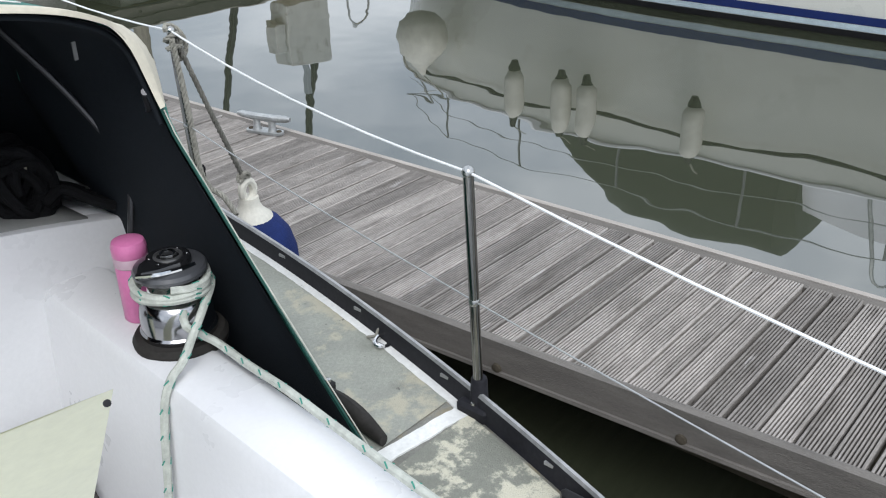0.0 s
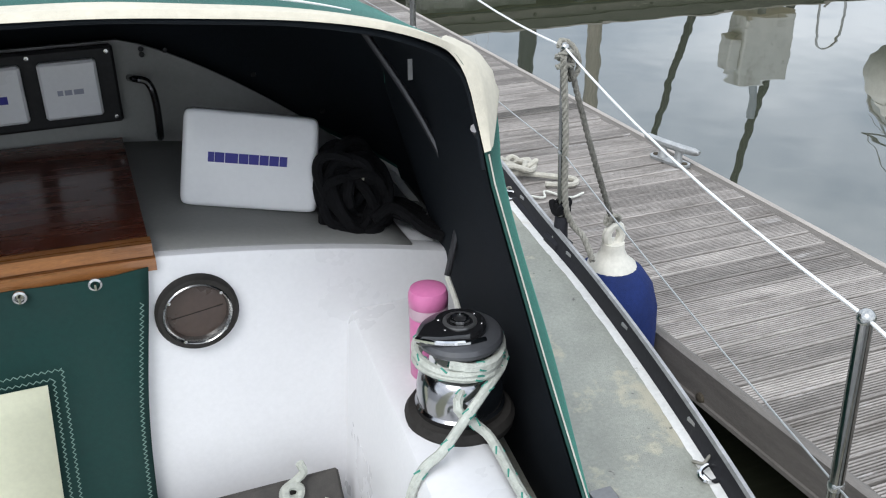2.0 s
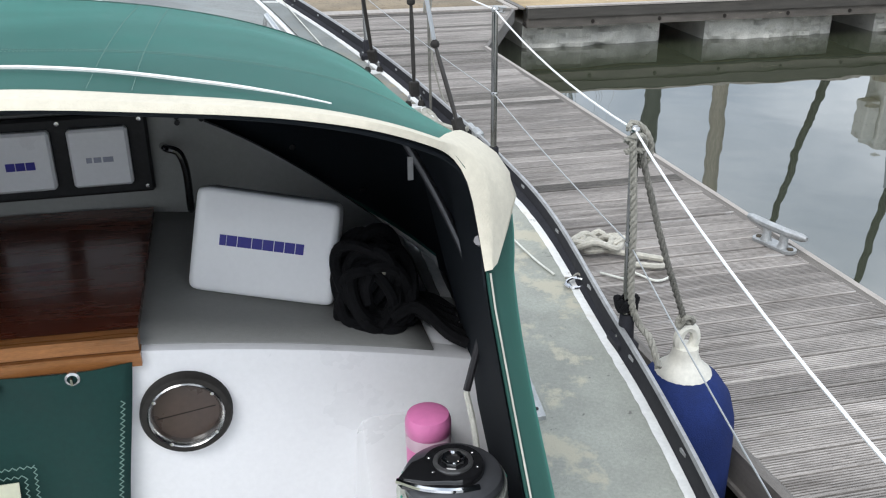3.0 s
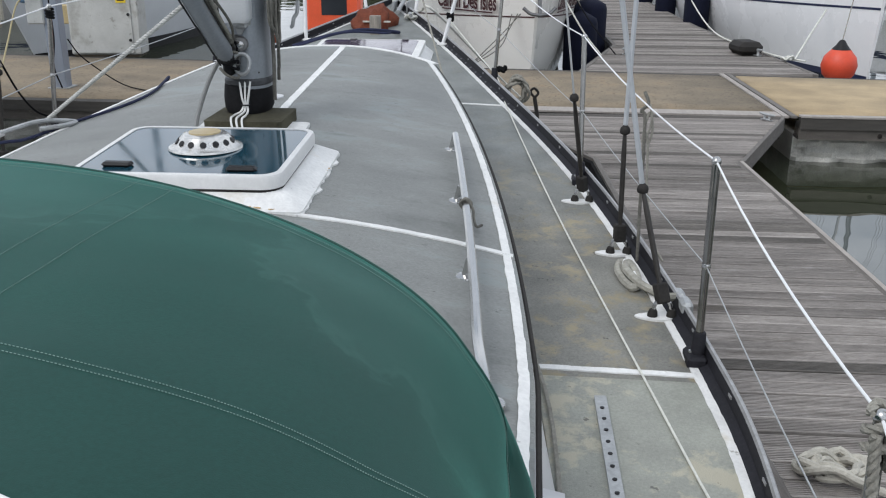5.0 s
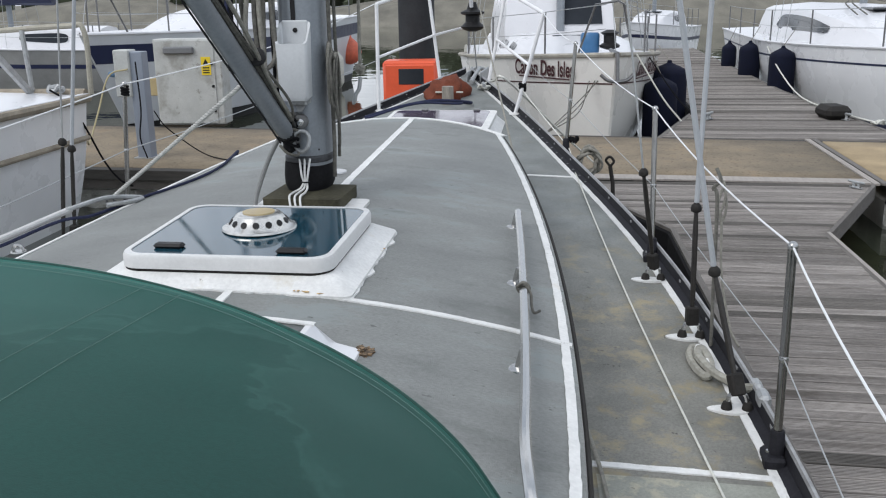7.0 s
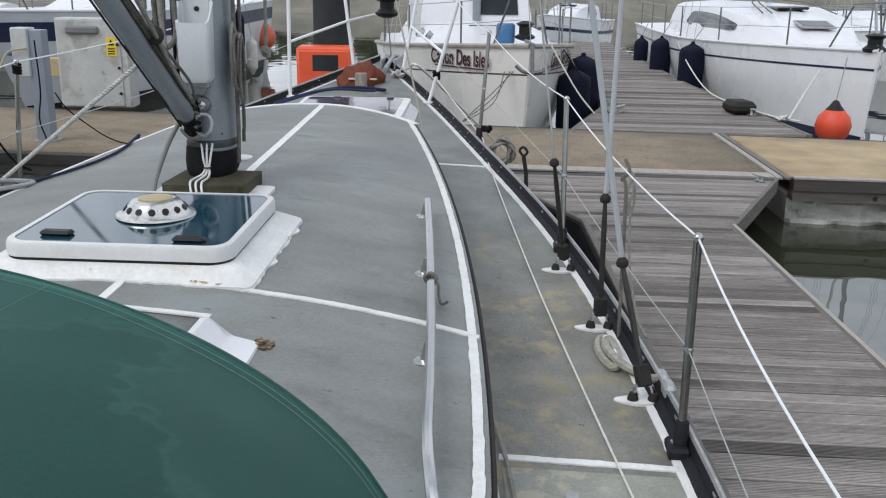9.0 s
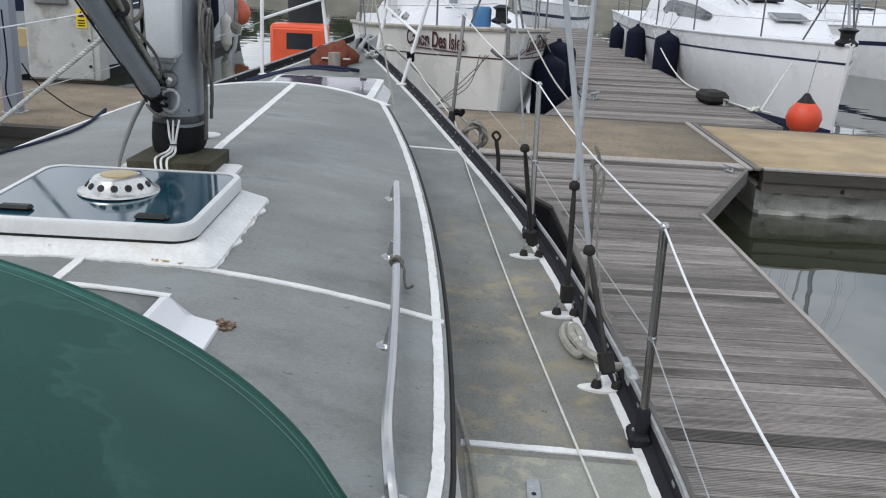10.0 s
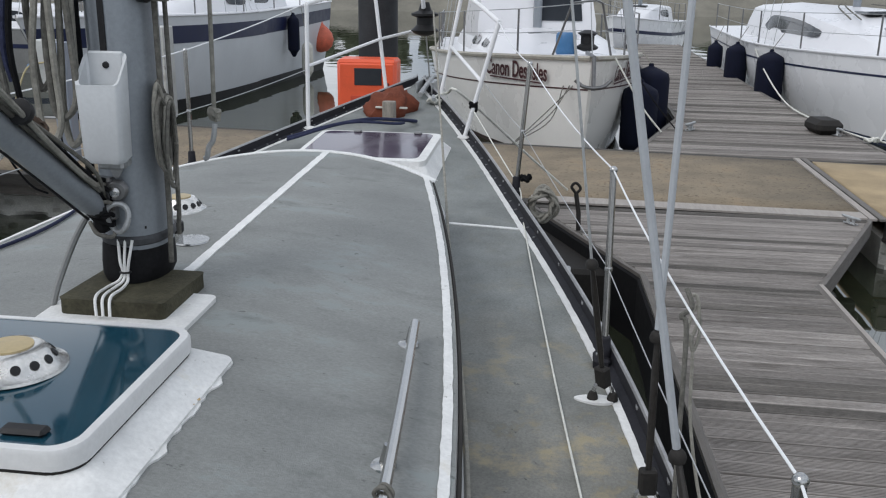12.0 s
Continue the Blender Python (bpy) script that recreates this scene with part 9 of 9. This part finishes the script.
part("column", Shape().tube([(9.70, 10.9, 0.45), (9.80, 10.9, 2.6)], 0.06, 10), ALLOY, b2)
part("box", Shape().box((9.32, 10.7, 0.95), (10.2, 11.1, 1.95), bevel=0.02), CABINET, b2)
part("side_box", Shape().box((9.12, 10.75, 1.25), (9.32, 11.0, 1.75), bevel=0.02), CABINET, b2)
whole("dock_trolley", Shape().tube(curve([(10.5, 10.6, 0.5), (10.55, 10.6, 1.4), (10.8, 10.6, 1.5), (11.0, 10.6, 1.2), (10.9, 10.6, 0.6), (10.6, 10.6, 0.9)], 4), 0.02, 6), GALV, "tubular metal dock trolley on the walkway", "trolley")

# ---- the far shore ----
rows_ = []
for i in range(70):
    x = -140 + 4.1 * i
    h = 2.2 + 1.3 * noise.noise(Vector((x * 0.06, 0, 5))) + 0.5 * noise.noise(Vector((x * 0.4, 2, 5)))
    rows_.append([(x, 74, -0.5), (x, 77, 0.8), (x, 79, h * 0.75), (x, 84, h), (x, 120, h * 0.9)])
whole("far_bank", Shape().grid(rows_), MUD_BANK, "low muddy bank across the water", "bank", kind="structure")
trees = Shape()
rnd = random.Random(77)
for i in range(900):
    x = rnd.uniform(-140, 140)
    r = rnd.uniform(0.5, 1.6)
    y, z = rnd.uniform(82, 92), rnd.uniform(1.5, 4.2) * (0.6 + 0.5 * noise.noise(Vector((x * 0.05, 1, 9))) + 0.4)
    pts_ = []
    for k_ in range(6):
        a = 2 * math.pi * k_ / 6 + rnd.random()
        pts_.append((x + r * math.cos(a) * rnd.uniform(0.7, 1.2), y, z + r * 0.8 * math.sin(a) * rnd.uniform(0.7, 1.2)))
    trees.add(pts_ + [(x, y - r * 0.7, z + 0.2 * r)], [(k_, (k_ + 1) % 6, 6) for k_ in range(6)])
whole("shore_scrub", trees, surface("dark_scrub", (0.05, 0.06, 0.035), 0.9, vary=0.4, scale=0.5), "dark green scrub along the far bank", "scrub", kind="stuff")


# ---- the boards of the pontoons ----
lay_planks(finger)
lay_far_planks(far_finger)
